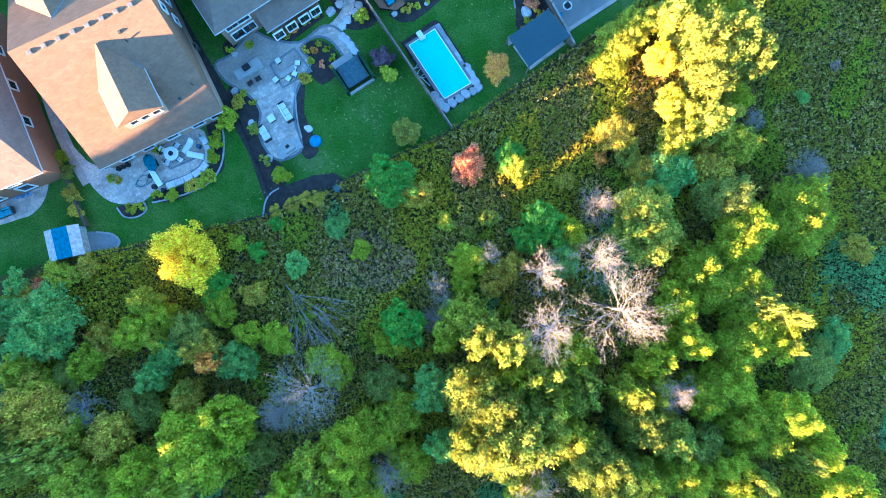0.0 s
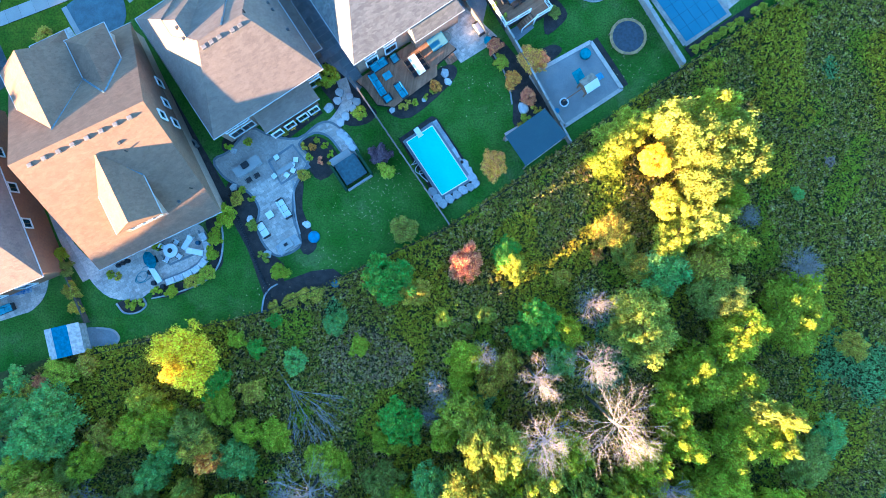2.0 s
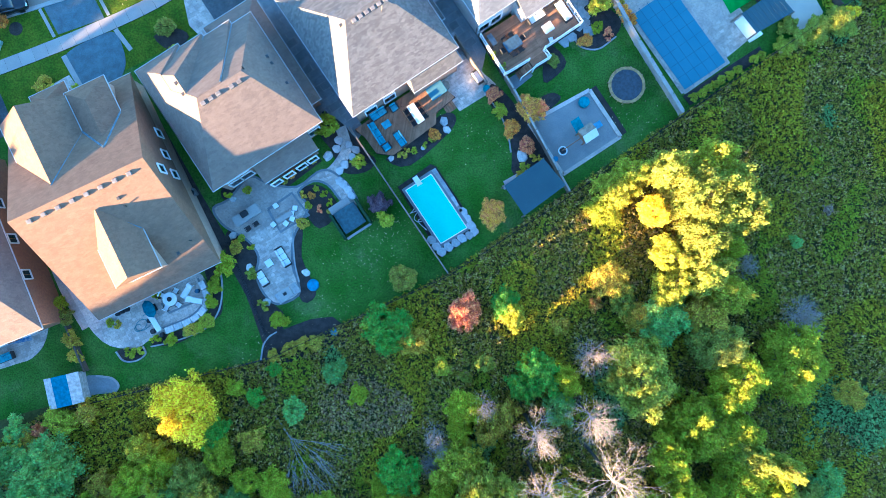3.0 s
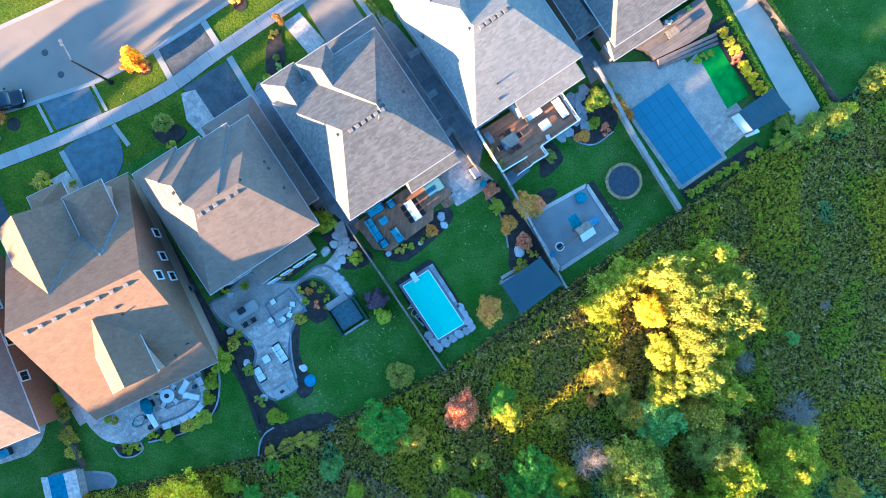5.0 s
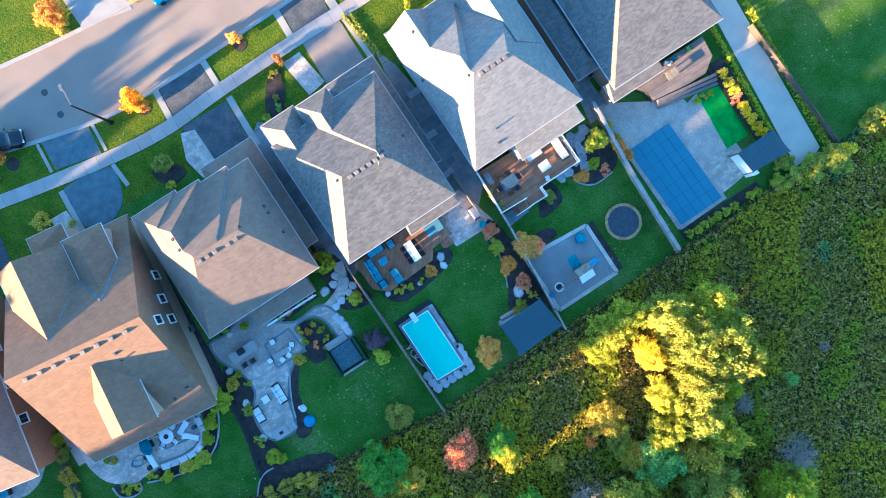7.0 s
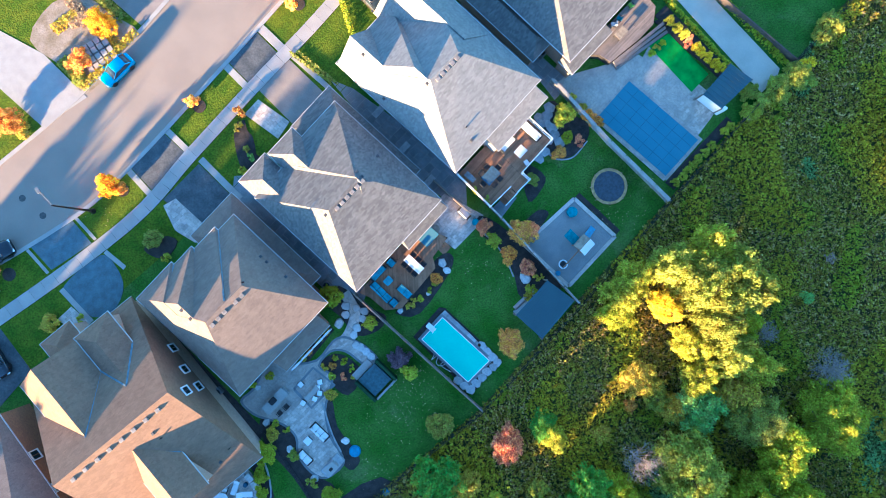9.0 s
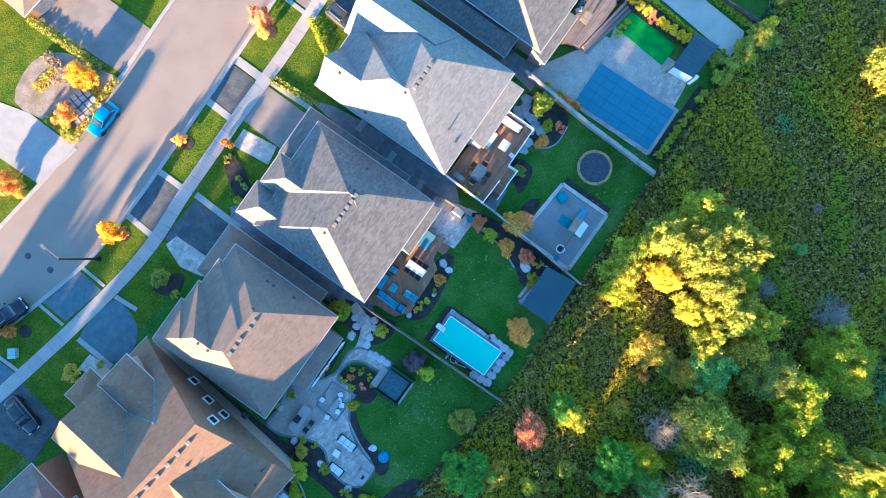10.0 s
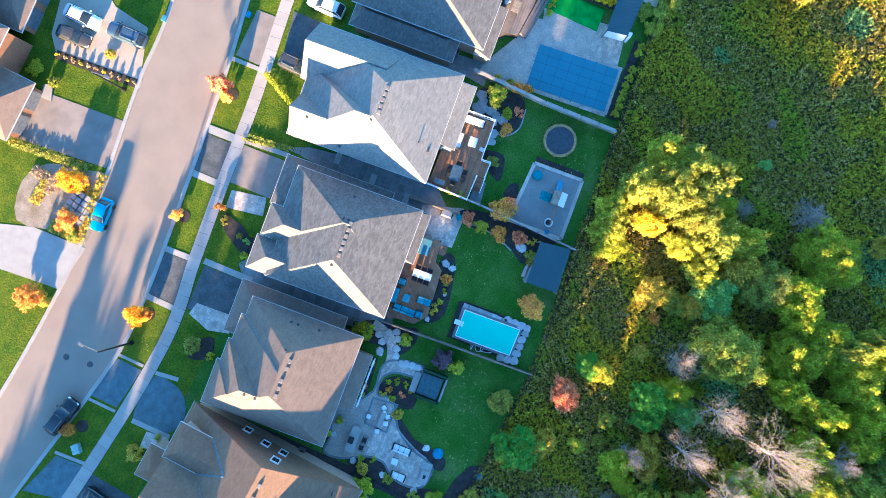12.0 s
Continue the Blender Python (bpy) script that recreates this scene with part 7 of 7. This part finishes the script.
# ---- shrubs and garden trees ----
# garden shrubs: kind, place, height, radius
SHRUBS_A = [
    ("flame", 6.38, 20.56, 2.6, 1.7), ("flame", 10.52, 32.12, 2.5, 1.7), ("red", 11.64, 32.12, 2.0, 1.0), ("tan", -3.42, 13.61, 2.4, 1.65), ("plum", -5.97, 21.78, 1.8, 1.4), ("lime", -5.35, 20.06, 1.8, 1.0),
    ("green", -11.86, 30.23, 2.6, 1.6), ("lime", -8.27, 26.34, 1.6, 0.9), ("green", -22.72, 15.15, 1.8, 1.4), ("green", -23.99, 12.57, 1.2, 0.9), ("green", -24.35, 11.03, 1.2, 0.8), ("lime", -24.82, 8.88, 1.0, 1.0), ("olive", -26.66, 7.95, 0.9, 0.9), ("green", -28.69, 6.85, 1.0, 0.8), ("lime", -35.5, 8.65, 0.5, 0.55), ("olive", -34.7, 8.4, 0.5, 0.5), ("green", -23.9, 13.4, 1.4, 0.6), ("lime", -24.2, 12.2, 0.8, 0.5), ("green", -30.35, 6.85, 0.9, 0.6), ("gold", -27.25, 7.5, 0.5, 0.4), ("lime", -25.6, 8.3, 0.9, 0.75), ("green", -30.3, 11.8, 1.1, 0.7), ("green", -33.20, 5.31, 0.7, 0.7), ("lime", -32.28, 5.55, 0.6, 0.6),
]
SHRUBS_B = [
    ("lime", -21.15, 17.92, 0.7, 0.5), ("lime", -20.16, 16.93, 0.7, 0.45), ("olive", -21.67, 16.89, 1.2, 0.9), ("gold", -19.92, 13.99, 1.0, 0.75), ("gold", -18.67, 10.53, 1.0, 0.7), ("lime", -20.5, 23.2, 0.8, 0.55), ("green", -22.7, 22.7, 0.7, 0.5), ("tan", -16.46, 24.3, 0.8, 0.5), ("orange", -15.6, 24.95, 0.9, 0.6), ("tan", -14.4, 25.9, 0.9, 0.6), ("olive", -13.3, 26.5, 0.8, 0.5), ("green", -16.80, 8.87, 1.4, 1.1), ("olive", -15.68, 5.79, 1.3, 1.0), ("olive", -12.96, 6.40, 1.1, 1.0), ("olive", -17.52, 4.99, 1.2, 0.8),
    ("orange", -13.45, 22.62, 0.7, 0.5), ("olive", -14.39, 22.75, 0.7, 0.5), ("lime", -13.02, 23.37, 0.6, 0.45), ("green", -12.15, 22.75, 0.6, 0.45), ("green", -11.52, 21.82, 0.6, 0.45), ("lime", -13.82, 21.50, 0.6, 0.5), ("red", -12.57, 21.19, 0.6, 0.5), ("olive", -14.43, 19.52, 0.8, 0.8), ("olive", -11.45, 20.88, 0.6, 0.4),
]
SHRUBS_C = [
    ("olive", -3.38, 27.24, 0.8, 0.7), ("lime", -2.19, 27.55, 0.6, 0.45), ("lime", -0.95, 28.24, 0.6, 0.4), ("orange", 0.05, 29.31, 1.0, 0.8), ("lime", -0.26, 28.81, 0.6, 0.4),
    ("red", 6.47, 33.69, 1.4, 1.0), ("lime", 7.22, 32.00, 1.4, 1.0), ("orange", 8.41, 29.88, 1.5, 1.1), ("red", 10.22, 28.08, 1.4, 1.1), ("lime", 10.00, 25.69, 0.9, 0.7), ("olive", 11.13, 26.82, 0.9, 0.6), ("olive", 9.56, 24.94, 0.8, 0.6),
    ("lime", 18.00, 43.64, 2.4, 1.4), ("olive", 19.58, 45.44, 1.2, 0.7), ("orange", 20.89, 42.99, 1.4, 0.9), ("orange", 21.64, 42.18, 1.2, 0.8), ("olive", 20.39, 44.06, 1.0, 0.7), ("orange", 16.66, 39.81, 0.9, 0.9), ("green", 18.05, 41.26, 1.0, 0.8), ("red", 19.31, 40.63, 0.8, 0.7),
]
SHRUBS_D = [
    ("dark", 13.01, 37.66, 0.9, 0.9), ("green", 29.68, 48.30, 0.5, 0.5), ("olive", 30.44, 48.75, 0.5, 0.5), ("green", 31.20, 49.19, 0.5, 0.5),
    ("amber", -32.55, 47.80, 3.4, 1.4), ("orange", -31.56, 47.50, 2.0, 0.8), ("flame", -21.57, 54.89, 2.2, 0.85), ("orange", -16.92, 52.52, 1.4, 0.7), ("dark", -29.46, 41.08, 1.6, 1.3), ("olive", -42.75, 34.70, 1.3, 1.2), ("lime", -39.41, 34.41, 0.8, 0.5), ("lime", -18.16, 46.14, 0.9, 0.6), ("teal", -16.92, 47.34, 0.8, 0.5), ("dark", -17.17, 48.47, 0.8, 0.5), ("lime", -28.62, 38.79, 0.8, 0.6), ("olive", -17.46, 51.06, 0.9, 0.6),
]
SHRUBS_E = [
    ("red", -7.97, 64.44, 3.2, 1.45), ("flame", -8.40, 62.99, 2.4, 0.8), ("orange", -47.42, 41.64, 1.6, 1.0), ("amber", -29.30, 65.41, 2.8, 1.8), ("orange", -32.59, 62.24, 2.2, 1.5), ("orange", -41.45, 57.21, 3.0, 1.7), ("gold", -33.32, 60.53, 0.8, 1.0), ("olive", -16.79, 75.79, 0.7, 0.8), ("gold", -24.35, 77.02, 0.8, 0.8), ("green", -24.97, 79.57, 1.4, 1.1),
    ("orange", -41.94, 57.52, 2.4, 1.4), ("olive", -40.76, 56.27, 0.8, 1.0), ("lime", -10.35, 50.14, 0.5, 0.3),
]
SHRUBS_F = [
    ("gold", 42.24, 40.91, 2.0, 1.7), ("gold", 44.75, 41.85, 2.4, 1.9), ("gold", 40.35, 39.97, 1.6, 1.3), ("yellow", 46.02, 42.67, 1.8, 1.2), ("gold", 48.55, 45.62, 1.9, 1.4), ("gold", 49.82, 46.57, 2.2, 1.6), ("lime", 38.78, 39.03, 1.4, 1.2), ("gold", 39.04, 41.38, 1.6, 1.2), ("gold", 54.99, 32.92, 7.0, 2.8), ("yellow", 56.26, 33.38, 6.5, 1.8),
    ("dark", -40.02, 9.23, 1.6, 1.0), ("olive", -39.38, 6.78, 1.5, 1.1), ("green", -40.77, 10.77, 1.6, 1.0), ("olive", -38.99, 4.94, 1.3, 0.9), ("lime", -41.37, 9.17, 0.9, 0.8), ("gold", -17.07, 28.97, 0.7, 0.6), ("orange", -14.14, 27.73, 0.7, 0.6), ("olive", -15.38, 26.80, 0.7, 0.6), ("red", -14.76, 27.42, 0.7, 0.5), ("lime", -16.31, 26.36, 0.6, 0.5),
]
for i, (k, x, y, h, r) in enumerate(SHRUBS_A + SHRUBS_B + SHRUBS_C + SHRUBS_D + SHRUBS_E + SHRUBS_F):
    tree(k, x, y, h, r, i, {"gold": "yellow autumn shrub in a garden bed", "amber": "small street tree with amber yellow autumn leaves", "orange": "orange autumn shrub in a garden bed", "flame": "small orange and yellow autumn tree on the lawn", "red": "reddish autumn shrub in a garden bed", "dark": "dark purple-green garden shrub", "plum": "dark purple garden shrub", "tan": "dry tan and olive round shrub on the lawn"}.get(k, "green garden shrub with fine leaves"), "shrub" if h < 2.3 else "tree", "garden shrubs", ball=k == "tan")
slab("cypress_bed", strip([(31.86, 52.84), (37.53, 43.59)], 1.7, 0, 0), -0.2, 0.118, M_SOIL, "dark mulch under the golden cypresses", "bed", "structure")
# leaves blown over the lawns
def blown_leaves():
    r = np.random.default_rng(77)
    p = []
    for (x, y), spread, n in (((-6.99, 15.85), 2.6, 150), ((-4.50, 18.97), 1.4, 80), ((-11.34, 10.25), 1.5, 60), ((3.63, 28.99), 2.4, 60), ((21.89, 31.54), 1.6, 60), ((45.52, 55.71), 3.0, 110), ((-35.26, 43.97), 1.5, 30), ((-18.17, 5.95), 1.8, 40)):
        p.append(np.column_stack([r.normal(x, spread, n), r.normal(y, spread * 0.7, n)]))
    p = np.concatenate(p)
    n = len(p)
    v = quads(np.column_stack([p, r.uniform(0.075, 0.1, n)]), r.uniform(0.035, 0.075, n), np.column_stack([r.normal(0, 0.2, (n, 2)), np.ones(n)]), r)
    tagged(new("fallen_leaves", leaf_mesh("fallen_leaves", v, LEAF["straw"])), "pale fallen leaves scattered over the lawns", "leaves", "", "stuff")


blown_leaves()
# clipped hedge and golden cypresses
for i, (x, y) in enumerate([(32.23, 51.15), (32.85, 50.15), (33.48, 49.27), (34.41, 47.7), (34.79, 46.95), (35.35, 46.19), (35.97, 45.32), (36.47, 44.69), (36.97, 43.75)]):
    tree("yellow" if i > 2 else "lime", x, y, 2.1, 0.6, i, "golden upright cypress in a row", "shrub", "row of cypresses by the walkway", ball=True)
tree("red", 33.8, 48.49, 1.6, 0.6, 2, "pink autumn shrub among cypresses", "shrub", "garden shrubs")
for i, (x, y) in enumerate([(28.67, 33.46), (29.62, 33.9), (30.31, 34.47), (31.07, 34.97), (31.82, 35.47), (32.7, 35.91), (33.59, 36.54), (35.42, 37.74), (36.24, 38.24)]):
    tree("lime", x, y, 1.3, 0.54, i, "golden green cypress beside the covered pool", "shrub", "row of cypresses by the pool", ball=True)


def hedge(a, b, w, h, kind, label):
    """A low clipped hedge of small leaves."""
    rng = np.random.default_rng(int(abs(a[0] * 7)) + 3)
    n = int(math.dist(a, b) * w * 90)
    t, u = rng.uniform(0, 1, n), rng.uniform(-w / 2, w / 2, n)
    d = np.array(b) - np.array(a)
    nn = np.array([-d[1], d[0]]) / np.linalg.norm(d)
    p = np.array(a) + t[:, None] * d + u[:, None] * nn
    z = h * (1 - (np.abs(u) / (w / 2)) ** 4) * rng.uniform(0.6, 1.1, n)
    v = quads(np.column_stack([p, z]), rng.uniform(0.08, 0.16, n), np.column_stack([rng.normal(0, 0.6, n), rng.normal(0, 0.6, n), np.ones(n)]), rng)
    tagged(new("hedge", leaf_mesh("hedge", v, LEAF[kind])), label, "hedge", "garden hedges")


hedge(*[(30.87, 57.55), (40.06, 41.06)], 0.6, 0.5, "green", "low bright green hedge along the walkway")
hedge(*[(35.08, 59.48), (44.28, 43.48)], 0.8, 0.6, "green", "low bright green hedge along the walkway")
hedge(*[(-9.97, 57.97), (-6.17, 53.43)], 0.4, 0.35, "dark", "low clipped dark green hedge by the driveway")
hedge(*[(-9.11, 57.88), (-5.62, 53.27)], 0.35, 0.3, "dark", "low clipped dark green hedge by the driveway")
hedge(*[(-2.93, 62.86), (-2.66, 57.92)], 0.7, 0.5, "green", "yellow-green hedge round a front lawn")
slab("planting_strip", strip([(-22.26, 79.77), (-16.28, 70.85)], 1.1, 0, 0), -0.2, 0.11, M_SOIL, "dark mulch strip along a driveway", "bed", "structure")
for i in range(11):
    (x0, y0), (x1, y1) = [(-22.08, 79.55), (-16.53, 71.20)]
    tree("straw" if i % 3 else "olive", x0 + (x1 - x0) * i / 10, y0 + (y1 - y0) * i / 10, 0.5, 0.32, i, "dry tuft of ornamental grass in a mulch strip", "shrub", "grass tufts along the driveway")
hedge(*[(-32.91, 74.37), (-27.15, 65.89)], 1.2, 0.5, "dark", "green hedge along a driveway")
for a_, b_, k_ in (([(-32.70, 69.94), (-31.14, 66.23)], 0, "straw"), ([(-33.21, 66.88), (-29.37, 67.51)], 0, "straw"), ([(-35.12, 66.57), (-32.12, 67.80)], 0, "olive"), ([(-28.92, 64.60), (-29.30, 62.31)], 0, "olive"), ([(-35.07, 63.11), (-33.11, 59.96)], 0, "gold")):
    hedge(*a_, 1.5, 0.35, k_, "dry grasses in a stony bed")
hedge(*[(-26.17, 64.31), (-33.51, 59.40)], 1.0, 0.5, "olive", "dry grasses along the kerb")

# houses across the street
def garage_house(x, y, turn, w):
    g = house(x, y, turn, [(-0.6, w + 0.6, -0.6, 7, 2.9, w / 2, 1.6, w / 2, 5, 4.6), (-1.5, w + 5, 3.2, 14, 5.3, 3.5, 8.6, w + 0.5, 8.6, 9.2)], [(0, w, 0, 7, 2.9), (-1, w + 4.5, 3.7, 13.5, 5.3)], M_ROOF_TAUPE, M_BRICK_RED, "brick house across the street with garage doors")
    for i in range(2):
        u0 = 0.5 + i * w / 2
        part("garage_door", boxed(u0, u0 + w / 2 - 0.8, -0.06, 0.02, 0.05, 2.2, 0.02), mat("grey_garage_door", (0.16, 0.18, 0.21), 0.6, spread=0.05), g, "grey panelled garage door")
    return g


garage_house(-31.86, 73.95, math.degrees(math.atan2(*(q - p for p, q in reversed(list(zip(*[(-32.9, 74.8), (-27.21, 77.78)])))))), 6.4)
garage_house(-22.96, 83.29, math.degrees(math.atan2(*(q - p for p, q in reversed(list(zip(*[(-22.96, 83.29), (-17.62, 86.48)])))))), 6.4)

# ---- paving and boards, piece by piece ----
for i, (name, poly, turn, w, h, z0, z1, m, base, gap, limit, stagger) in enumerate(PAVING):
    pieces(name, poly, turn, w, h, z0, z1, m, base, gap, limit, stagger, i + 1)

# sidewalk slabs
W_ = np.array(WALKWAY)
run = np.concatenate([[0], np.cumsum(np.linalg.norm(np.diff(W_, axis=0), axis=1))])
marks = np.arange(0, run[-1], 1.6)
at = np.column_stack([np.interp(marks, run, W_[:, 0]), np.interp(marks, run, W_[:, 1])])
for a, b in zip(at[:-1], at[1:]):
    d = (b - a) / np.linalg.norm(b - a)
    nrm = np.array([-d[1], d[0]]) * 0.76
    q = [a + d * 0.012 - nrm, b - d * 0.012 - nrm, b - d * 0.012 + nrm, a + d * 0.012 + nrm]
    ob = new("paving_slab", mesh("paving_slab", [(*p, 0.12) for p in q] + [(*p, 0.0) for p in q], [(0, 1, 2, 3)] + [(i, i + 4, (i + 1) % 4 + 4, (i + 1) % 4) for i in range(4)], M_SLAB))
    ob.parent = PAVEMENT
